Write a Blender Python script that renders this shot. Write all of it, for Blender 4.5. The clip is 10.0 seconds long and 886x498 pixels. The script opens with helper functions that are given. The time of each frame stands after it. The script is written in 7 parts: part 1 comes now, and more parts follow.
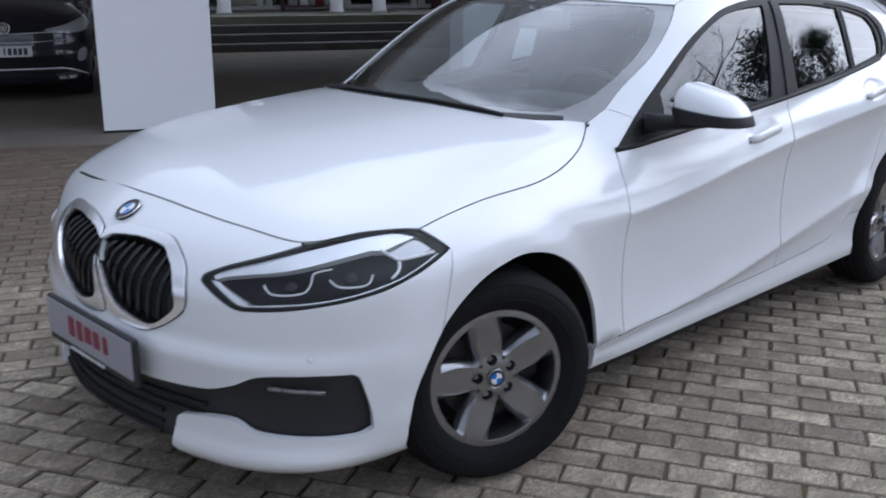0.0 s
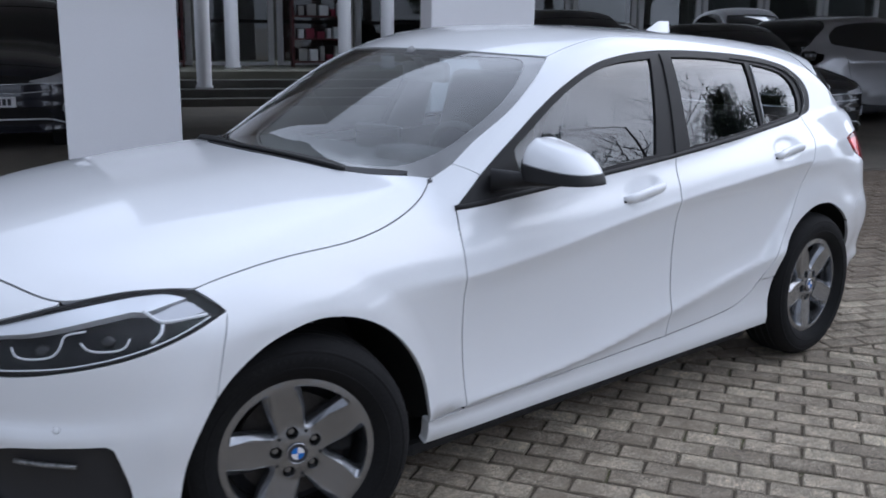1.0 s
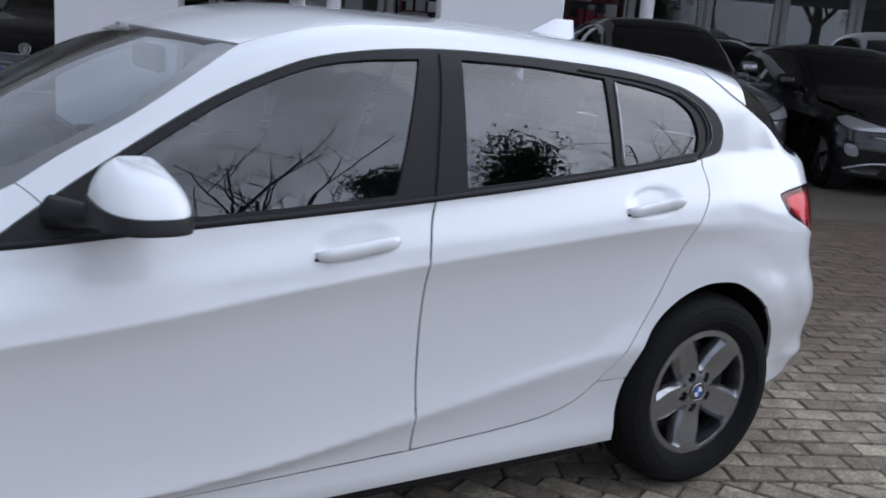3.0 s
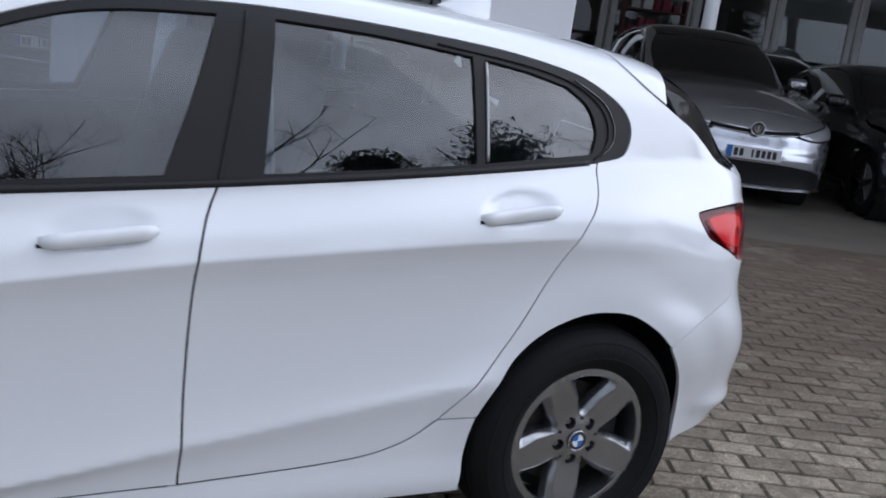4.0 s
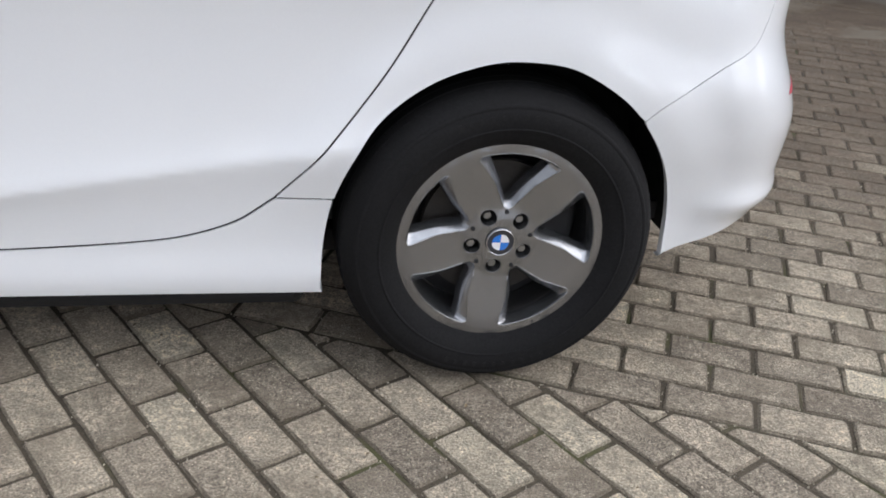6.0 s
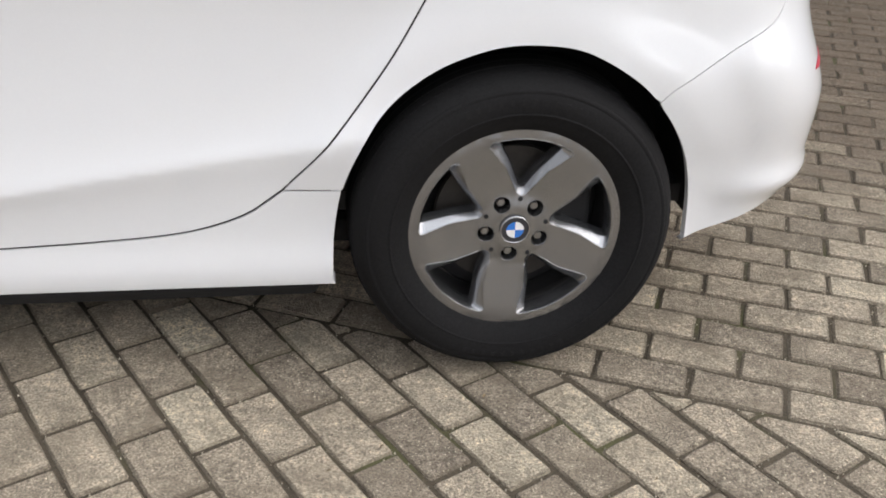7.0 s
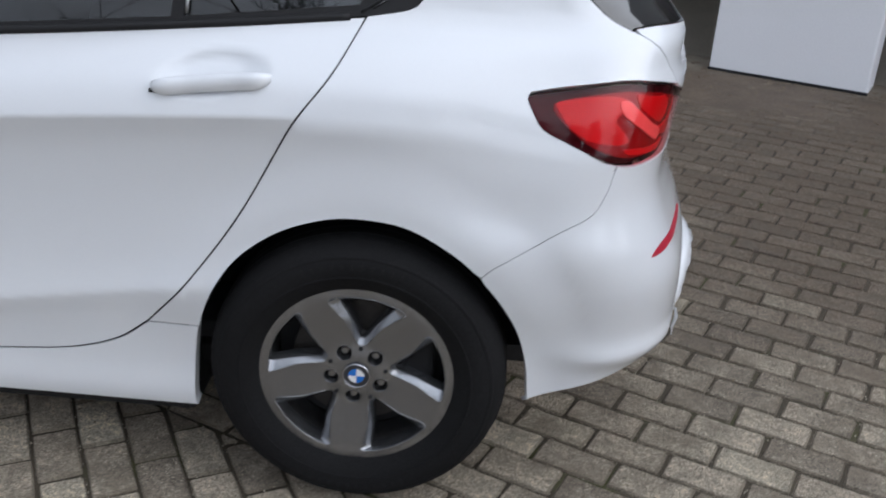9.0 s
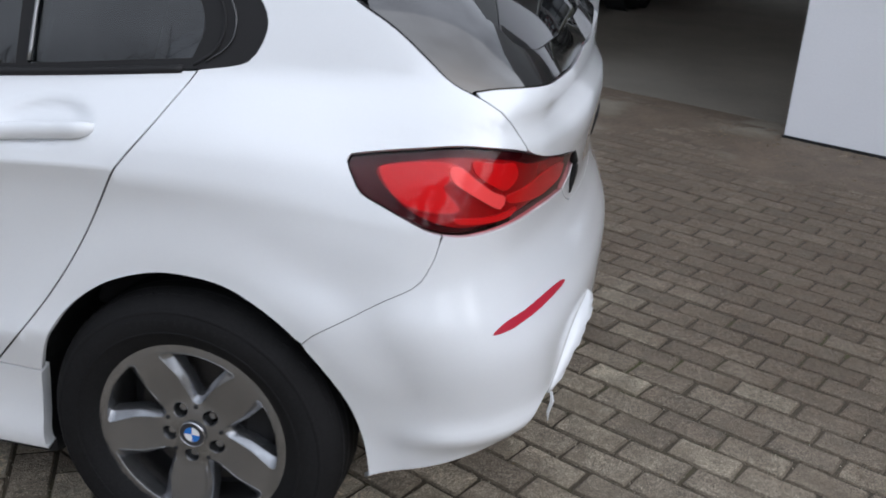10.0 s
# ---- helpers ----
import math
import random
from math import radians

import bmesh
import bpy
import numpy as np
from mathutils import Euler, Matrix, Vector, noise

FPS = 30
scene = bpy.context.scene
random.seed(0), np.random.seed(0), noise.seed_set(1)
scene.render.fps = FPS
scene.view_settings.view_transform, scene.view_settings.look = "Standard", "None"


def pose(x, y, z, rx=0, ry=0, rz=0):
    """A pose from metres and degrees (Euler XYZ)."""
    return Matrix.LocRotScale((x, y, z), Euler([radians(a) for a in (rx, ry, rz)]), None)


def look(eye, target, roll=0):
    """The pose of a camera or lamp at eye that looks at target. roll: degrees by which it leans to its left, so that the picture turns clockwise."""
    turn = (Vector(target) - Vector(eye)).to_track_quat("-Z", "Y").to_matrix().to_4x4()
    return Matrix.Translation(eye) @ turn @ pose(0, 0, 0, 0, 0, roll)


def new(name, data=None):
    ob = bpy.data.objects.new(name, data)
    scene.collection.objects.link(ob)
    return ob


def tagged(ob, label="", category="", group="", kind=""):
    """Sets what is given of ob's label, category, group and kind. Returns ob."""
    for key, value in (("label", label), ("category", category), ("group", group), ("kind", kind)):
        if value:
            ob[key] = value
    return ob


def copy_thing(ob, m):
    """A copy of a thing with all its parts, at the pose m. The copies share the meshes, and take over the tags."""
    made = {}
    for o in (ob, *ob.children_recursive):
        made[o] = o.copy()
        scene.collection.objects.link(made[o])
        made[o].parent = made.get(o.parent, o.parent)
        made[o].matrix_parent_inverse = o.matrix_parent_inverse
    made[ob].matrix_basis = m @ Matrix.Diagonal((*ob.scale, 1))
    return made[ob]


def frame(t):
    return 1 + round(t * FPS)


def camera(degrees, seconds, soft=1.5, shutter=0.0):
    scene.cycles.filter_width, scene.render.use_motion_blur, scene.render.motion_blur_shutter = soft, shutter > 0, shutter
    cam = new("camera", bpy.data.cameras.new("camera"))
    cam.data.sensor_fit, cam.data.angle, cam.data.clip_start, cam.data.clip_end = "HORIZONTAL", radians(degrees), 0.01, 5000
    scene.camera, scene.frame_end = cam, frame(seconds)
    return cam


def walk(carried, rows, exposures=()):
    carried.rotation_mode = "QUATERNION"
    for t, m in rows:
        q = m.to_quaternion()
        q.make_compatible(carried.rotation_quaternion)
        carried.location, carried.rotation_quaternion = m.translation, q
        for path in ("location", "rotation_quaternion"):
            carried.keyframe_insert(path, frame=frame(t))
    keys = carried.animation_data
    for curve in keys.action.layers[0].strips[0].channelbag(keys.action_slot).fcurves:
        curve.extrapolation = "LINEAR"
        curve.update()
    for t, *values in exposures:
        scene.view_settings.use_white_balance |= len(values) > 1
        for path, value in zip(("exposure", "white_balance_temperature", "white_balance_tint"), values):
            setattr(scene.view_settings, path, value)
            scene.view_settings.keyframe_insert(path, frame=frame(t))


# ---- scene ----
cam = camera(49.1, 10.0, soft=1.8, shutter=0.3)
PATH = [
    (0, (-1.868, -2.552, 1.439), (-0.532, -1.174, 0.878), 0.2),
    (0.5, (-1.601, -2.635, 1.459), (-0.243, -1.257, 0.956), 0.8),
    (1, (-1.28, -2.827, 1.407), (0.022, -1.377, 0.957), 0.7),
    (1.5, (-0.883, -2.867, 1.439), (0.355, -1.371, 0.959), 1.4),
    (2, (-0.457, -2.827, 1.451), (0.774, -1.323, 0.979), 2.0),
    (2.5, (-0.023, -2.847, 1.423), (1.112, -1.266, 0.964), 3.2),
    (4, (1.155, -2.754, 1.354), (2.079, -1.042, 0.893), 7.9),
    (4.5, (1.507, -2.649, 1.309), (2.365, -0.926, 0.764), 10.7),
    (5, (1.839, -2.630, 1.234), (2.465, -0.858, 0.550), 7.9),
    (5.5, (2.041, -2.539, 1.217), (2.544, -0.797, 0.373), 8.3),
    (6, (2.172, -2.467, 1.148), (2.583, -0.73, 0.245), 5.6),
    (7.5, (2.361, -2.451, 1.177), (2.564, -0.706, 0.221), 2.4),
    (8, (2.520, -2.574, 1.294), (2.571, -0.773, 0.415), 4.1),
    (8.5, (2.655, -2.626, 1.375), (2.695, -0.828, 0.506), 3.9),
    (9, (2.901, -2.574, 1.418), (2.833, -0.755, 0.585), 3.5),
    (9.5, (3.201, -2.509, 1.441), (3.007, -0.674, 0.659), 3.7),
    (10, (3.497, -2.389, 1.440), (3.115, -0.576, 0.690), 3.4),
]
EXPOSURES = [(0.0, -0.21, 5700, 13), (1.0, -0.27, 5700, 13), (2.0, -0.30, 5750, 13), (4.0, -0.26, 5800, 13), (5.0, -0.22, 5880, 13), (5.5, 0.14, 6080, 13), (6.0, 0.38, 6380, 12), (7.3, 0.53, 6850, 12), (7.6, 0.49, 6850, 12), (8.0, 0.05, 6280, 12), (9.0, -0.15, 6080, 11), (10.0, -0.04, 6130, 11)]
walk(cam, [(t, look(eye, target, roll)) for t, eye, target, roll in PATH], exposures=EXPOSURES)

# ---------------------------------------------------------------- daylight
world = bpy.data.worlds.new("overcast_sky")
scene.world = world
world.use_nodes = True
wn = world.node_tree.nodes
wl = world.node_tree.links
sky = wn.new("ShaderNodeTexSky")
sky.sky_type = "NISHITA"
sky.sun_disc = False
sky.sun_elevation, sky.sun_rotation = radians(36), radians(107)
sky.air_density, sky.dust_density, sky.ozone_density = 1.0, 6.0, 1.0
# a closed cloud cover: the sky's colour is drawn most of the way to an even grey-white
cloud = wn.new("ShaderNodeTexNoise")
cloud.inputs["Scale"].default_value = 2.2
cloud.inputs["Detail"].default_value = 5
cramp = wn.new("ShaderNodeMapRange")
cramp.inputs["From Min"].default_value, cramp.inputs["From Max"].default_value = 0.34, 0.66
cramp.inputs["To Min"].default_value, cramp.inputs["To Max"].default_value = 5.6, 12.0
ccol = wn.new("ShaderNodeMix")
ccol.data_type = "RGBA"
ccol.inputs["Factor"].default_value = 0.85
wl.new(cloud.outputs["Fac"], cramp.inputs["Value"])
# the cover is brighter overhead and towards the hidden sun
where = wn.new("ShaderNodeTexCoord")
towards = wn.new("ShaderNodeVectorMath")
towards.operation = "DOT_PRODUCT"
towards.inputs[1].default_value = (0.89, -0.18, 0.42)
glow = wn.new("ShaderNodeMapRange")
glow.inputs["From Min"].default_value, glow.inputs["From Max"].default_value = -0.3, 1.0
glow.inputs["To Min"].default_value, glow.inputs["To Max"].default_value = 0.80, 2.7
glow.interpolation_type = "SMOOTHSTEP"
wl.new(where.outputs["Generated"], towards.inputs[0])
wl.new(towards.outputs["Value"], glow.inputs["Value"])
bright = wn.new("ShaderNodeMath")
bright.operation = "MULTIPLY"
wl.new(cramp.outputs["Result"], bright.inputs[0])
wl.new(glow.outputs["Result"], bright.inputs[1])
comb = wn.new("ShaderNodeCombineColor")
for ch, k in (("Red", 0.93), ("Green", 0.98), ("Blue", 1.06)):
    mul = wn.new("ShaderNodeMath")
    mul.operation = "MULTIPLY"
    mul.inputs[1].default_value = k
    wl.new(bright.outputs[0], mul.inputs[0])
    wl.new(mul.outputs[0], comb.inputs[ch])
wl.new(sky.outputs["Color"], ccol.inputs["A"])
wl.new(comb.outputs["Color"], ccol.inputs["B"])
bg = wn["Background"]
bg.inputs["Strength"].default_value = 0.1
wl.new(ccol.outputs["Result"], bg.inputs["Color"])

sun = new("sun", bpy.data.lights.new("sun", "SUN"))
sun.data.energy, sun.data.angle, sun.data.color = 0.55, radians(60), (1.0, 0.97, 0.92)
sun.matrix_world = look((0, 0, 10), (-5.0, 1.5, 6.2))

# ---------------------------------------------------------------- materials
def material(name, color, rough=0.5, metal=0.0, coat=0.0, spec=0.5, vary=0.0, scale=8.0, bump=0.0, bump_scale=60.0, island=0.0, dirt=None, dirt_at=(0.55, 0.75), span=0.2, world_size=False, ior=1.5):
    """A surface with colour variation at two scales, optional dirt and fine relief."""
    m = bpy.data.materials.new(name)
    m.use_nodes = True
    n, l = m.node_tree.nodes, m.node_tree.links
    p = n["Principled BSDF"]
    p.inputs["Roughness"].default_value, p.inputs["Metallic"].default_value = rough, metal
    p.inputs["Coat Weight"].default_value, p.inputs["Coat Roughness"].default_value = coat, 0.04
    p.inputs["Specular IOR Level"].default_value = spec
    p.inputs["IOR"].default_value = ior
    p.inputs["Base Color"].default_value = (*color, 1)
    if not (vary or bump or island or dirt):
        return m
    tc = n.new("ShaderNodeTexCoord")
    coords = n.new("ShaderNodeNewGeometry").outputs["Position"] if world_size else tc.outputs["Object"]
    big, fine = n.new("ShaderNodeTexNoise"), n.new("ShaderNodeTexNoise")
    big.inputs["Scale"].default_value, fine.inputs["Scale"].default_value = scale, bump_scale
    big.inputs["Detail"].default_value, fine.inputs["Detail"].default_value = 4, 6
    l.new(coords, big.inputs["Vector"])
    l.new(coords, fine.inputs["Vector"])
    add = n.new("ShaderNodeMath")
    add.operation = "MULTIPLY_ADD"
    add.inputs[1].default_value, add.inputs[2].default_value = 0.6, 0.0
    l.new(fine.outputs["Fac"], add.inputs[0])
    mix1 = n.new("ShaderNodeMath")
    mix1.operation = "MULTIPLY_ADD"
    mix1.inputs[1].default_value = 0.4
    l.new(big.outputs["Fac"], mix1.inputs[0])
    l.new(add.outputs[0], mix1.inputs[2])
    gain = n.new("ShaderNodeMapRange")
    gain.inputs["From Min"].default_value, gain.inputs["From Max"].default_value = 0.5 - span, 0.5 + span
    gain.inputs["To Min"].default_value, gain.inputs["To Max"].default_value = 1 - vary, 1 + vary
    l.new(mix1.outputs[0], gain.inputs["Value"])
    last = gain.outputs["Result"]
    if island:
        info = n.new("ShaderNodeObjectInfo")
        geo = n.new("ShaderNodeNewGeometry")
        both = n.new("ShaderNodeMath")
        both.operation = "ADD"
        l.new(info.outputs["Random"], both.inputs[0])
        l.new(geo.outputs["Random Per Island"], both.inputs[1])
        frac = n.new("ShaderNodeMath")
        frac.operation = "FRACT"
        l.new(both.outputs[0], frac.inputs[0])
        g2 = n.new("ShaderNodeMapRange")
        g2.inputs["To Min"].default_value, g2.inputs["To Max"].default_value = 1 - island, 1 + island
        l.new(frac.outputs[0], g2.inputs["Value"])
        m2 = n.new("ShaderNodeMath")
        m2.operation = "MULTIPLY"
        l.new(last, m2.inputs[0])
        l.new(g2.outputs["Result"], m2.inputs[1])
        last = m2.outputs[0]
    hue = n.new("ShaderNodeMix")
    hue.data_type, hue.blend_type = "RGBA", "MULTIPLY"
    hue.inputs["Factor"].default_value = 1
    hue.inputs["A"].default_value = (*color, 1)
    l.new(last, hue.inputs["B"])
    out = hue.outputs["Result"]
    if dirt:
        spots = n.new("ShaderNodeTexNoise")
        spots.inputs["Scale"].default_value, spots.inputs["Detail"].default_value = scale * (0.8 if world_size and island else 0.35), 7
        if island and world_size:
            jump = n.new("ShaderNodeVectorMath")
            jump.operation = "MULTIPLY_ADD"
            jump.inputs[1].default_value = (37.0, 91.0, 0.0)
            l.new(frac.outputs[0], jump.inputs[0])
            l.new(coords, jump.inputs[2])
            l.new(jump.outputs["Vector"], spots.inputs["Vector"])
        else:
            l.new(coords, spots.inputs["Vector"])
        rr = n.new("ShaderNodeMapRange")
        rr.inputs["From Min"].default_value, rr.inputs["From Max"].default_value = dirt_at
        l.new(spots.outputs["Fac"], rr.inputs["Value"])
        dm = n.new("ShaderNodeMix")
        dm.data_type = "RGBA"
        dm.inputs["B"].default_value = (*dirt, 1)
        l.new(rr.outputs["Result"], dm.inputs["Factor"])
        l.new(out, dm.inputs["A"])
        out = dm.outputs["Result"]
    l.new(out, p.inputs["Base Color"])
    if bump:
        b = n.new("ShaderNodeBump")
        b.inputs["Strength"].default_value, b.inputs["Distance"].default_value = 1.0, bump
        l.new(fine.outputs["Fac"], b.inputs["Height"])
        l.new(b.outputs["Normal"], p.inputs["Normal"])
    return m


def glass(name, tint, gloss=0.08, bend=4.0):
    """A thin pane: clear tinted glass that mirrors more at a slant, alike from both sides. gloss: how much it mirrors square on."""
    m = bpy.data.materials.new(name)
    m.use_nodes = True
    n, l = m.node_tree.nodes, m.node_tree.links
    n.remove(n["Principled BSDF"])
    clear, mirror, mix, slant = (n.new("ShaderNodeBsdf" + "Transparent"), n.new("ShaderNodeBsdfGlossy"), n.new("ShaderNodeMixShader"), n.new("ShaderNodeLayerWeight"))
    clear.inputs["Color"].default_value = (*tint, 1)
    mirror.inputs["Roughness"].default_value = 0.0
    mirror.inputs["Color"].default_value = (1, 1, 1, 1)
    slant.inputs["Blend"].default_value = 0.5
    steep, add = n.new("ShaderNodeMath"), n.new("ShaderNodeMath")
    steep.operation, add.operation = "POWER", "MULTIPLY_ADD"
    steep.inputs[1].default_value = bend
    add.inputs[1].default_value, add.inputs[2].default_value = 1 - gloss, gloss
    l.new(slant.outputs["Facing"], steep.inputs[0])
    l.new(steep.outputs[0], add.inputs[0])
    l.new(add.outputs[0], mix.inputs["Fac"])
    l.new(clear.outputs["BSDF"], mix.inputs[1])
    l.new(mirror.outputs["BSDF"], mix.inputs[2])
    l.new(mix.outputs["Shader"], n["Material Output"].inputs["Surface"])
    return m


M_WHITE = material("white_paint", (0.715, 0.727, 0.745), rough=0.28, coat=1.0, vary=0.015, scale=3, bump_scale=300)
M_BLACKTRIM = material("black_trim", (0.016, 0.0155, 0.016), rough=0.48, spec=0.2, vary=0.1, bump_scale=200)
M_PLASTIC = material("grained_black_plastic", (0.016, 0.016, 0.018), rough=0.55, vary=0.2, bump=0.0004, bump_scale=500)
M_RUBBER = material("tyre_rubber", (0.0105, 0.0103, 0.0108), rough=0.8, spec=0.14, vary=0.35, scale=6, bump=0.0006, bump_scale=220)
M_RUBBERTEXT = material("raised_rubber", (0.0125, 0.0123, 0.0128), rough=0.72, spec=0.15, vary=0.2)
M_ALLOY = material("dark_grey_alloy", (0.278, 0.282, 0.294), rough=0.27, metal=0.9, coat=0.5, vary=0.05, bump_scale=150)
M_ALLOYEDGE = material("bright_alloy_edge", (0.33, 0.33, 0.33), rough=0.24, metal=0.95, vary=0.05)
M_RUST = material("dull_disc_steel", (0.045, 0.040, 0.036), rough=0.6, metal=0.4, vary=0.3)
M_GRILLE = material("gloss_black_grille", (0.010, 0.010, 0.011), rough=0.25, vary=0.1)
M_LAMPHOUSE = material("near_black_lamp_housing", (0.006, 0.006, 0.007), rough=0.5, spec=0.15)
M_STEEL = material("brushed_steel", (0.35, 0.35, 0.35), rough=0.38, metal=1.0, vary=0.1)
M_CHROME = material("chrome", (0.62, 0.62, 0.64), rough=0.10, metal=1.0)
M_FOG = material("dull_fog_lamp", (0.20, 0.20, 0.20), rough=0.35, metal=0.6, vary=0.5, scale=60, bump_scale=120)
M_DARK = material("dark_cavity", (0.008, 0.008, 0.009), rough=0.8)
M_SEAT = material("dark_seat_cloth", (0.045, 0.046, 0.05), rough=0.85, vary=0.2, bump=0.001, bump_scale=400)
M_CABIN = material("dark_cabin_plastic", (0.03, 0.03, 0.033), rough=0.6, vary=0.15)
M_HEADLINER = material("grey_headliner", (0.30, 0.30, 0.30), rough=0.9, vary=0.1)
M_PAPER = material("white_paper", (0.75, 0.77, 0.78), rough=0.7, vary=0.03)
M_REFLECT = material("bright_lamp_reflector", (0.86, 0.87, 0.90), rough=0.22, metal=0.35, coat=1.0)
M_FRAME = material("satin_chrome", (0.82, 0.82, 0.84), rough=0.16, metal=0.8, coat=0.5)
M_BLUE = material("badge_blue", (0.02, 0.16, 0.55), rough=0.2, coat=1.0)
M_BADGEWHITE = material("badge_white", (0.75, 0.75, 0.76), rough=0.2, coat=1.0)
M_RED = material("red_sticker", (0.42, 0.012, 0.035), rough=0.45, vary=0.1)
M_PLATE = material("grey_plate", (0.30, 0.30, 0.33), rough=0.4, vary=0.05)
M_PLATEWHITE = material("white_plate", (0.72, 0.72, 0.72), rough=0.4)
M_PLATETEXT = material("dark_print", (0.03, 0.03, 0.035), rough=0.5)
M_PLATERED = material("red_print", (0.20, 0.02, 0.045), rough=0.5)
M_LAMPCLEAR = glass("clear_lamp_cover", (0.90, 0.91, 0.92), gloss=0.025, bend=6.0)
M_GLASS = glass("tinted_side_glass", (0.37, 0.425, 0.465), gloss=0.085)
M_SCREEN = glass("windscreen_glass", (0.78, 0.85, 0.84), gloss=0.125)
M_FRIT = material("black_glass_edge", (0.012, 0.012, 0.013), rough=0.06, coat=1.0)
M_SCREENEDGE = material("screen_print", (0.012, 0.012, 0.013), rough=0.02, ior=2.9)
M_DARKGLASS = material("dark_car_glass", (0.010, 0.011, 0.013), rough=0.03, coat=1.0)
M_LAMPDEEP = material("deep_red_lens", (0.26, 0.006, 0.010), rough=0.25, coat=0.1)
M_LAMPRED = material("red_lamp_lens", (0.58, 0.010, 0.016), rough=0.3, coat=0.15, spec=0.5)
M_LAMPDARK = material("smoked_red_lens", (0.036, 0.004, 0.009), rough=0.25, coat=0.0, spec=0.2)
M_LAMPRED2 = material("bright_red_reflector", (0.92, 0.30, 0.27), rough=0.25, coat=0.3)
M_LAMPCOVER = glass("red_lamp_cover", (0.98, 0.48, 0.50), gloss=0.022, bend=5.0)
M_DEBRIS = material("dry_leaf_bits", (0.20, 0.15, 0.09), rough=0.9, vary=0.3, island=0.5)


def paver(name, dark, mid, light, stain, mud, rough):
    """Concrete blocks: a tone of its own for each block, exposed grit, damp stains, and a ragged layer of mud, with
    some overhang shade in its colour, towards the building.
    """
    m = bpy.data.materials.new(name)
    m.use_nodes = True
    n, l = m.node_tree.nodes, m.node_tree.links
    p = n["Principled BSDF"]
    p.inputs["Specular IOR Level"].default_value = 0.35
    geo, info = n.new("ShaderNodeNewGeometry"), n.new("ShaderNodeObjectInfo")

    def calc(op, a, b=0.0, c=0.0):
        q = n.new("ShaderNodeMath")
        q.operation = op
        for k, v in enumerate((a, b, c)):
            if isinstance(v, float):
                q.inputs[k].default_value = v
            else:
                l.new(v, q.inputs[k])
        return q.outputs[0]

    def spots(scale, detail, vector, lo, hi):
        t, r = n.new("ShaderNodeTexNoise"), n.new("ShaderNodeMapRange")
        t.inputs["Scale"].default_value, t.inputs["Detail"].default_value, t.inputs["Roughness"].default_value = scale, detail, 0.65
        l.new(vector, t.inputs["Vector"])
        r.inputs["From Min"].default_value, r.inputs["From Max"].default_value = lo, hi
        l.new(t.outputs["Fac"], r.inputs["Value"])
        return r.outputs["Result"]
    own = calc("FRACT", calc("ADD", info.outputs["Random"], geo.outputs["Random Per Island"]))
    jump = n.new("ShaderNodeVectorMath")
    jump.operation = "MULTIPLY_ADD"
    jump.inputs[1].default_value = (37.0, 91.0, 0.0)
    l.new(own, jump.inputs[0])
    l.new(geo.outputs["Position"], jump.inputs[2])
    tone = n.new("ShaderNodeValToRGB")
    tone.color_ramp.elements[0].color, tone.color_ramp.elements[0].position = (*dark, 1), 0.0
    tone.color_ramp.elements[1].color, tone.color_ramp.elements[1].position = (*light, 1), 1.0
    for at, c in ((0.18, [0.6 * a + 0.4 * b for a, b in zip(dark, mid)]), (0.5, mid), (0.84, [0.75 * a + 0.25 * b for a, b in zip(mid, light)])):
        e = tone.color_ramp.elements.new(at)
        e.color = (*c, 1)
    l.new(own, tone.inputs["Fac"])
    grit = spots(210.0, 3.0, geo.outputs["Position"], 0.36, 0.68)
    coarse = spots(62.0, 4.0, geo.outputs["Position"], 0.3, 0.7)
    cloudy = spots(11.0, 5.0, jump.outputs["Vector"], 0.36, 0.64)
    shade = calc("MULTIPLY", calc("MULTIPLY_ADD", grit, 1.05, 0.48), calc("MULTIPLY_ADD", coarse, 0.70, 0.66))
    shade = calc("MULTIPLY", shade, calc("MULTIPLY_ADD", cloudy, 0.52, 0.74))
    mul = n.new("ShaderNodeMix")
    mul.data_type, mul.blend_type = "RGBA", "MULTIPLY"
    mul.inputs["Factor"].default_value = 1
    l.new(tone.outputs["Color"], mul.inputs["A"])
    l.new(shade, mul.inputs["B"])
    speck = n.new("ShaderNodeMix")
    speck.data_type = "RGBA"
    speck.inputs["B"].default_value = (*[1.5 * c for c in light], 1)
    l.new(calc("MULTIPLY", spots(170.0, 1.0, geo.outputs["Position"], 0.67, 0.72), 0.8), speck.inputs["Factor"])
    l.new(mul.outputs["Result"], speck.inputs["A"])
    wet = n.new("ShaderNodeMix")
    wet.data_type = "RGBA"
    wet.inputs["B"].default_value = (*stain, 1)
    l.new(calc("MULTIPLY", spots(6.0, 7.0, jump.outputs["Vector"], 0.46, 0.66), 0.75), wet.inputs["Factor"])
    l.new(speck.outputs["Result"], wet.inputs["A"])
    # mud towards the building; its darkening also carries some of the overhang's shade
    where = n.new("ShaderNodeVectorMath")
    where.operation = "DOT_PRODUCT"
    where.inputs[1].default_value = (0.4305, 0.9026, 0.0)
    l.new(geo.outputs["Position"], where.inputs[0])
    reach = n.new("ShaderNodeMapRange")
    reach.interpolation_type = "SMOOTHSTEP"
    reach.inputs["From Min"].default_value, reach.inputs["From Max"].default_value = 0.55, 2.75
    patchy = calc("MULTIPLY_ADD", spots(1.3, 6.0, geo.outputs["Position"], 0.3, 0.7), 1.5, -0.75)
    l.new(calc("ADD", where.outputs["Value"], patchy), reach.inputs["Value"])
    mud_and_shade = n.new("ShaderNodeMix")
    mud_and_shade.data_type = "RGBA"
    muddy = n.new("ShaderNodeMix")
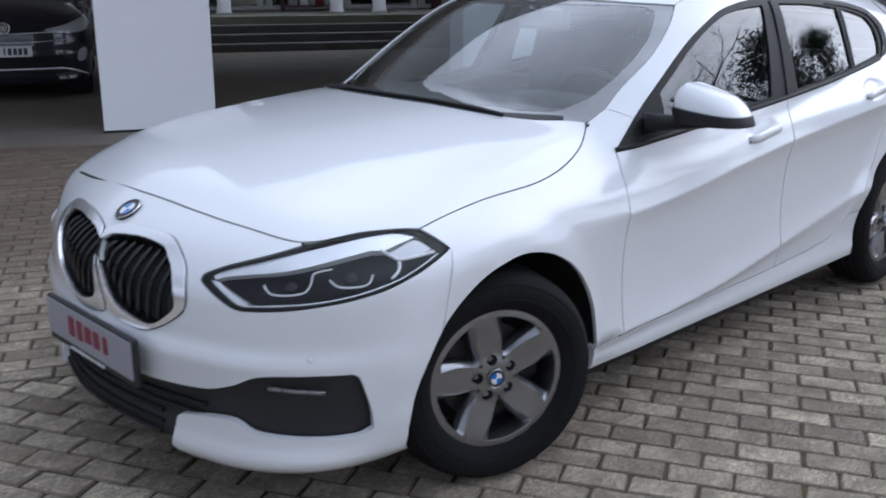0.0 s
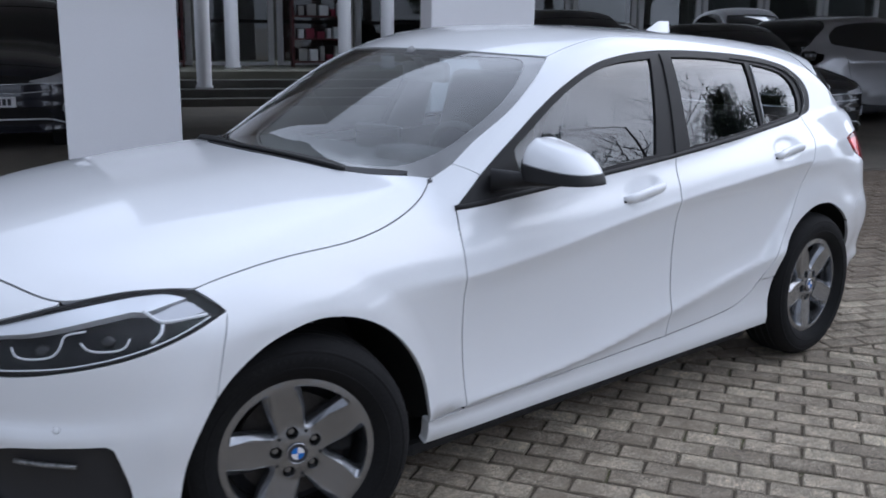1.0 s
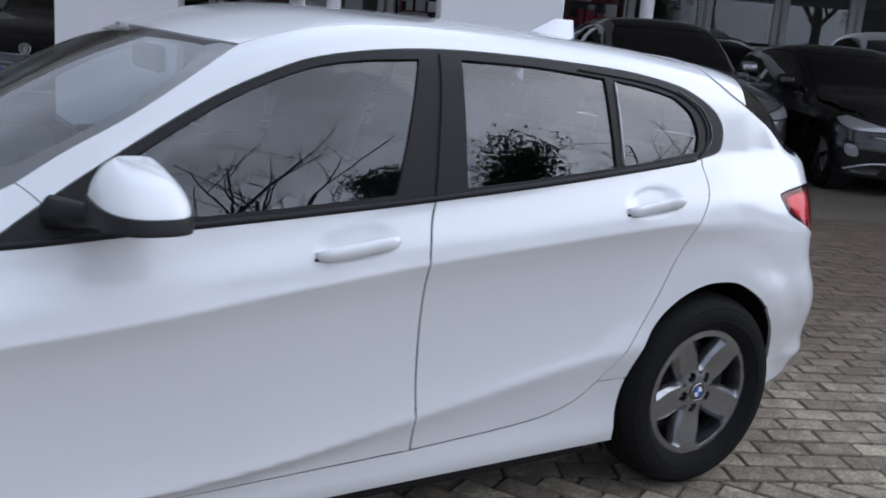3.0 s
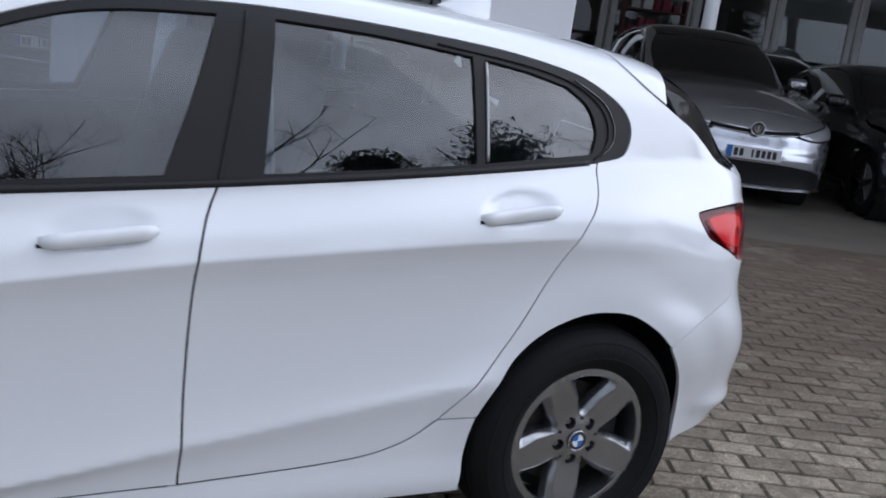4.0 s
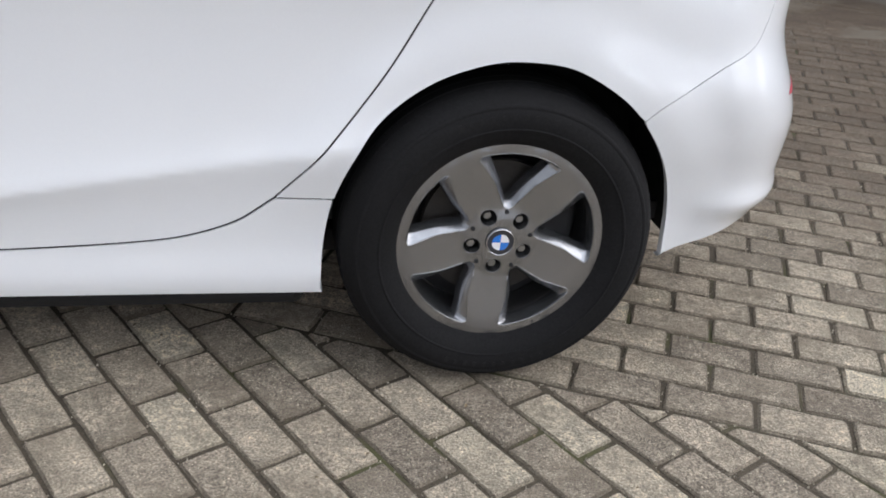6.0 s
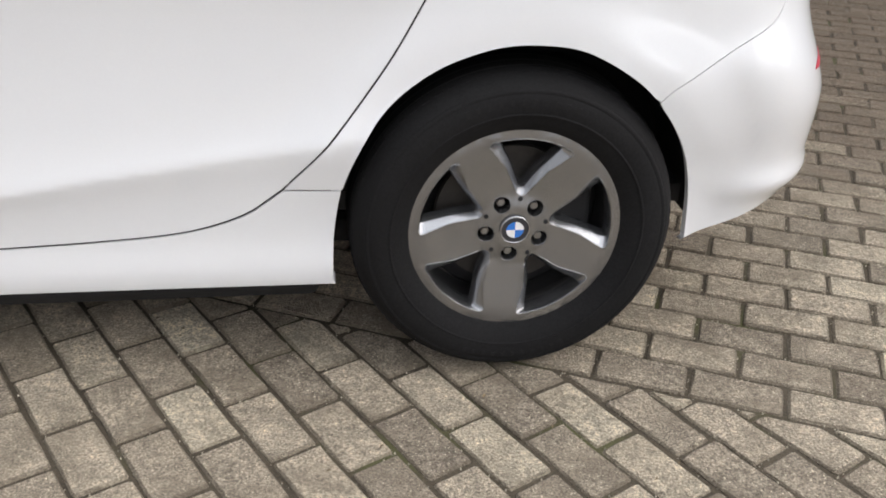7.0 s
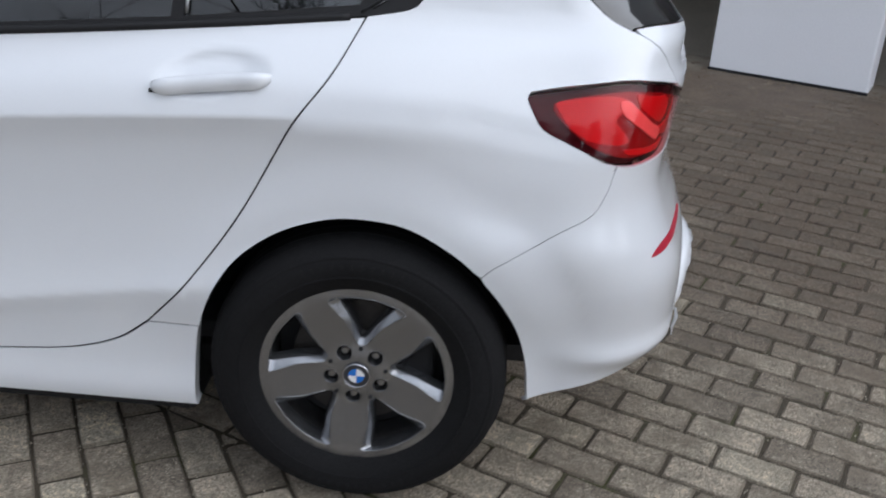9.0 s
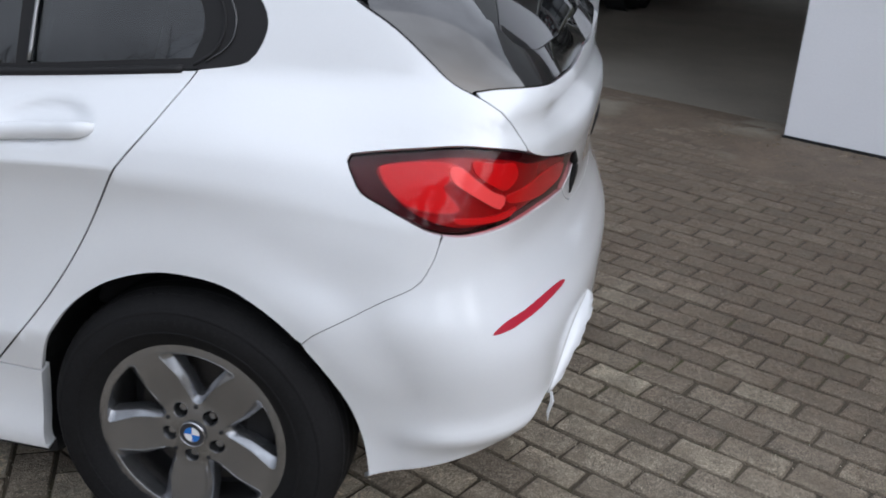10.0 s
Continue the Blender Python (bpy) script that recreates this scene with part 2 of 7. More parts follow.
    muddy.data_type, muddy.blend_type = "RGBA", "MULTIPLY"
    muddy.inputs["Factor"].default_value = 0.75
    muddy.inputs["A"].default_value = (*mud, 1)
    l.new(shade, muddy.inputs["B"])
    l.new(calc("MULTIPLY", reach.outputs["Result"], calc("MULTIPLY_ADD", cloudy, 0.25, 0.68)), mud_and_shade.inputs["Factor"])
    # tilted block edges take a darkened stain colour
    tilt, rim, edge_tone = n.new("ShaderNodeSeparateXYZ"), n.new("ShaderNodeMapRange"), n.new("ShaderNodeMix")
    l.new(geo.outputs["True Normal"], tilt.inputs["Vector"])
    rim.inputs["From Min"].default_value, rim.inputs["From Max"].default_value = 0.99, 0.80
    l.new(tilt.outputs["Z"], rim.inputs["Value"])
    edge_tone.data_type = "RGBA"
    edge_tone.inputs["B"].default_value = (*[0.62 * c for c in stain], 1)
    l.new(calc("MULTIPLY", rim.outputs["Result"], calc("MULTIPLY_ADD", coarse, 0.7, 0.15)), edge_tone.inputs["Factor"])
    l.new(wet.outputs["Result"], edge_tone.inputs["A"])
    l.new(edge_tone.outputs["Result"], mud_and_shade.inputs["A"])
    l.new(muddy.outputs["Result"], mud_and_shade.inputs["B"])
    l.new(mud_and_shade.outputs["Result"], p.inputs["Base Color"])
    l.new(calc("MULTIPLY_ADD", cloudy, 0.2, rough - 0.1), p.inputs["Roughness"])
    b = n.new("ShaderNodeBump")
    b.inputs["Strength"].default_value, b.inputs["Distance"].default_value = 1.0, 0.007
    l.new(calc("MULTIPLY_ADD", coarse, 0.7, calc("MULTIPLY", grit, 0.6)), b.inputs["Height"])
    l.new(b.outputs["Normal"], p.inputs["Normal"])
    return m


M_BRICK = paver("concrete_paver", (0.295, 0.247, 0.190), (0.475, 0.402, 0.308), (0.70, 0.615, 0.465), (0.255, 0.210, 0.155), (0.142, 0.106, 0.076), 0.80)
M_GRIT = material("pale_grit", (0.42, 0.38, 0.30), rough=0.9, vary=0.3, island=0.6)
M_JOINT = material("joint_sand", (0.070, 0.056, 0.038), rough=0.95, vary=0.5, scale=10, bump=0.003, bump_scale=150, world_size=True, dirt=(0.074, 0.072, 0.030), dirt_at=(0.55, 0.66))
# the yard is kept pale to bounce light up at the car
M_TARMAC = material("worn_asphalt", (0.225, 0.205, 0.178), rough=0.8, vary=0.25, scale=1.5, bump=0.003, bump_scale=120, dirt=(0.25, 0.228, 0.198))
# darker brown asphalt for the floor under the overhang
M_HALLFLOOR = material("hall_asphalt", (0.165, 0.146, 0.118), rough=0.8, vary=0.35, scale=1.5, bump=0.003, bump_scale=120, dirt=(0.21, 0.19, 0.16))
M_MUD = material("damp_mud", (0.118, 0.088, 0.062), rough=0.75, vary=0.5, scale=5, bump=0.004, bump_scale=70, world_size=True, dirt=(0.20, 0.175, 0.135), dirt_at=(0.54, 0.66))
M_RENDER = material("white_painted_render", (0.86, 0.86, 0.88), rough=0.8, vary=0.03, scale=2, bump=0.0008, bump_scale=90)
M_GREYWALL = material("grey_render", (0.42, 0.42, 0.41), rough=0.85, vary=0.1, scale=2)
M_STONE = material("dark_step_stone", (0.13, 0.128, 0.115), rough=0.85, vary=0.3, scale=3, bump=0.002, bump_scale=60)
M_TERRACE = material("mossy_terrace", (0.24, 0.235, 0.19), rough=0.9, vary=0.25, scale=2, dirt=(0.10, 0.12, 0.06))
M_MAROON = material("dark_red_panel", (0.085, 0.02, 0.022), rough=0.5, vary=0.2)
M_SHOPGLASS = glass("shop_glass", (0.6, 0.62, 0.62), gloss=0.08)
M_SILVER = material("silver_paint", (0.74, 0.75, 0.81), rough=0.2, metal=0.85, coat=1.0)
M_BLACKPAINT = material("black_paint", (0.008, 0.008, 0.010), rough=0.25, coat=1.0)
M_NAVYPAINT = material("navy_black_paint", (0.012, 0.013, 0.022), rough=0.25, coat=1.0)
M_GREYPAINT = material("grey_paint", (0.48, 0.48, 0.50), rough=0.3, metal=0.5, coat=1.0)
M_LAMPGLASS = material("lamp_glass", (0.60, 0.61, 0.64), rough=0.15, metal=0.4, coat=1.0)
M_BARK = material("bark", (0.055, 0.045, 0.036), rough=0.9, vary=0.3)
M_LEAF = material("evergreen_leaf", (0.035, 0.05, 0.022), rough=0.6, vary=0.3, island=0.3)

# ---------------------------------------------------------------- shape of the white hatchback
# Metres: front axle at x = 0, rear axle at x = 2.67, nose towards -x, its left side at -y.
def spline(*pts):
    """Smooth curve through (a, b) points, flat outside."""
    a = np.array([p[0] for p in pts], float)
    b = np.array([p[1] for p in pts], float)
    m = np.gradient(b, a)

    def f(v):
        v = np.clip(v, a[0], a[-1])
        i = np.clip(np.searchsorted(a, v) - 1, 0, len(a) - 2)
        h = a[i + 1] - a[i]
        s = (v - a[i]) / h
        return ((2 * s**3 - 3 * s**2 + 1) * b[i] + (s**3 - 2 * s**2 + s) * h * m[i]
                + (3 * s**2 - 2 * s**3) * b[i + 1] + (s**3 - s**2) * h * m[i + 1])
    return f


def smax(a, b, k):
    h = np.maximum(k - np.abs(a - b), 0) / k
    return np.maximum(a, b) + h * h * k * 0.25


def smin(a, b, k):
    return -smax(-a, -b, k)


def ramp(a, b, v):
    s = np.clip((v - a) / (b - a), 0, 1)
    return s * s * (3 - 2 * s)


HUB = 0.316
WIDTH = spline((-0.85, 0.74), (-0.6, 0.815), (-0.4, 0.85), (-0.2, 0.866), (0, 0.872), (0.4, 0.868), (0.8, 0.864), (1.4, 0.864), (2.0, 0.866),
               (2.5, 0.868), (2.8, 0.861), (3.0, 0.850), (3.2, 0.833), (3.35, 0.790), (3.5, 0.72))
CREASE = spline((-0.9, 0.74), (0.2, 0.705), (0.6, 0.700), (0.9, 0.723), (1.29, 0.772), (1.65, 0.811), (2.0, 0.840), (2.3, 0.863), (2.55, 0.876), (2.8, 0.868), (3.0, 0.850), (3.5, 0.82))
FOLD = spline((-0.9, 0.36), (0.2, 0.30), (0.6, 0.300), (1.2, 0.332), (1.6, 0.392), (1.9, 0.440), (2.2, 0.485), (2.5, 0.53), (3.5, 0.55))
HANDLES = ((1.435, 0.862), (2.388, 0.934))
TUCK = spline((0.0, 0.30), (0.14, 0.10), (0.19, 0.042), (0.205, 0.034), (0.228, 0.0285), (0.246, 0.0265), (0.258, 0.027), (0.270, 0.0295), (0.285, 0.032), (0.32, 0.030), (0.37, 0.020),
              (0.392, 0.0125), (0.398, 0.011), (0.404, 0.0115), (0.43, 0.0165), (0.48, 0.0235), (0.54, 0.0265), (0.60, 0.0275), (0.68, 0.0235), (0.75, 0.0145), (0.785, 0.0052), (0.7965, 0.0018),
              (0.8000, 0.0012), (0.8035, 0.0022), (0.815, 0.0065), (0.86, 0.023), (0.93, 0.066), (1.0, 0.125), (1.2, 0.32))
TUCKSOFT = spline((0.0, 0.30), (0.14, 0.14), (0.19, 0.065), (0.215, 0.040), (0.25, 0.026), (0.30, 0.020), (0.40, 0.012), (0.5, 0.010), (0.6, 0.012), (0.72, 0.006), (0.80, 0.006), (0.86, 0.022), (0.93, 0.066),
                  (1.0, 0.125), (1.2, 0.32))
NOSE = spline((0.0, -0.66), (0.16, -0.752), (0.205, -0.800), (0.225, -0.806), (0.27, -0.797), (0.32, -0.796), (0.45, -0.812), (0.49, -0.816), (0.53, -0.800), (0.58, -0.794), (0.68, -0.772), (0.76, -0.715), (0.84, -0.60), (1.0, -0.40))
TAIL = spline((0.0, 3.215), (0.2, 3.310), (0.3, 3.364), (0.36, 3.397), (0.42, 3.410), (0.48, 3.413), (0.55, 3.408), (0.61, 3.386), (0.68, 3.358), (0.73, 3.346), (0.78, 3.347), (0.82, 3.352), (0.86, 3.358), (0.905, 3.364),
              (0.945, 3.356), (0.975, 3.331), (1.02, 3.315), (1.1, 3.262))
CORNERING = spline((0.3, 0.064), (0.5, 0.068), (0.65, 0.074), (0.8, 0.080), (0.95, 0.071), (1.1, -0.07))
WAIST = spline((0.25, 0.0), (0.36, 0.012), (0.45, 0.018), (0.55, -0.002), (0.62, -0.010), (0.70, -0.002), (0.78, 0.010), (0.86, 0.025), (0.95, 0.034), (1.05, 0.0))
DECK = spline((-0.9, 0.66), (-0.7, 0.775), (-0.5, 0.85), (-0.2, 0.918), (0.2, 0.972), (0.55, 1.0), (0.9, 1.02), (1.5, 1.06), (2.2, 1.10), (2.8, 1.14), (3.3, 1.12), (3.5, 1.08))
BELT = spline((0.2, 0.86), (0.6, 0.885), (1.0, 0.910), (1.5, 0.944), (2.0, 0.982), (2.4, 1.018), (2.7, 1.052), (3.1, 1.10))
GLASSY = spline((0.2, 0.72), (0.6, 0.778), (1.0, 0.794), (1.5, 0.797), (2.0, 0.785), (2.4, 0.757), (2.7, 0.724), (3.0, 0.68), (3.4, 0.60))
ROOF = spline((0.6, 1.30), (0.9, 1.365), (1.2, 1.412), (1.5, 1.432), (1.8, 1.433), (2.2, 1.418), (2.6, 1.388), (2.9, 1.352), (3.2, 1.315))
SCREEN = spline((0.85, 0.20), (0.97, 0.43), (1.1, 0.65), (1.25, 0.93), (1.38, 1.22), (1.46, 1.42))
HATCH = spline((0.80, 3.12), (0.88, 3.19), (0.94, 3.265), (0.985, 3.318), (1.02, 3.312), (1.1, 3.262), (1.2, 3.185), (1.3, 3.10), (1.45, 2.95))


def lower(x, y, z):
    """Distance to the lower body: flanks, nose, tail and bonnet."""
    ay = np.abs(y)
    c1, c2 = CREASE(x), FOLD(x)
    zz = np.where(z > c1, 0.80 + (z - c1), np.where(z > c2, 0.40 + (z - c2) * 0.40 / (c1 - c2), np.where(z > 0.27, 0.27 + (z - 0.27) * 0.13 / (c2 - 0.27), z)))
    sharp = ramp(0.25, 0.75, x) * (1 - ramp(2.36, 2.92, x))
    w = WIDTH(x) - sharp * TUCK(zz) - (1 - sharp) * TUCKSOFT(zz) - WAIST(z) * ramp(2.7, 3.1, x)
    for xh, zh in HANDLES:
        u, v = x - xh, z - zh - 0.12 * (x - xh)
        w = w - 0.022 * (1 - ramp(0.45, 1.1, np.sqrt((u / 0.108)**2 + ((v - 0.006) / 0.040)**2)))
    for xc in (0.0, 2.67):
        r = np.sqrt((x - xc)**2 + (z - HUB - 0.01)**2)
        w = w + (0.017 if xc < 1 else 0.013) * (1 - ramp(0.375, 0.49, r)) * ramp(0.34, 0.50, z)
    w = w - 0.05 * ramp(2.92, 3.1, x) * (1 - ramp(0.2, 0.5, z))
    ledge = 0.013 * np.exp(-((z - 0.368) / 0.030)**2) * ramp(3.04, 3.22, x)
    lip = 0.030 * np.exp(-((z - 0.212) / 0.040)**2) + 0.006 * np.exp(-((z - 0.490) / 0.022)**2)
    side = ay - w - ledge - lip * (1 - ramp(-0.62, -0.40, x))
    front = NOSE(z) + 0.115 * (ay / 0.6)**2.2 + 0.045 * ramp(0.0, 0.55, y) - x
    back = x - TAIL(z) - ledge + CORNERING(z) * (ay / 0.65)**2.4
    top = z - DECK(x) + np.where(y > 0, 0.055, 0.115) * (ay / 0.8)**2.4
    d = smax(side, front, 0.22)
    d = smax(d, back, 0.169)
    return smax(d, top, 0.10)


def cabin(x, y, z):
    """Distance to the greenhouse."""
    ay = np.abs(y)
    h = z - BELT(x)
    side = (ay - GLASSY(x) + 0.33 * h + 0.22 * h * h) * 0.93
    screen = (SCREEN(z) + 0.27 * (ay / 0.7)**2.2 - x) * 0.45
    roof = z - ROOF(x) + 0.020 + 0.0325 * (ay / 0.58)**2.3
    hatch = (x - HATCH(z) + 0.062 * (ay / 0.6)**2.4) * 0.75
    d = smax(side, screen, 0.05)
    d = smax(d, hatch, 0.12)
    return smax(smax(d, roof, 0.11), 0.80 - z, 0.02)


def body(p):
    x, y, z = p[..., 0], p[..., 1], p[..., 2]
    return smin(lower(x, y, z), cabin(x, y, z), 0.02)


def body_normal(p):
    e = 0.002
    n = np.stack([body(p + np.eye(3)[i] * e) - body(p - np.eye(3)[i] * e) for i in range(3)], -1)
    return n / np.maximum(np.linalg.norm(n, axis=-1, keepdims=True), 1e-9)


def meet(o, d, steps=70):
    """Where rays from o along d first meet the body."""
    p = np.array(o, float)
    for _ in range(steps):
        p = p + d * np.clip(body(p) * 0.7, -0.05, 0.2)[..., None]
    return p


def chart_side(a, b):
    """(x, z) seen square on to the left flank."""
    o = np.stack([a, np.full_like(a, -1.3), b], -1)
    return o, np.broadcast_to(np.array([0.0, 1.0, 0.0]), o.shape)


def chart_top(a, b):
    """(x, y) seen from above."""
    o = np.stack([a, b, np.full_like(a, 1.8)], -1)
    return o, np.broadcast_to(np.array([0.0, 0.0, -1.0]), o.shape)


def chart_nose(a, b):
    """(angle in units of 60 degrees from straight ahead towards the left, z) round the nose."""
    t = np.radians(60 * a)
    w = np.stack([-np.cos(t), -np.sin(t), np.zeros_like(t)], -1)
    return np.array([0.15, 0, 0]) + w * 1.6 + np.stack([0 * b, 0 * b, b], -1), -w


def chart_tail(a, b):
    """(angle in units of 60 degrees from straight behind towards the left, z) round the tail."""
    t = np.radians(60 * a)
    w = np.stack([np.cos(t), -np.sin(t), np.zeros_like(t)], -1)
    return np.array([2.55, 0, 0]) + w * 1.6 + np.stack([0 * b, 0 * b, b], -1), -w


def chart_slant(a, b):
    """(x, height across the slope) seen from the left and above."""
    o = np.stack([a, -1.0 + b * 0.7071, 1.0 + b * 0.7071], -1)
    return o, np.broadcast_to(np.array([0.0, 0.7071, -0.7071]), o.shape)


def flat_of(chart, p):
    """The chart's own coordinates of points in space."""
    x, y, z = p[:, 0], p[:, 1], p[:, 2]
    if chart is chart_side:
        return np.stack([x, z], -1)
    if chart is chart_top:
        return np.stack([x, y], -1)
    if chart is chart_slant:
        return np.stack([x, 0.7071 * (y + z)], -1)
    if chart is chart_nose:
        return np.stack([np.degrees(np.arctan2(-y, 0.15 - x)) / 60, z], -1)
    return np.stack([np.degrees(np.arctan2(-y, x - 2.55)) / 60, z], -1)


# ---------------------------------------------------------------- building helpers
from mathutils import geometry


def thing(name, label, category, group="", kind="", at=(0, 0, 0)):
    ob = new(name)
    ob.location = at
    return tagged(ob, label, category, group, kind)


def mesh_object(name, me, mat, parent=None, label=""):
    ob = new(name, me)
    if mat is not None:
        me.materials.append(mat)
    if parent is not None:
        ob.parent = parent
    return tagged(ob, label)


def part(name, bm, mat, parent=None, label="", smooth=False, at=None):
    """Links a bmesh as one mesh object under a thing or under a part."""
    bmesh.ops.recalc_face_normals(bm, faces=bm.faces)
    me = bpy.data.meshes.new(name)
    bm.to_mesh(me)
    bm.free()
    for f in me.polygons:
        f.use_smooth = smooth
    ob = mesh_object(name, me, mat, parent, label)
    if at is not None:
        ob.matrix_basis = at
    return ob


def box(size, at=(0, 0, 0), bevel=0.0, segments=2, turn=None):
    bm = bmesh.new()
    bmesh.ops.create_cube(bm, size=1)
    bmesh.ops.scale(bm, vec=size, verts=bm.verts)
    if bevel:
        bmesh.ops.bevel(bm, geom=bm.edges[:], offset=bevel, segments=segments, affect="EDGES", profile=0.5)
    if turn is not None:
        bmesh.ops.transform(bm, matrix=turn, verts=bm.verts)
    bmesh.ops.translate(bm, vec=at, verts=bm.verts)
    return bm


def join(*bms):
    out = bmesh.new()
    for b in bms:
        me = bpy.data.meshes.new("scratch")
        b.to_mesh(me)
        b.free()
        out.from_mesh(me)
        bpy.data.meshes.remove(me)
    return out


def lathe(profile, n=64, axis="Y"):
    """A turned shape from (radius, along) points, round the y axis."""
    bm = bmesh.new()
    rings = []
    for r, a in profile:
        ring = []
        for i in range(n):
            t = 2 * math.pi * i / n
            ring.append(bm.verts.new((r * math.cos(t), a, r * math.sin(t))))
        rings.append(ring)
    for r0, r1 in zip(rings, rings[1:]):
        for i in range(n):
            bm.faces.new((r0[i], r0[(i + 1) % n], r1[(i + 1) % n], r1[i]))
    return bm


def tube(points, radius, n=8, cap=True):
    """A round bar along points; radius may be a list."""
    bm = bmesh.new()
    pts = [Vector(p) for p in points]
    rad = radius if isinstance(radius, (list, tuple)) else [radius] * len(pts)
    rings = []
    for i, p in enumerate(pts):
        d = (pts[min(i + 1, len(pts) - 1)] - pts[max(i - 1, 0)]).normalized()
        u = d.orthogonal().normalized() if abs(d.z) > 0.9 else d.cross(Vector((0, 0, 1))).normalized()
        v = d.cross(u)
        rings.append([bm.verts.new(p + (u * math.cos(2 * math.pi * k / n) + v * math.sin(2 * math.pi * k / n)) * rad[i]) for k in range(n)])
    for a, b in zip(rings, rings[1:]):
        for k in range(n):
            bm.faces.new((a[k], a[(k + 1) % n], b[(k + 1) % n], b[k]))
    if cap:
        bm.faces.new(rings[0])
        bm.faces.new(rings[-1])
    return bm


def smooth_line(pts, closed=False, step=0.02):
    """A smooth line through 2-D points, evenly cut."""
    p = np.array(pts, float)
    if len(p) == 2:
        n = max(2, int(np.linalg.norm(p[1] - p[0]) / step) + 1)
        return p[0] + (p[1] - p[0]) * np.linspace(0, 1, n)[:, None]
    q = np.vstack([p[-1], p, p[0], p[1]]) if closed else np.vstack([2 * p[0] - p[1], p, 2 * p[-1] - p[-2]])
    out = []
    for i in range(1, len(q) - 2):
        n = max(2, int(np.linalg.norm(q[i + 1] - q[i]) / step) + 1)
        s = np.linspace(0, 1, n, endpoint=False)[:, None]
        m0, m1 = (q[i + 1] - q[i - 1]) / 2, (q[i + 2] - q[i]) / 2
        ln = np.linalg.norm(q[i + 1] - q[i])
        m0 = m0 * min(1, ln / max(np.linalg.norm(m0), 1e-9))
        m1 = m1 * min(1, ln / max(np.linalg.norm(m1), 1e-9))
        out.append((2 * s**3 - 3 * s**2 + 1) * q[i] + (s**3 - 2 * s**2 + s) * m0 + (3 * s**2 - 2 * s**3) * q[i + 1] + (s**3 - s**2) * m1)
    if not closed:
        out.append(p[-1:])
    return np.vstack(out)


def edge(chart, pts, closed=False, step=0.02):
    """A smooth line on the body, from points in a chart."""
    f = smooth_line(pts, closed, step)
    o, d = chart(f[:, 0].copy(), f[:, 1].copy())
    return meet(o, d)


def inside(poly, q):
    """Which points q lie in the polygon."""
    x, y = q[:, 0], q[:, 1]
    hit = np.zeros(len(q), bool)
    a, b = poly, np.roll(poly, -1, 0)
    for (x0, y0), (x1, y1) in zip(a, b):
        if y0 == y1:
            continue
        c = ((y0 > y) != (y1 > y)) & (x < (x1 - x0) * (y - y0) / (y1 - y0) + x0)
        hit ^= c
    return hit


def tidy(poly, eps=1e-3):
    keep = [poly[0]]
    for p in poly[1:]:
        if np.linalg.norm(p - keep[-1]) > eps:
            keep.append(p)
    if np.linalg.norm(keep[-1] - keep[0]) < eps:
        keep.pop()
    return np.array(keep)


def grow(poly, by):
    """The polygon moved inwards by a distance (outwards: minus)."""
    area = 0.5 * np.sum(poly[:, 0] * np.roll(poly[:, 1], -1) - np.roll(poly[:, 0], -1) * poly[:, 1])
    e0 = poly - np.roll(poly, 1, 0)
    e1 = np.roll(poly, -1, 0) - poly
    e0 /= np.linalg.norm(e0, axis=1, keepdims=True)
    e1 /= np.linalg.norm(e1, axis=1, keepdims=True)
    n0, n1 = np.stack([-e0[:, 1], e0[:, 0]], -1), np.stack([-e1[:, 1], e1[:, 0]], -1)
    n = n0 + n1
    n /= np.maximum(np.linalg.norm(n, axis=1, keepdims=True), 1e-6)
    k = 1 / np.maximum(np.sum(n * n0, 1, keepdims=True), 0.45)
    return poly + n * k * by * np.sign(area)


def fill(poly, holes, step, lines=()):
    """Triangles over a flat polygon with holes: points, triangles."""
    lo, hi = poly.min(0), poly.max(0)
    gx, gy = np.arange(lo[0], hi[0], step), np.arange(lo[1], hi[1], step)
    g = np.stack(np.meshgrid(gx, gy), -1).reshape(-1, 2) + step * 0.5
    keep = inside(poly, g)
    for h in holes:
        keep &= ~inside(h, g)
    g = g[keep]
    for ln in lines:
        ok = inside(poly, ln)
        for h in holes:
            ok &= ~inside(h, ln)
        ln = ln[ok]
        if len(ln):
            far = np.array([np.min(np.hypot(*(ln - q).T)) > step * 0.55 for q in g])
            g = np.vstack([g[far], ln])
    loops = [poly, *holes]
    rim = np.vstack([np.vstack([lp + (np.roll(lp, -1, 0) - lp) * s for s in (0, 0.5)]) for lp in loops])
    if len(g):
        near = np.full(len(g), 9.0)
        for c in np.array_split(rim, max(1, len(rim) // 200)):
            near = np.minimum(near, np.min(np.hypot(g[:, None, 0] - c[None, :, 0], g[:, None, 1] - c[None, :, 1]), 1))
        g = g[near > step * 0.45]
    verts, edges = [], []
    for lp in loops:
        k = len(verts)
        verts += [Vector(p) for p in lp]
        edges += [(k + i, k + (i + 1) % len(lp)) for i in range(len(lp))]
    verts += [Vector(p) for p in g]
    v, _, f, *_ = geometry.delaunay_2d_cdt(verts, edges, [], 0, 1e-5)
    v = np.array([tuple(p) for p in v])
    f = np.array([t for t in f if len(t) == 3])
    c = v[f].mean(1)
    keep = inside(poly, c)
    for h in holes:
        keep &= ~inside(h, c)
    return v, f[keep]


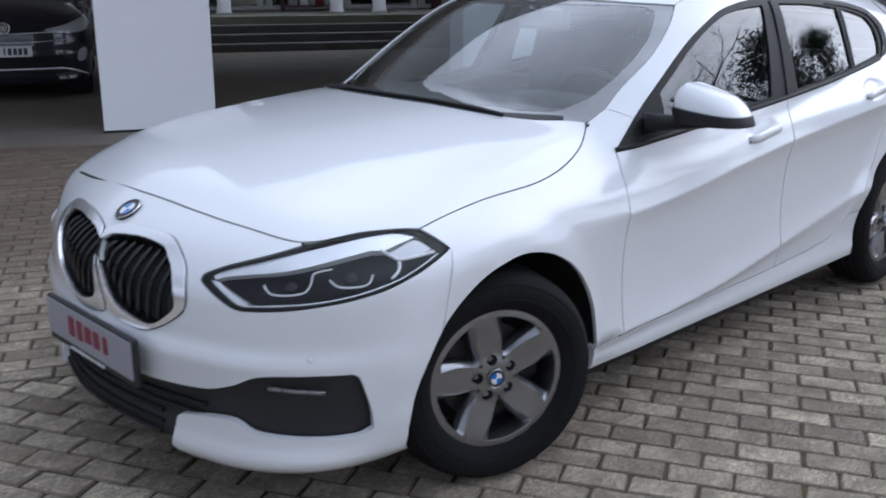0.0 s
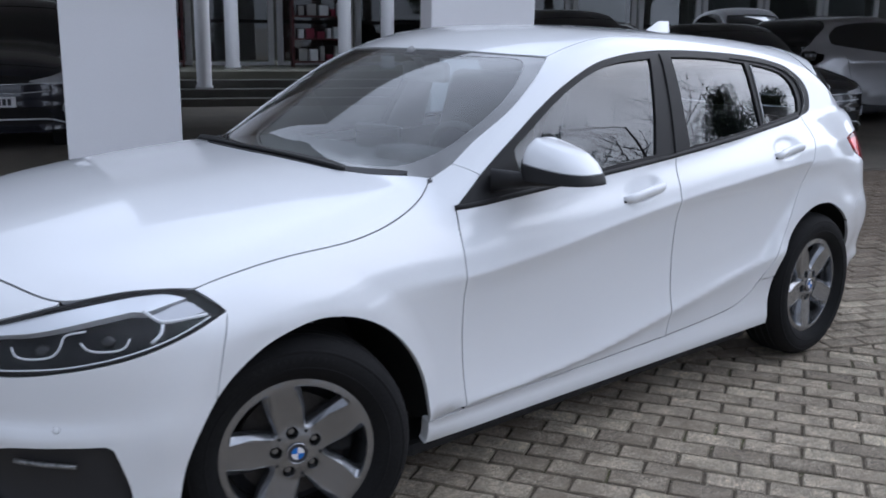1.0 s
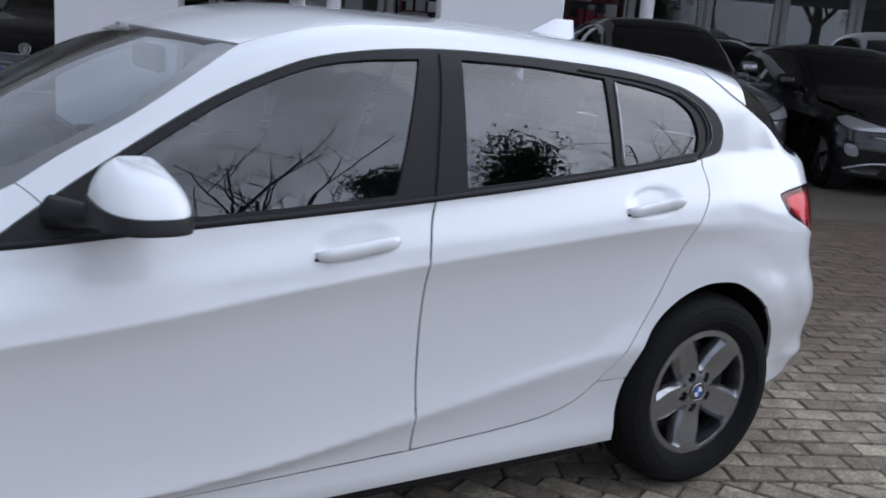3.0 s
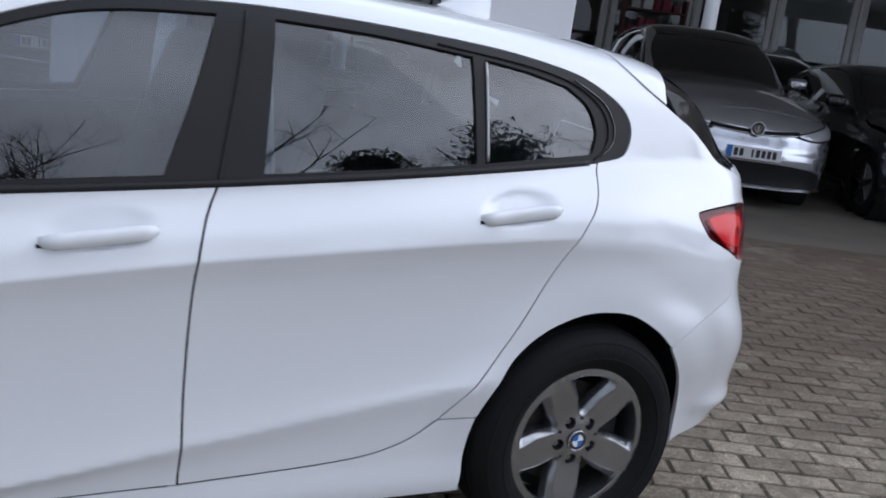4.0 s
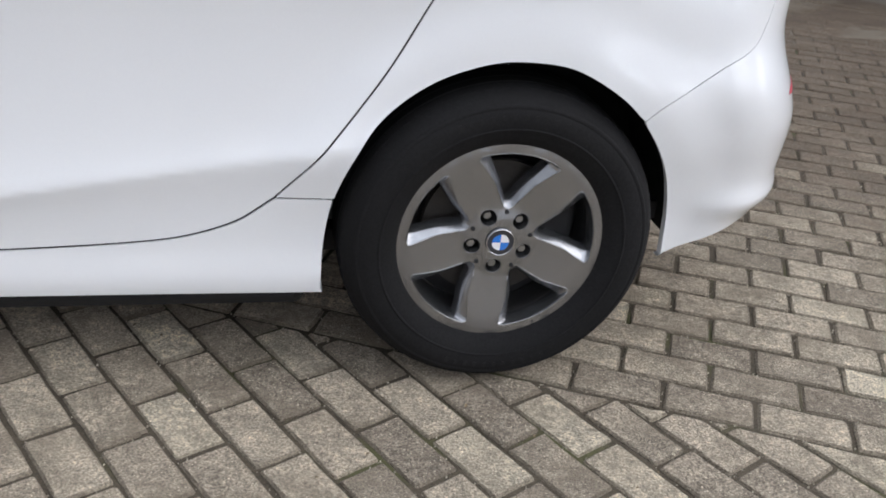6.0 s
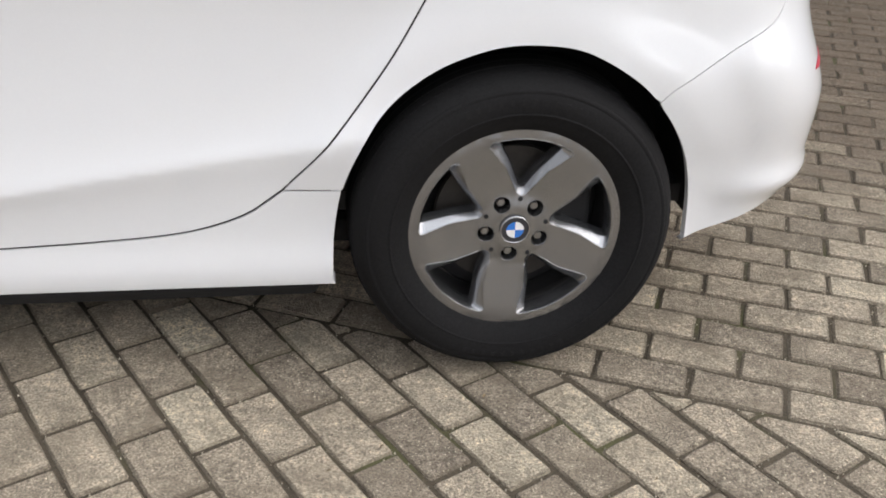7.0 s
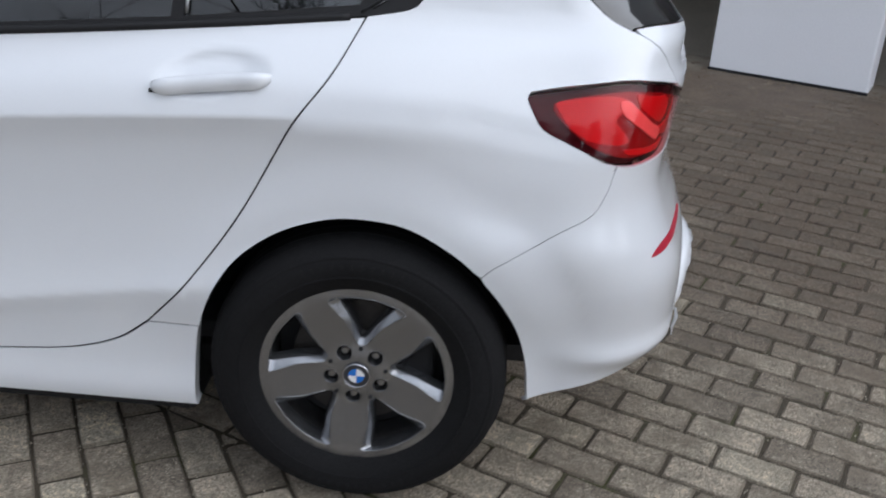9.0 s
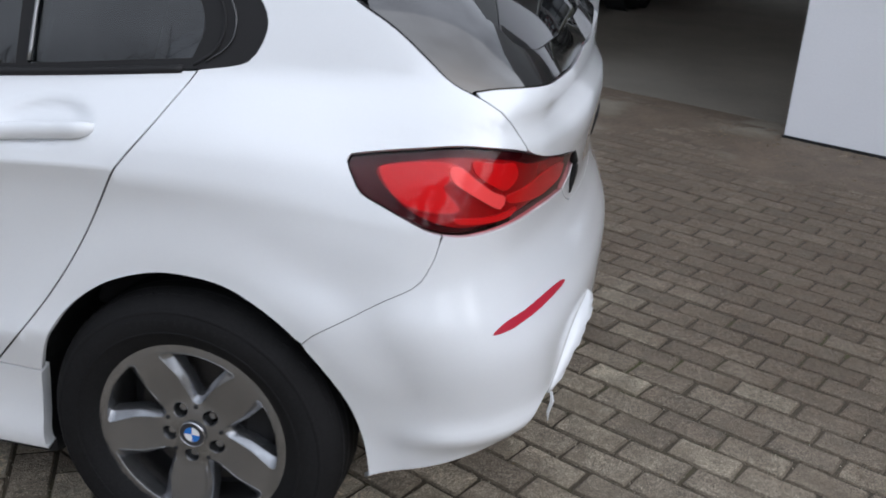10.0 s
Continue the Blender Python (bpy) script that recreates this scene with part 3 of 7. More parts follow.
def sheet(name, v3, n3, tris, mat, parent, depth, label="", mirror=False):
    """A thin panel from a surface net, with a folded rim of the given depth."""
    used = np.unique(tris)
    remap = np.full(len(v3), -1)
    remap[used] = np.arange(len(used))
    v3, n3, tris = v3[used], n3[used], remap[tris]
    fn = np.cross(v3[tris[:, 1]] - v3[tris[:, 0]], v3[tris[:, 2]] - v3[tris[:, 0]])
    flip = np.sum(fn * n3[tris].mean(1), 1) < 0
    tris[flip] = tris[flip][:, ::-1]
    count = {}
    for t in tris:
        for a, b in ((t[0], t[1]), (t[1], t[2]), (t[2], t[0])):
            count[(a, b)] = count.get((a, b), 0) + 1
    rim = [(a, b) for (a, b) in count if (b, a) not in count]
    verts, normals, faces = list(v3), list(n3), [tuple(int(i) for i in t) for t in tris]
    if depth:
        out = {}
        for a, b in rim:
            o = np.cross(v3[b] - v3[a], n3[a])
            o = o / max(np.linalg.norm(o), 1e-9)
            for i in (a, b):
                out[i] = out.get(i, 0) + o
        at = {}
        for i, o in out.items():
            o = o / max(np.linalg.norm(o), 1e-9)
            at[i] = len(verts)
            mid = o * 0.7 + n3[i] * 0.7
            verts += [v3[i], v3[i] + o * 0.0004 - n3[i] * 0.0012, v3[i] + o * 0.0004 - n3[i] * depth]
            normals += [mid, o, o]
        for a, b in rim:
            ia, ib = at[a], at[b]
            faces += [(ib, ia, ia + 1, ib + 1), (ib + 1, ia + 1, ia + 2, ib + 2)]
    verts, normals = np.array(verts), np.array(normals)
    if mirror:
        verts, normals = verts * (1, -1, 1), normals * (1, -1, 1)
        faces = [f[::-1] for f in faces]
    me = bpy.data.meshes.new(name)
    me.from_pydata(verts.tolist(), [], faces)
    for f in me.polygons:
        f.use_smooth = True
    me.normals_split_custom_set_from_vertices(normals.tolist())
    return mesh_object(name, me, mat, parent, label)


def panel(name, chart, loop, mat, parent, holes=(), gap=0.0029, step=0.03, depth=0.012, proud=0.0, label="", sides="L", warp=None, lines=(), reshape=None):
    """A body panel inside a closed line on the body, seen in a chart. sides: L, R or LR."""
    unit = 1.0
    poly = grow(tidy(flat_of(chart, loop)), gap * unit)
    hs = [grow(tidy(flat_of(chart, h)), -gap * unit) for h in holes]
    v2, tris = fill(poly, hs, step, lines)
    o, d = chart(v2[:, 0].copy(), v2[:, 1].copy())
    p = meet(o, d)
    n = body_normal(p)
    if reshape is not None:
        p, n = reshape(p, n)
    p = p + n * proud
    if warp is not None:
        p, n = warp(p), n
    made = [sheet(name, p, n, tris.copy(), mat, parent, depth, label, mirror=s == "R") for s in sides]
    return made[0] if len(made) == 1 else made


# ---------------------------------------------------------------- the white hatchback
car = thing("hatchback_car", "white five-door hatchback car parked on block paving", "car")

# lines on the body that panels share
L_FRONTSEAM = edge(chart_side, [(0.617, 0.882), (0.586, 0.76), (0.578, 0.66), (0.584, 0.45), (0.597, 0.283)])
L_BSEAM = edge(chart_side, [(1.668, 0.956), (1.638, 0.88), (1.622, 0.79), (1.619, 0.55), (1.622, 0.297)])
L_BELTF = edge(chart_side, [(0.617, 0.882), (1.0, 0.911), (1.35, 0.935), (1.668, 0.956)])
L_BELTR = edge(chart_side, [(1.668, 0.956), (2.0, 0.984), (2.35, 1.015), (2.662, 1.046)])
L_DOORLOWF = edge(chart_side, [(0.597, 0.283), (1.1, 0.288), (1.622, 0.297)])
L_REARSEAM = edge(chart_side, [(2.662, 1.046), (2.612, 0.955), (2.543, 0.862), (2.434, 0.666), (2.33, 0.52), (2.235, 0.412)])
L_DOORLOWR = edge(chart_side, [(2.235, 0.412), (2.165, 0.361), (2.06, 0.327), (1.9, 0.311), (1.622, 0.297)])
L_ARCHR = edge(chart_side, [(2.325, 0.205), (2.330, 0.33), (2.352, 0.44), (2.41, 0.555), (2.50, 0.632), (2.60, 0.672), (2.68, 0.680), (2.77, 0.667), (2.87, 0.612), (2.94, 0.540),
                            (2.992, 0.455), (3.022, 0.36), (3.035, 0.262)], step=0.015)
L_ARCHF = edge(chart_side, [(-0.325, 0.205), (-0.322, 0.33), (-0.285, 0.45), (-0.21, 0.565), (-0.11, 0.640), (0.0, 0.676), (0.08, 0.681), (0.18, 0.658), (0.28, 0.605), (0.365, 0.525),
                            (0.42, 0.435), (0.447, 0.33), (0.452, 0.205)], step=0.015)
L_BONNETSIDE = edge(chart_top, [(-0.239, -0.786), (-0.008, -0.779), (0.20, -0.780), (0.32, -0.766), (0.43, -0.738), (0.53, -0.698), (0.63, -0.640)])
L_SCREENLOW = edge(chart_top, [(0.63, -0.640), (0.585, -0.575), (0.50, -0.48), (0.44, -0.38), (0.405, -0.22), (0.390, 0.0)])
L_SCREENSIDE = edge(chart_slant, [(0.705, 0.242), (0.80, 0.290), (0.953, 0.352), (1.10, 0.440), (1.225, 0.532)])
L_DITCH = edge(chart_top, [(1.225, -0.552), (1.35, -0.556), (1.6, -0.556), (2.0, -0.540), (2.4, -0.520), (2.75, -0.500)])
L_HEADER = edge(chart_top, [(1.225, -0.552), (1.16, -0.40), (1.115, -0.20), (1.10, 0.0)])


def upto(line, k):
    return line[: max(2, int(len(line) * k))]


def rev(line):
    return line[::-1]


def flip_y(line):
    return line[::-1] * (1, -1, 1)


def archpiece(line, test):
    return line[np.array([bool(test(p)) for p in line])]


# points that hold the sharp crease along the flank
along_x = np.arange(0.6, 2.85, 0.009)
CREASE_LINES = [np.stack([along_x, CREASE(along_x) + d], -1) for d in (-0.0055, 0.0, 0.0055)]

quarter_x = [2.36 + 0.08 * k for k in range(8)]
CREASE_SLANT = [flat_of(chart_slant, edge(chart_side, [(x, float(CREASE(np.array(x))) + d) for x in quarter_x], step=0.010)) for d in (-0.006, 0.0, 0.006)]

# doors
door_front = panel("front_door", chart_side, np.vstack([L_FRONTSEAM, L_DOORLOWF, rev(L_BSEAM), rev(L_BELTF)]), M_WHITE, car, label="white front door with pull handle", step=0.009, lines=CREASE_LINES)
door_rear = panel("rear_door", chart_side, np.vstack([L_BSEAM, rev(L_DOORLOWR), rev(L_REARSEAM), rev(L_BELTR)]), M_WHITE, car, label="white rear door with pull handle", step=0.009, lines=CREASE_LINES)
panel("far_side_doors", chart_side, np.vstack([L_FRONTSEAM, L_DOORLOWF, rev(L_DOORLOWR), rev(L_REARSEAM), rev(L_BELTR), rev(L_BELTF)]), M_WHITE, car, sides="R", step=0.05)

# sill
sill_top_f = edge(chart_side, [(0.448, 0.283), (0.597, 0.283)])
sill_end = edge(chart_side, [(2.235, 0.412), (2.342, 0.410)])
sill_low = edge(chart_side, [(0.452, 0.208), (1.4, 0.206), (2.325, 0.206)])
panel("sill", chart_side, np.vstack([sill_top_f, L_DOORLOWF, rev(L_DOORLOWR), sill_end, rev(archpiece(L_ARCHR, lambda p: p[0] < 2.345 and p[2] < 0.405)), rev(sill_low),
                                     rev(archpiece(L_ARCHF, lambda p: p[0] > 0.4 and p[2] < 0.28))]), M_WHITE, car, sides="LR", step=0.03, depth=0.03)

# front wings
L_WINGNOSE = edge(chart_side, [(-0.187, 0.745), (-0.215, 0.66), (-0.235, 0.535)])
wing_a = edge(chart_slant, [(0.63, 0.222), (0.68, 0.235), (0.705, 0.242)])
L_WINTOP = edge(chart_side, [(2.662, 1.046), (2.725, 1.057), (2.755, 1.068), (2.776, 1.100), (2.782, 1.140), (2.760, 1.180), (2.705, 1.218), (2.610, 1.258), (2.40, 1.294), (2.10, 1.316), (1.85, 1.325), (1.68, 1.323), (1.50, 1.308),
                             (1.333, 1.276), (1.111, 1.186), (0.837, 1.027), (0.617, 0.882)])
PILLAR_AT = int(np.argmin(np.abs(L_WINTOP[:, 0] - 0.735)))
L_TRIMFOOT = L_WINTOP[PILLAR_AT:]
L_WINTOP_REAR = L_WINTOP[: PILLAR_AT + 1]
foot = flat_of(chart_slant, L_WINTOP[PILLAR_AT : PILLAR_AT + 1])[0]
wing_b = edge(chart_slant, [(0.705, 0.242), (float(foot[0]) * 0.5 + 0.3525, float(foot[1]) * 0.5 + 0.121), (float(foot[0]), float(foot[1]))])
panel("front_wing", chart_slant, np.vstack([L_BONNETSIDE, wing_a, wing_b, L_TRIMFOOT[1:], L_FRONTSEAM, rev(sill_top_f), rev(archpiece(L_ARCHF, lambda p: p[0] > -0.235 and p[2] > 0.285)), rev(L_WINGNOSE),
                                            edge(chart_slant, [(-0.187, -0.078), (-0.239, 0.003)])]), M_WHITE, car, gap=0.0015, step=0.022, sides="LR")

# bonnet and roof
L_NOSELINE = edge(chart_top, [(-0.239, -0.786), (-0.36, -0.722), (-0.501, -0.637), (-0.560, -0.45), (-0.585, -0.26), (-0.592, 0.0)])
half = np.vstack([rev(L_NOSELINE), L_BONNETSIDE, L_SCREENLOW])
panel("bonnet", chart_top, np.vstack([half, flip_y(half)]), M_WHITE, car, step=0.03)
L_ROOFEND = edge(chart_top, [(2.75, -0.500), (2.79, -0.30), (2.80, 0.0)])
half = np.vstack([rev(L_HEADER), L_DITCH, L_ROOFEND])
panel("roof", chart_top, np.vstack([half, flip_y(half)]), M_WHITE, car, step=0.04)

# windscreen: black edge and clear middle
half = np.vstack([rev(L_SCREENLOW), wing_a, L_SCREENSIDE, L_HEADER])
screen_loop = np.vstack([half, flip_y(half)])
clear_half = edge(chart_top, [(0.47, 0.0), (0.485, -0.22), (0.53, -0.40), (0.60, -0.52), (0.70, -0.58), (0.80, -0.60), (0.953, -0.60), (1.08, -0.56), (1.16, -0.49), (1.115, -0.35), (1.07, -0.18), (1.06, 0.0)])
clear_loop = np.vstack([clear_half, flip_y(clear_half)[1:-1]])
panel("windscreen_edge", chart_top, screen_loop, M_SCREENEDGE, car, holes=[clear_loop], gap=0.002, step=0.05, proud=-0.004, label="black printed windscreen edge")
panel("windscreen", chart_top, clear_loop, M_SCREEN, car, gap=-0.0015, step=0.05, depth=0, proud=-0.005, label="clear windscreen reflecting the sky")

# side windows: trim with openings, then the panes
P_FRONT = edge(chart_side, [(0.875, 0.925), (1.2, 0.946), (1.558, 0.972)])
P_FRONT = np.vstack([P_FRONT, edge(chart_side, [(1.558, 0.972), (1.617, 1.130), (1.672, 1.298)]), edge(chart_side, [(1.672, 1.298), (1.50, 1.287), (1.36, 1.262), (1.15, 1.182), (0.89, 1.036)]),
                     edge(chart_side, [(0.89, 1.036), (0.875, 0.925)])])
P_REAR = np.vstack([edge(chart_side, [(1.768, 0.984), (2.0, 1.002), (2.292, 1.028)]), edge(chart_side, [(2.292, 1.028), (2.294, 1.272)]), edge(chart_side, [(2.294, 1.272), (2.05, 1.294), (1.803, 1.302)]),
                    edge(chart_side, [(1.803, 1.302), (1.768, 0.984)])])
P_QUARTER = np.vstack([edge(chart_side, [(2.318, 1.030), (2.50, 1.050), (2.645, 1.066)]), edge(chart_side, [(2.645, 1.066), (2.662, 1.12), (2.640, 1.180), (2.575, 1.225)]),
                       edge(chart_side, [(2.575, 1.225), (2.45, 1.252), (2.330, 1.268)]), edge(chart_side, [(2.330, 1.268), (2.318, 1.030)])])
win_loop = np.vstack([L_BELTF, L_BELTR, L_WINTOP])
for s in "LR":
    panel("window_trim", chart_side, win_loop, M_BLACKTRIM, car, holes=[P_FRONT, P_REAR, P_QUARTER], gap=0.001, step=0.04, proud=-0.002, depth=0.012, label="black window surround and pillars", sides=s)
    for pane in (P_FRONT, P_REAR, P_QUARTER):
        panel("side_window", chart_side, pane, M_GLASS, car, gap=-0.0005, step=0.06, depth=0, proud=-0.009, label="tinted side window reflecting sky and bare trees", sides=s)

# rear quarter with roof rail and windscreen pillar, one pressing
L_HATCHSIDE = edge(chart_slant, [(2.75, 0.590), (2.775, 0.53), (2.80, 0.482), (2.853, 0.428), (2.95, 0.374), (3.021, 0.342), (3.087, 0.303), (3.14, 0.272), (3.19, 0.256), (3.245, 0.238), (3.28, 0.215)])
L_TAILTOP = edge(chart_tail, [(0.677, 0.930), (0.717, 0.942), (0.761, 0.950), (0.813, 0.957), (0.858, 0.957), (0.94, 0.948), (1.021, 0.937)])
L_TAILTIP = edge(chart_tail, [(1.021, 0.937), (1.030, 0.925), (1.022, 0.897), (1.010, 0.874), (0.975, 0.854), (0.939, 0.835), (0.908, 0.817), (0.873, 0.804)])
L_BUMPSEAM = edge(chart_side, [(3.157, 0.804), (3.150, 0.765), (3.130, 0.720), (3.109, 0.702), (3.064, 0.678), (3.005, 0.640), (2.938, 0.598), (2.915, 0.575)])
panel("rear_quarter", chart_slant, np.vstack([rev(wing_b), L_SCREENSIDE, L_DITCH, L_HATCHSIDE, L_TAILTOP[1:], L_TAILTIP[1:], L_BUMPSEAM, rev(archpiece(L_ARCHR, lambda p: p[0] < 2.912 and p[2] > 0.412)),
                                              rev(sill_end), rev(L_REARSEAM), L_WINTOP_REAR]), M_WHITE, car, gap=0.0012, step=0.018, sides="LR", lines=CREASE_SLANT)


# dark tubes laid in the panel gaps to paint the shade there
def shade_gap(line, name="gap_shade"):
    n = body_normal(line)
    p = (line - n * 0.0085)[:: 2]
    return part(name, tube([tuple(q) for q in p], 0.0055, n=6), M_DARK, car, smooth=True)


for ln in (L_FRONTSEAM, L_BSEAM, L_REARSEAM, L_DOORLOWF, L_DOORLOWR, L_BONNETSIDE, flip_y(L_BONNETSIDE), L_DITCH, flip_y(L_DITCH), wing_b, upto(sill_end, 1)):
    shade_gap(ln)

# ---- nose: painted bumper with openings for grille, lamps and intakes
L_LAMPIN = edge(chart_nose, [(0.740, 0.769), (0.56, 0.722), (0.492, 0.695), (0.488, 0.680), (0.575, 0.632), (0.605, 0.625)])
L_LAMPLOW = edge(chart_nose, [(0.605, 0.625), (0.70, 0.632), (0.810, 0.647), (0.90, 0.662), (0.970, 0.679), (1.06, 0.710), (1.142, 0.745)])
L_LAMPTOP = edge(chart_nose, [(0.740, 0.769), (0.82, 0.785), (0.912, 0.796), (1.00, 0.798), (1.063, 0.790)])
L_LAMPTIP = edge(chart_nose, [(1.063, 0.790), (1.142, 0.745)])
nose_top = archpiece(L_NOSELINE, lambda p: p[1] > -0.6375)
arch_front = archpiece(L_ARCHF, lambda p: p[0] < -0.233 and p[2] < 0.535)
lip = edge(chart_nose, [(1.014, 0.196), (0.95, 0.188), (0.75, 0.183), (0.55, 0.186), (0.40, 0.196), (0.375, 0.212)])
opening = np.vstack([edge(chart_nose, [(0.375, 0.215), (0.395, 0.300), (0.415, 0.312)]), edge(chart_nose, [(0.415, 0.312), (0.50, 0.325), (0.575, 0.328), (0.625, 0.302), (0.774, 0.291), (0.880, 0.292), (0.910, 0.306)]),
                     edge(chart_nose, [(0.910, 0.306), (0.905, 0.36), (0.878, 0.455), (0.862, 0.466)]), edge(chart_nose, [(0.862, 0.466), (0.76, 0.470), (0.65, 0.464), (0.582, 0.431), (0.50, 0.405), (0.29, 0.392), (0.0, 0.392)])])
KIDNEY_OUT = [(0.030, 0.725), (0.060, 0.742), (0.127, 0.752), (0.242, 0.756), (0.340, 0.752), (0.402, 0.726), (0.437, 0.693), (0.449, 0.614), (0.403, 0.568), (0.322, 0.527), (0.239, 0.523), (0.158, 0.538), (0.130, 0.573), (0.080, 0.648)]
KIDNEY_IN = [(0.036, 0.697), (0.048, 0.713), (0.088, 0.727), (0.218, 0.738), (0.328, 0.731), (0.368, 0.709), (0.394, 0.685), (0.416, 0.610), (0.384, 0.575), (0.322, 0.542), (0.220, 0.553), (0.155, 0.580), (0.095, 0.646)]


def twin(loop):
    """The other kidney, mirrored across the leaning centre bar."""
    return [(0.04 + 1.26 * (0.733 - z) - a, z) for a, z in loop[::-1]]


KIDNEY = {1: edge(chart_nose, KIDNEY_OUT, closed=True), -1: edge(chart_nose, twin(KIDNEY_OUT), closed=True)}
half = np.vstack([rev(nose_top), L_LAMPIN, L_LAMPLOW[1:], L_WINGNOSE[1:], rev(arch_front), lip, opening])
panel("front_bumper", chart_nose, np.vstack([half, flip_y(half)]), M_WHITE, car, holes=[KIDNEY[1], KIDNEY[-1]], gap=0.0015, step=0.02, depth=0.02, label="white front bumper with black intakes")
shade_gap(np.vstack([nose_top, flip_y(nose_top)[1:]]))
# black lower intake behind the opening
intake_half = edge(chart_nose, [(0.0, 0.205), (0.50, 0.205), (0.93, 0.275), (0.93, 0.45), (0.87, 0.478), (0.62, 0.478), (0.52, 0.425), (0.28, 0.412), (0.0, 0.412)], step=0.03)
intake = panel("lower_intake", chart_nose, np.vstack([intake_half, flip_y(intake_half)]), M_PLASTIC, car, gap=0, step=0.04, proud=-0.026, depth=0.01, label="black plastic lower intake")
for zz in (0.235, 0.262, 0.289, 0.316, 0.343):
    w = 0.36 if zz < 0.30 else 0.50
    ln = edge(chart_nose, [(-w, zz), (0, zz), (w, zz)])
    part("intake_slat", tube([tuple(p) for p in (ln - body_normal(ln) * 0.019)[::3]], 0.006, n=6), M_BLACKTRIM, car)


def fog_lamp(s):
    ln = edge(chart_nose, [(0.665, 0.428), (0.80, 0.416)])
    n = body_normal(ln)
    p = (ln - n * 0.014) * (1, s, 1)
    bm = tube([tuple(q) for q in p], 0.0062, n=8)
    return part("fog_lamp", bm, M_FOG, car, "small chrome fog lamp strip", smooth=True)


fog_lamp(1)
fog_lamp(-1)


# ---- kidney grilles
def kidney(s):
    loop = KIDNEY[s]
    inner3 = edge(chart_nose, KIDNEY_IN if s > 0 else twin(KIDNEY_IN), closed=True)
    inner = tidy(flat_of(chart_nose, inner3))
    panel("grille_frame", chart_nose, loop, M_FRAME, car, holes=[inner3], gap=0.0005, step=0.03, proud=0.006, depth=0.010, label="chrome grille frame")
    panel("grille_surround", chart_nose, loop, M_GRILLE, car, holes=[inner3], gap=0.002, step=0.03, proud=-0.006, depth=0.045)
    rim_line = loop + body_normal(loop) * 0.0005
    part("frame_gap", tube([tuple(p) for p in np.vstack([rim_line, rim_line[:1]])], 0.0024, n=5), M_DARK, car, smooth=True)
    panel("grille_recess", chart_nose, loop, M_DARK, car, gap=-0.004, step=0.04, proud=-0.055, depth=0.0)
    lo, hi = inner.min(0), inner.max(0)
    for k in range(9):
        a = lo[0] + (hi[0] - lo[0]) * (k + 0.6) / 9.2
        zs = np.linspace(lo[1], hi[1], 40)
        q = np.stack([a + (zs - 0.63) * 0.22, zs], -1)
        q = q[inside(inner, q)]
        if len(q) < 4:
            continue
        o, d = chart_nose(q[:, 0].copy(), q[:, 1].copy())
        p = meet(o, d)
        n = body_normal(p)
        bow = 0.012 * np.sin(np.linspace(0, math.pi, len(p)))[:, None]
        p = p - n * (0.024 - bow)
        part("grille_slat", tube([tuple(v) for v in p], 0.007, n=6), M_GRILLE, car, smooth=True)


kidney(1)
kidney(-1)


def roundel(centre, normal, r, parent, up=(0, 0, 1), name="badge"):
    """A round badge: dark ring with a light rim and four quarters in blue and white."""
    n = Vector(normal).normalized()
    u = (Vector(up) - n * n.dot(Vector(up))).normalized()
    v = u.cross(n)
    m = Matrix((v, u, n)).transposed().to_4x4()
    m.translation = Vector(centre)
    turn = Matrix.Rotation(radians(90), 4, "X")
    ring = lathe([(0.0, 0.004), (r * 0.62, 0.004), (r * 0.9, 0.004), (r * 0.92, 0.0055), (r, 0.004), (r, -0.004)], 40)
    bmesh.ops.transform(ring, matrix=turn, verts=ring.verts)
    body_ = part(name, ring, M_PLATETEXT, parent, smooth=False)
    body_.matrix_basis = m
    rim = lathe([(r * 0.93, 0.0042), (r * 0.95, 0.006), (r * 0.99, 0.006), (r * 1.01, 0.003)], 40)
    bmesh.ops.transform(rim, matrix=turn, verts=rim.verts)
    part("badge_rim", rim, M_CHROME, body_, smooth=True)
    for k in range(4):
        bm = bmesh.new()
        c = bm.verts.new((0, 0, 0.0050))
        arc = [bm.verts.new((r * 0.60 * math.cos(t), r * 0.60 * math.sin(t), 0.0050)) for t in np.linspace(k * math.pi / 2, (k + 1) * math.pi / 2, 9)]
        for p, q in zip(arc, arc[1:]):
            bm.faces.new((c, p, q))
        part("badge_quarter", bm, M_BADGEWHITE if k % 2 == 0 else M_BLUE, body_)
    return body_


c0 = edge(chart_nose, [(0.045, 0.776), (0.055, 0.776)])[:1]
roundel(c0[0] + body_normal(c0)[0] * 0.003, body_normal(c0)[0], 0.040, car, name="bonnet_badge")

# dealer's plate in a dark holder
plate = part("plate_holder", box((0.018, 0.53, 0.135), (-0.820, -0.075, 0.447), bevel=0.005), M_PLASTIC, car, "dark plate holder with grey dealer plate")
part("plate", box((0.004, 0.515, 0.105), (-0.831, -0.075, 0.454), bevel=0.001), M_PLATE, plate)
for k, (w, h) in enumerate(((0.036, 0.050), (0.034, 0.050), (0.040, 0.042), (0.036, 0.042), (0.026, 0.042))):
    part("print_bar", box((0.003, w * 0.95, h * 1.15), (-0.8335, 0.022 - k * 0.052, 0.458)), M_PLATERED, plate)
for k in range(9):
    part("small_print_bar", box((0.003, 0.016, 0.008), (-0.8315, 0.035 - k * 0.024, 0.388)), M_PLATEWHITE, plate)


# ---- headlamps
LAMP = np.vstack([L_LAMPIN, L_LAMPLOW[1:], rev(L_LAMPTIP)[1:], rev(L_LAMPTOP)[1:-1]])


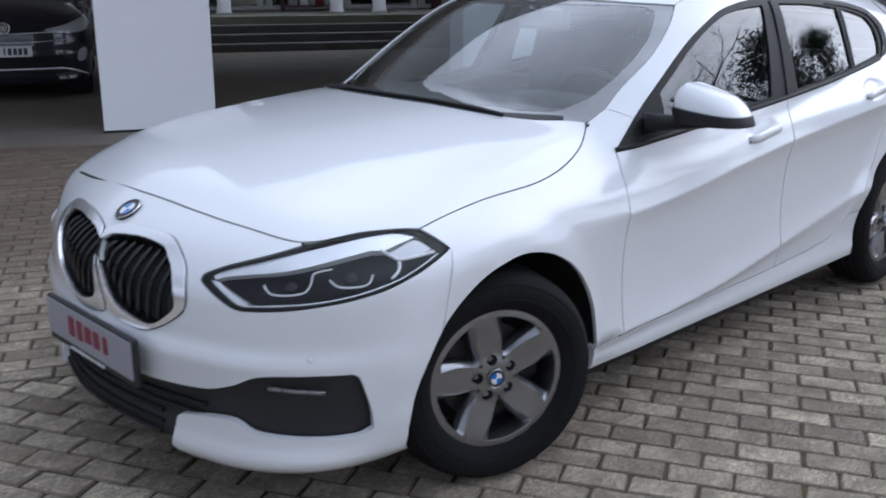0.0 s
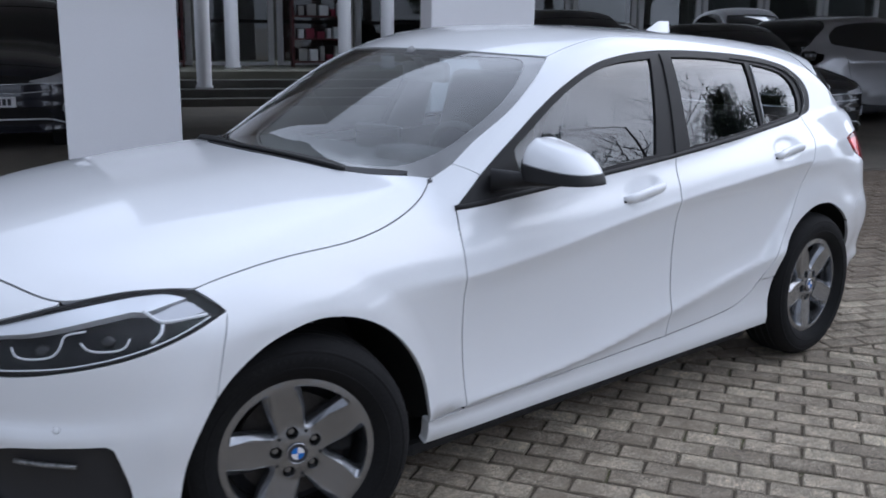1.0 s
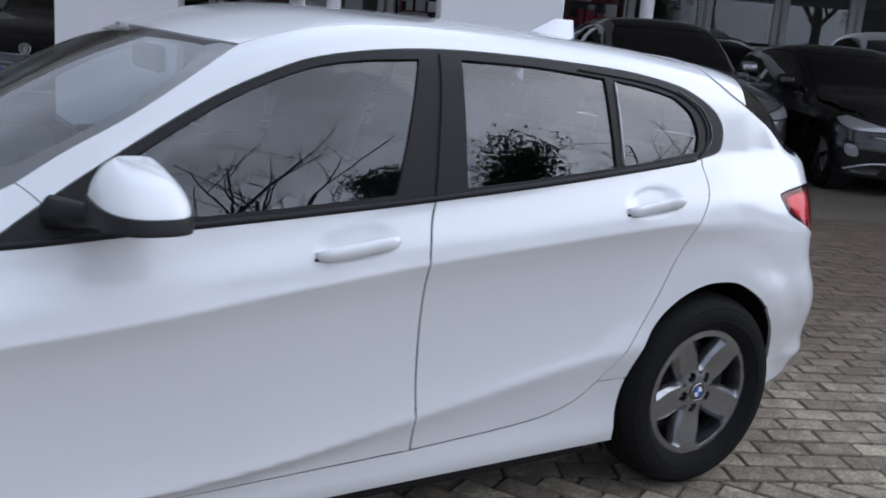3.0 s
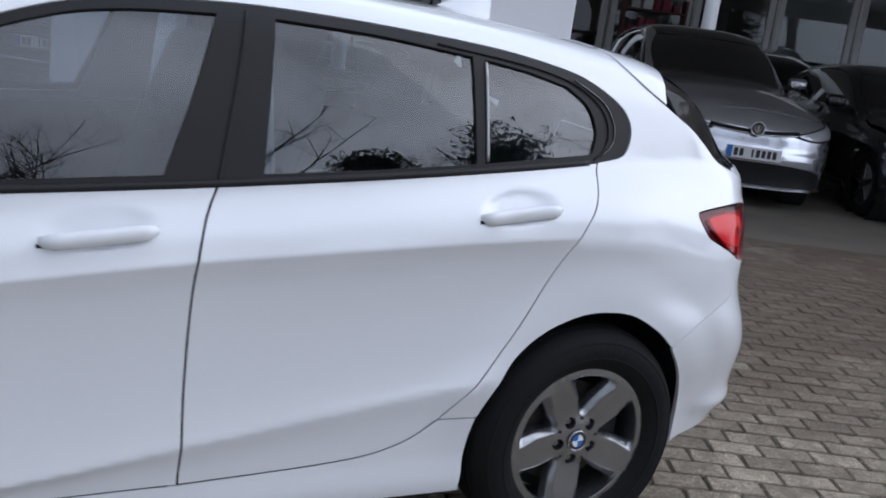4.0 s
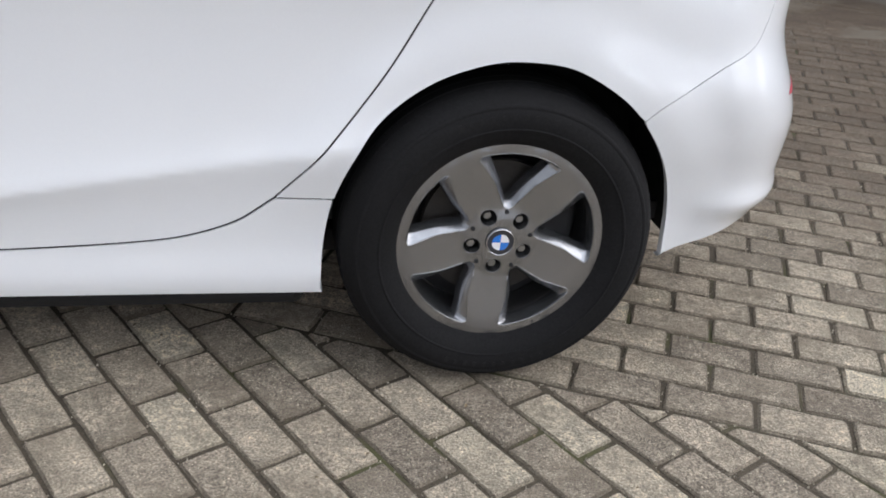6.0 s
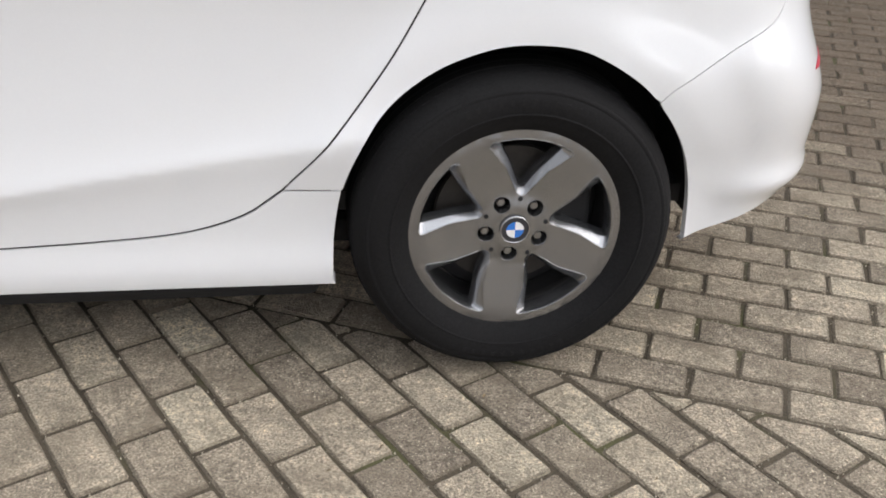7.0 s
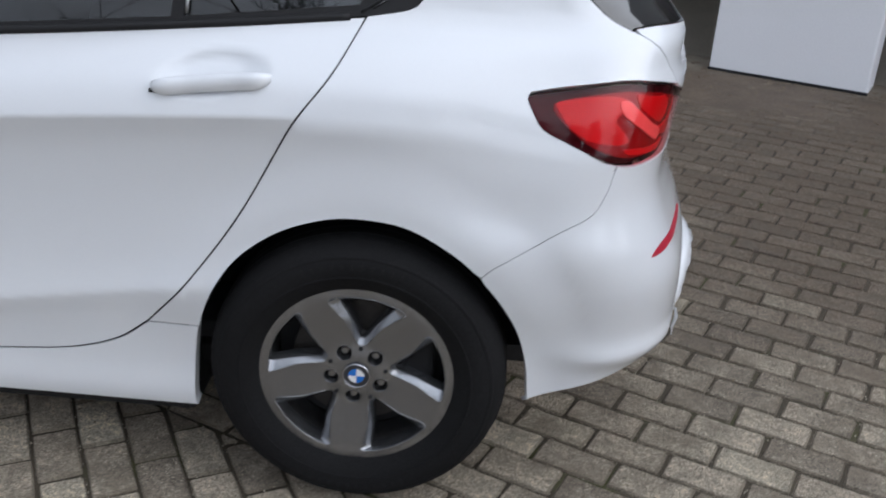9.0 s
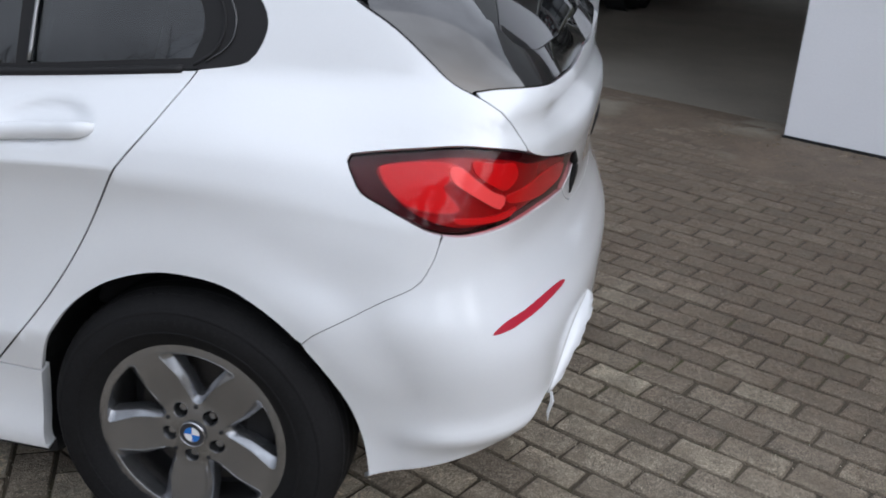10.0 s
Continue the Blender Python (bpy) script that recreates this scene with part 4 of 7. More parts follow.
def on_nose(pts, sink, s, step=0.012):
    ln = edge(chart_nose, pts, step=step)
    return (ln - body_normal(ln) * sink) * (1, s, 1)


def ribbon(name, pts, radius, sink, s, mat, parent, label=""):
    return part(name, tube([tuple(p) for p in on_nose(pts, sink, s)], radius, n=8), mat, parent, label, smooth=True)


def headlamp(s):
    side = "L" if s > 0 else "R"
    housing = panel("headlamp_housing", chart_nose, LAMP, M_LAMPHOUSE, car, gap=0.001, step=0.03, proud=-0.045, depth=0.0, sides=side, label="dark headlamp housing with light strips")
    inner = grow(tidy(flat_of(chart_nose, LAMP)), 0.006)
    o, d = chart_nose(inner[:, 0].copy(), inner[:, 1].copy())
    inner3 = meet(o, d)
    panel("headlamp_rim", chart_nose, LAMP, M_BLACKTRIM, housing, holes=[inner3], gap=0.001, step=0.03, proud=-0.002, depth=0.045, sides=side, label="black lamp rim")
    panel("headlamp_cover", chart_nose, inner3, M_LAMPCLEAR, housing, gap=0.0, step=0.03, proud=-0.003, depth=0, sides=side, label="clear lamp cover")
    top = np.vstack([edge(chart_nose, [(0.516, 0.698), (0.545, 0.713), (0.688, 0.750), (0.80, 0.772), (0.905, 0.787), (0.988, 0.791), (1.043, 0.781)]), edge(chart_nose, [(1.043, 0.781), (0.99, 0.771), (0.949, 0.762), (0.917, 0.764)]),
                     edge(chart_nose, [(0.917, 0.764), (0.83, 0.749), (0.713, 0.725), (0.621, 0.712), (0.545, 0.698), (0.525, 0.690)])])
    panel("upper_reflector", chart_nose, top, M_REFLECT, housing, gap=0.0, step=0.03, proud=-0.009, depth=0.02, sides=side, label="bright upper reflector strip")
    inn = np.vstack([edge(chart_nose, [(0.510, 0.688), (0.535, 0.686), (0.622, 0.640)]), edge(chart_nose, [(0.622, 0.640), (0.594, 0.638), (0.510, 0.688)])])
    panel("inner_reflector", chart_nose, inn, M_REFLECT, housing, gap=0.0, step=0.03, proud=-0.012, depth=0.02, sides=side)
    for loop in ([(0.655, 0.694), (0.668, 0.678), (0.690, 0.672), (0.730, 0.674), (0.758, 0.682), (0.770, 0.700), (0.776, 0.724), (0.820, 0.733)], [(0.814, 0.710), (0.830, 0.695), (0.855, 0.689), (0.895, 0.689), (0.912, 0.697), (0.919, 0.715)]):
        ribbon("running_light", loop, 0.0026, 0.016, s, M_BADGEWHITE, housing, "pale running light strip")
    for a, z in ((0.715, 0.700), (0.868, 0.722)):
        c = on_nose([(a, z), (a + 0.001, z)], 0.050, 1)[0]
        bm = bmesh.new()
        bmesh.ops.create_icosphere(bm, subdivisions=3, radius=0.020)
        part("projector_lens", bm, M_GRILLE, housing, "dark projector lens", smooth=True).location = tuple(c * (1, s, 1))
    fin = np.vstack([edge(chart_nose, [(0.965, 0.759), (1.045, 0.778), (1.09, 0.752)]), edge(chart_nose, [(1.09, 0.752), (1.03, 0.746), (0.995, 0.744), (0.965, 0.759)])])
    panel("grey_reflector", chart_nose, fin, M_GREYPAINT, housing, gap=0.0, step=0.03, proud=-0.016, depth=0.01, sides=side)
    ribbon("indicator_strip", [(0.943, 0.764), (0.965, 0.752), (0.988, 0.741), (1.03, 0.741), (1.092, 0.744)], 0.0050, 0.010, s, M_BADGEWHITE, housing, "pale indicator strip")
    ribbon("indicator_strip", [(0.988, 0.740), (0.987, 0.718), (0.966, 0.698)], 0.0045, 0.012, s, M_REFLECT, housing)
    ribbon("lower_trim_strip", [(0.605, 0.637), (0.70, 0.645), (0.80, 0.655), (0.90, 0.672), (1.0, 0.698), (1.10, 0.738)], 0.0022, 0.008, s, M_REFLECT, housing)
    return housing


headlamp(1)
headlamp(-1).location = (0.045, -0.012, -0.004)

# ---- tail: bumper, tailgate, lamps
lamp_under = edge(chart_tail, [(0.873, 0.804), (0.833, 0.797), (0.791, 0.796), (0.70, 0.795), (0.60, 0.792), (0.50, 0.786), (0.42, 0.780)])
lamp_inner = edge(chart_tail, [(0.677, 0.930), (0.617, 0.909), (0.516, 0.886), (0.40, 0.864), (0.352, 0.842), (0.365, 0.805), (0.42, 0.780)], step=0.012)
TAILLAMP = np.vstack([L_TAILTOP, L_TAILTIP[1:], lamp_under[1:], rev(lamp_inner)[1:-1]])
gate_low = edge(chart_tail, [(0.42, 0.780), (0.36, 0.745), (0.30, 0.725), (0.0, 0.71)])
arch_back = archpiece(L_ARCHR, lambda p: p[0] > 2.914 and p[2] < 0.574)
bump_low = edge(chart_tail, [(0.985, 0.258), (0.90, 0.283), (0.83, 0.303), (0.76, 0.325), (0.69, 0.354), (0.61, 0.400), (0.45, 0.43), (0.0, 0.44)])
half = np.vstack([rev(gate_low), rev(lamp_under)[1:], L_BUMPSEAM[1:], arch_back, bump_low])
panel("rear_bumper", chart_tail, np.vstack([half, flip_y(half)]), M_WHITE, car, gap=0.0006, step=0.014, depth=0.012, label="white rear bumper with a red scuff")
low_half = edge(chart_tail, [(0.0, 0.30), (0.45, 0.31), (0.60, 0.36), (0.58, 0.42), (0.45, 0.46), (0.0, 0.47)], step=0.03)
panel("rear_diffuser", chart_tail, np.vstack([low_half, flip_y(low_half)]), M_PLASTIC, car, gap=0, step=0.05, proud=-0.05, depth=0.01)
gate_side = edge(chart_slant, [(3.19, 0.256), (3.245, 0.238), (3.28, 0.215)])
gate_glassline = edge(chart_tail, [(0.0, 1.034), (0.25, 1.027), (0.455, 1.033), (0.644, 1.045), (0.729, 1.047), (0.778, 1.043)])
half = np.vstack([gate_glassline, gate_side, lamp_inner[1:], gate_low[1:]])
panel("tailgate", chart_tail, np.vstack([half, flip_y(half)]), M_WHITE, car, gap=0.0015, step=0.025, label="white tailgate")
spoiler_end = edge(chart_top, [(2.93, -0.612), (2.985, -0.45), (3.005, -0.25), (3.01, 0.0)])
spoiler_side = archpiece(L_HATCHSIDE, lambda p: p[0] < 2.925)
half = np.vstack([rev(L_ROOFEND), spoiler_side, spoiler_end])
panel("roof_spoiler", chart_top, np.vstack([half, flip_y(half)]), M_WHITE, car, gap=0.0015, step=0.03, depth=0.02, proud=0.004, label="white roof spoiler")
glass_side = archpiece(L_HATCHSIDE, lambda p: 2.935 < p[0] < 3.188)
half = np.vstack([rev(spoiler_end), glass_side[1:], rev(gate_glassline)])


def taut(p, n):
    """Gives the rear window the shading of one even, gently bowed sheet."""
    def terms(y, z):
        return np.stack([np.ones_like(z), z, z * z, y * y, y * y * z, y**4], -1)
    core = p[:, 2] > 1.06
    k = np.linalg.lstsq(terms(p[core, 1], p[core, 2]), p[core, 0], rcond=None)[0]
    y, z = p[:, 1], p[:, 2]
    m = np.stack([np.ones_like(y), -(2 * k[3] * y + 2 * k[4] * y * z + 4 * k[5] * y**3), -(k[1] + 2 * k[2] * z + k[4] * y * y)], -1)
    return p, m / np.linalg.norm(m, axis=1, keepdims=True)


hatch_loop = np.vstack([half, flip_y(half)])
hatch_mid = hatch_loop.mean(0)
hatch_clear = hatch_mid + (hatch_loop - hatch_mid) * (0.74, 0.80, 1.0)
panel("rear_window_edge", chart_top, hatch_loop, M_FRIT, car, holes=[hatch_clear], gap=0.002, step=0.04, proud=-0.003, reshape=taut, label="black printed edge of the rear window")
panel("rear_window", chart_top, hatch_clear, M_DARKGLASS, car, gap=-0.001, step=0.04, depth=0, proud=-0.0045, reshape=taut, label="dark tinted rear window")
for ln in (L_HATCHSIDE, L_BUMPSEAM):
    shade_gap(ln)


def tail_lamp(s):
    side = "L" if s > 0 else "R"
    lens = panel("tail_lamp", chart_tail, TAILLAMP, M_LAMPDARK, car, gap=0.001, step=0.02, proud=-0.022, depth=0.0, sides=side, label="red tail lamp with smoked edge")
    panel("lamp_cover", chart_tail, TAILLAMP, M_LAMPCOVER, lens, gap=0.004, step=0.02, proud=-0.001, depth=0.0, sides=side, label="clear red lamp cover")
    for nm, loop, mat, out, lab in (
            ("inner_field", [(0.978, 0.921), (0.90, 0.938), (0.82, 0.940), (0.72, 0.922), (0.64, 0.896), (0.50, 0.870), (0.40, 0.842), (0.43, 0.800), (0.60, 0.806), (0.75, 0.806), (0.85, 0.815), (0.93, 0.850), (0.97, 0.890)], M_LAMPDEEP, 0.001, "deep red lens field"),
            ("red_lens", [(0.975, 0.920), (0.958, 0.926), (0.899, 0.934), (0.850, 0.932), (0.832, 0.922), (0.846, 0.905), (0.868, 0.890), (0.852, 0.868), (0.838, 0.846), (0.868, 0.843), (0.930, 0.856), (0.957, 0.877), (0.969, 0.897)], M_LAMPRED, 0.0045, "bright red lens"),
            ("light_bar", [(0.853, 0.922), (0.833, 0.924), (0.804, 0.900), (0.765, 0.870), (0.729, 0.852), (0.742, 0.832), (0.791, 0.858), (0.847, 0.897)], M_LAMPRED2, 0.0065, "paler red light bar"),
            ("lower_light_bar", [(0.851, 0.832), (0.792, 0.824), (0.726, 0.818), (0.683, 0.819), (0.701, 0.806), (0.76, 0.808), (0.839, 0.820)], M_LAMPRED, 0.0045, ""),
            ("upper_red_lens", [(0.806, 0.932), (0.770, 0.925), (0.735, 0.918), (0.704, 0.912), (0.694, 0.882), (0.725, 0.864), (0.765, 0.882), (0.800, 0.908)], M_LAMPRED, 0.004, ""),
            ("inner_red_lens", [(0.722, 0.852), (0.640, 0.851), (0.571, 0.856), (0.470, 0.850), (0.400, 0.832), (0.420, 0.806), (0.520, 0.803), (0.610, 0.812), (0.712, 0.836)], M_LAMPRED, 0.0045, "")):
        panel(nm, chart_tail, edge(chart_tail, loop, closed=True, step=0.012), mat, lens, gap=0, step=0.02, proud=out - 0.0155, depth=0.008, sides=side, label=lab)
    inner_end = edge(chart_tail, [(0.372, 0.858), (0.345, 0.83), (0.328, 0.79), (0.312, 0.745)])
    part("lamp_end", tube([tuple(p) for p in inner_end * (1, s, 1)], [0.004 + 0.009 * math.sin(math.pi * i / (len(inner_end) - 1)) for i in range(len(inner_end))], n=8), M_BLACKTRIM, lens, "dark end piece of the lamp", smooth=True)
    return lens


tail_lamp(1)
tail_lamp(-1)

# red scuff on the bumper corner
scuff = edge(chart_tail, [(0.780, 0.603), (0.746, 0.618), (0.682, 0.621), (0.590, 0.618), (0.505, 0.611), (0.478, 0.603), (0.500, 0.600), (0.603, 0.602), (0.690, 0.604), (0.740, 0.601)], closed=True, step=0.01)
panel("red_scuff", chart_tail, scuff, M_RED, car, gap=0, step=0.01, proud=0.0012, depth=0.001, label="red scuff mark")
# torn skin that stands off the bumper, with a loose sliver below it
tear = edge(chart_tail, [(0.30, 0.515), (0.40, 0.510), (0.457, 0.497), (0.511, 0.466), (0.554, 0.425), (0.585, 0.398)], step=0.012)
flap = bmesh.new()
rings = []
for i, p in enumerate(tear):
    k = i / (len(tear) - 1)
    off = 0.005 + 0.026 * math.sin(math.pi * k ** 0.85) ** 0.8
    crinkle = 0.003 * math.sin(23 * k) + 0.002 * math.sin(51 * k)
    rows = [(-0.012, -0.004, 0.0), (off * 0.5, 0.012 + crinkle, -0.004), (off + crinkle * 0.6, 0.020, -0.010), (off - 0.002, 0.024, -0.012), (off * 0.4, 0.016, -0.006), (-0.016, 0.004, 0.0)]
    rings.append([flap.verts.new((p[0] + a, p[1] + b, p[2] + c)) for a, b, c in rows])
for a, b in zip(rings, rings[1:]):
    for j in range(6):
        flap.faces.new((a[j], a[(j + 1) % 6], b[(j + 1) % 6], b[j]))
flap.faces.new(rings[0])
flap.faces.new(rings[-1])
part("torn_flap", flap, M_WHITE, car, "torn white bumper skin", smooth=True)
sliver = tear[-1] + np.array([0.004, 0.0, 0.0])
part("loose_sliver", tube([tuple(sliver + np.array(d)) for d in ((0.0, 0.0, 0.0), (0.004, -0.004, -0.022), (-0.002, -0.006, -0.048), (0.0, -0.007, -0.068))], [0.003, 0.005, 0.004, 0.0008], n=5), M_WHITE, car)
# grey tube that paints the shadowed groove beside the torn flap
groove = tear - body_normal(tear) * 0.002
part("tear_shadow", tube([tuple(p) for p in groove + np.array([0.0, -0.008, 0.0])], 0.003, n=6), M_GREYWALL, car, "shaded groove of the tear, painted as a grey line", smooth=True)
# ---- door mirrors, handles, aerial, wipers
def mirror_shell(s, low, high, mat, name, parent, label, grow_by=0.0):
    """Rounded mirror housing between two heights."""
    bm = bmesh.new()
    nz, nt = 14, 40
    rings = []
    for i in range(nz + 1):
        z = low + (high - low) * i / nz
        h = (z - 0.955) / 0.136
        k = max(0.02, 1 - max(0, h) ** 3.2) ** 0.5
        cx, cy = 0.897 + 0.012 * h, -0.942 + 0.030 * h
        ring = []
        for j in range(nt):
            t = 2 * math.pi * j / nt
            c, sn = math.cos(t), math.sin(t)
            ex = abs(c) ** 0.75 * (1 if c > 0 else -1)
            ey = abs(sn) ** 0.70 * (1 if sn > 0 else -1)
            lx = (0.075 if c > 0 else 0.095) * k + grow_by
            ly = 0.118 * (0.35 + 0.65 * k) + grow_by
            yy = cy + ey * ly
            zt = 0.967 + (z - 0.967) * (1 - 0.46 * min(1, max(0, (-yy - 0.86) / 0.19))) if z > 0.967 else z
            ring.append(bm.verts.new((cx + ex * lx - 0.112 * ey * ly, yy * s, zt)))
        rings.append(ring)
    for a, b in zip(rings, rings[1:]):
        for j in range(nt):
            bm.faces.new((a[j], a[(j + 1) % nt], b[(j + 1) % nt], b[j]))
    bm.faces.new(rings[0])
    bm.faces.new(rings[-1])
    return part(name, bm, mat, parent, label, smooth=True)


def door_mirror(s):
    arm = [(0.755, -0.772, 0.955), (0.80, -0.82, 0.957), (0.84, -0.86, 0.958), (0.88, -0.92, 0.958)]
    base = part("door_mirror", tube([(x, y * s, z) for x, y, z in arm], [0.036, 0.028, 0.022, 0.016], n=12), M_BLACKTRIM, car, "door mirror, white cap on black foot", smooth=True)
    mirror_shell(s, 0.959, 1.006, M_BLACKTRIM, "mirror_foot", base, "black lower mirror shell", 0.003)
    mirror_shell(s, 1.006, 1.080, M_WHITE, "mirror_cap", base, "white mirror cap")


door_mirror(1)


def door_handle(xc, zc, parent, s=1):
    n = 24
    bm = bmesh.new()
    rings = []
    for i in range(n + 1):
        t = -1 + 2 * i / n
        x = xc + 0.112 * t
        z = zc - 0.007 + 0.12 * (x - xc)
        p = edge(chart_side, [(x, z), (x + 0.001, z)])[0]
        out = 0.030 * (1 - abs(t) ** 5) + 0.001
        h = 0.0175 * (1 - abs(t) ** 8 * 0.55)
        w = 0.011
        c = Vector((x, (p[1] + 0.004 - out) * s, z))
        rings.append([bm.verts.new(c + Vector((0, math.cos(a) * w, math.sin(a) * h))) for a in np.linspace(0, 2 * math.pi, 12, endpoint=False)])
    for a, b in zip(rings, rings[1:]):
        for j in range(12):
            bm.faces.new((a[j], a[(j + 1) % 12], b[(j + 1) % 12], b[j]))
    bm.faces.new(rings[0])
    bm.faces.new(rings[-1])
    handle = part("door_handle", bm, M_WHITE, parent, "white pull handle", smooth=True)
    front = edge(chart_side, [(xc - 0.106, zc - 0.028), (xc - 0.105, zc - 0.028)])[0]
    part("handle_gap", box((0.020, 0.006, 0.008), (front[0], (front[1] - 0.001) * s, front[2]), bevel=0.002), M_DARK, handle)
    return handle


door_handle(*HANDLES[0], door_front)
door_handle(*HANDLES[1], door_rear)


def aerial():
    bm = bmesh.new()
    rings = []
    for i in range(9):
        t = i / 8
        x0, x1, h, w = 2.50 + 0.105 * t, 2.70 - 0.012 * t, 0.062 * t, 0.030 * (1 - t * 0.82)
        ring = []
        for j in range(20):
            a = 2 * math.pi * j / 20
            ring.append(bm.verts.new(((x0 + x1) / 2 + math.cos(a) * (x1 - x0) / 2, math.sin(a) * w, 1.375 + h - 0.012 * math.cos(a) * (1 - t))))
        rings.append(ring)
    for a, b in zip(rings, rings[1:]):
        for j in range(20):
            bm.faces.new((a[j], a[(j + 1) % 20], b[(j + 1) % 20], b[j]))
    bm.faces.new(rings[-1])
    part("roof_aerial", bm, M_WHITE, car, "white shark-fin aerial", smooth=True)


aerial()
for pts in ([(0.470, 0.50), (0.422, 0.18), (0.414, -0.055), (0.430, -0.275), (0.458, -0.431)], [(0.53, 0.60), (0.49, 0.46), (0.45, 0.25)]):
    ln = edge(chart_top, pts)
    part("wiper_blade", tube([tuple(p) for p in ln + body_normal(ln) * 0.008], 0.007, n=6), M_BLACKTRIM, car, smooth=True)
cowl_half = edge(chart_top, [(0.392, 0.0), (0.408, -0.22), (0.443, -0.38), (0.503, -0.48), (0.585, -0.57), (0.60, -0.565), (0.53, -0.455), (0.475, -0.36), (0.445, -0.2), (0.435, 0.0)])
panel("scuttle", chart_top, np.vstack([cowl_half, flip_y(cowl_half)[1:-1]]), M_PLASTIC, car, gap=0.0, step=0.04, proud=0.001, depth=0.004, label="black plastic scuttle panel")
ln = edge(chart_side, [(0.617, 0.884), (1.0, 0.913), (1.5, 0.947), (2.0, 0.986), (2.4, 1.021), (2.63, 1.044)])
part("window_seal", tube([tuple(p) for p in ln - body_normal(ln) * 0.002], 0.009, n=8), M_BLACKTRIM, car, smooth=True)
for nm, pts, rad, mat in (("pillar_gap", [(1.668, 0.956), (1.690, 1.06), (1.715, 1.18), (1.738, 1.312)], 0.0035, M_DARK), ("frame_seam", [(2.650, 1.052), (2.692, 1.085), (2.702, 1.140), (2.672, 1.190), (2.59, 1.236), (2.45, 1.266), (2.2, 1.292)], 0.0028, M_DARK), ("frame_bead", [(2.672, 1.060), (2.714, 1.092), (2.722, 1.142), (2.690, 1.194), (2.60, 1.243)], 0.0022, M_FRIT), ("window_strip", [(2.3225, 1.034), (2.326, 1.15), (2.330, 1.262)], 0.004, M_STEEL)):
    ln = edge(chart_side, pts)
    part(nm, tube([tuple(p) for p in ln], rad, n=6), mat, car, smooth=True)
# parking sensors on the bumper corners
SENSOR = (0.769, 0.513)
for s in (1, -1):
    ln = edge(chart_nose, [SENSOR, (SENSOR[0] + 0.002, SENSOR[1])])[:1]
    bm = lathe([(0.0, -0.0005), (0.0065, -0.0005), (0.0072, -0.0003), (0.0076, 0.001)], 24)
    ob = part("parking_sensor", bm, M_WHITE, car, smooth=True)
    nrm = Vector(body_normal(ln)[0] * (1, s, 1))
    ob.matrix_basis = Matrix.Translation(Vector(ln[0] * (1, s, 1))) @ nrm.to_track_quat("-Y", "Z").to_matrix().to_4x4()
    part("sensor_gap", lathe([(0.0077, -0.0003), (0.0084, -0.0003)], 24), M_DARK, ob)


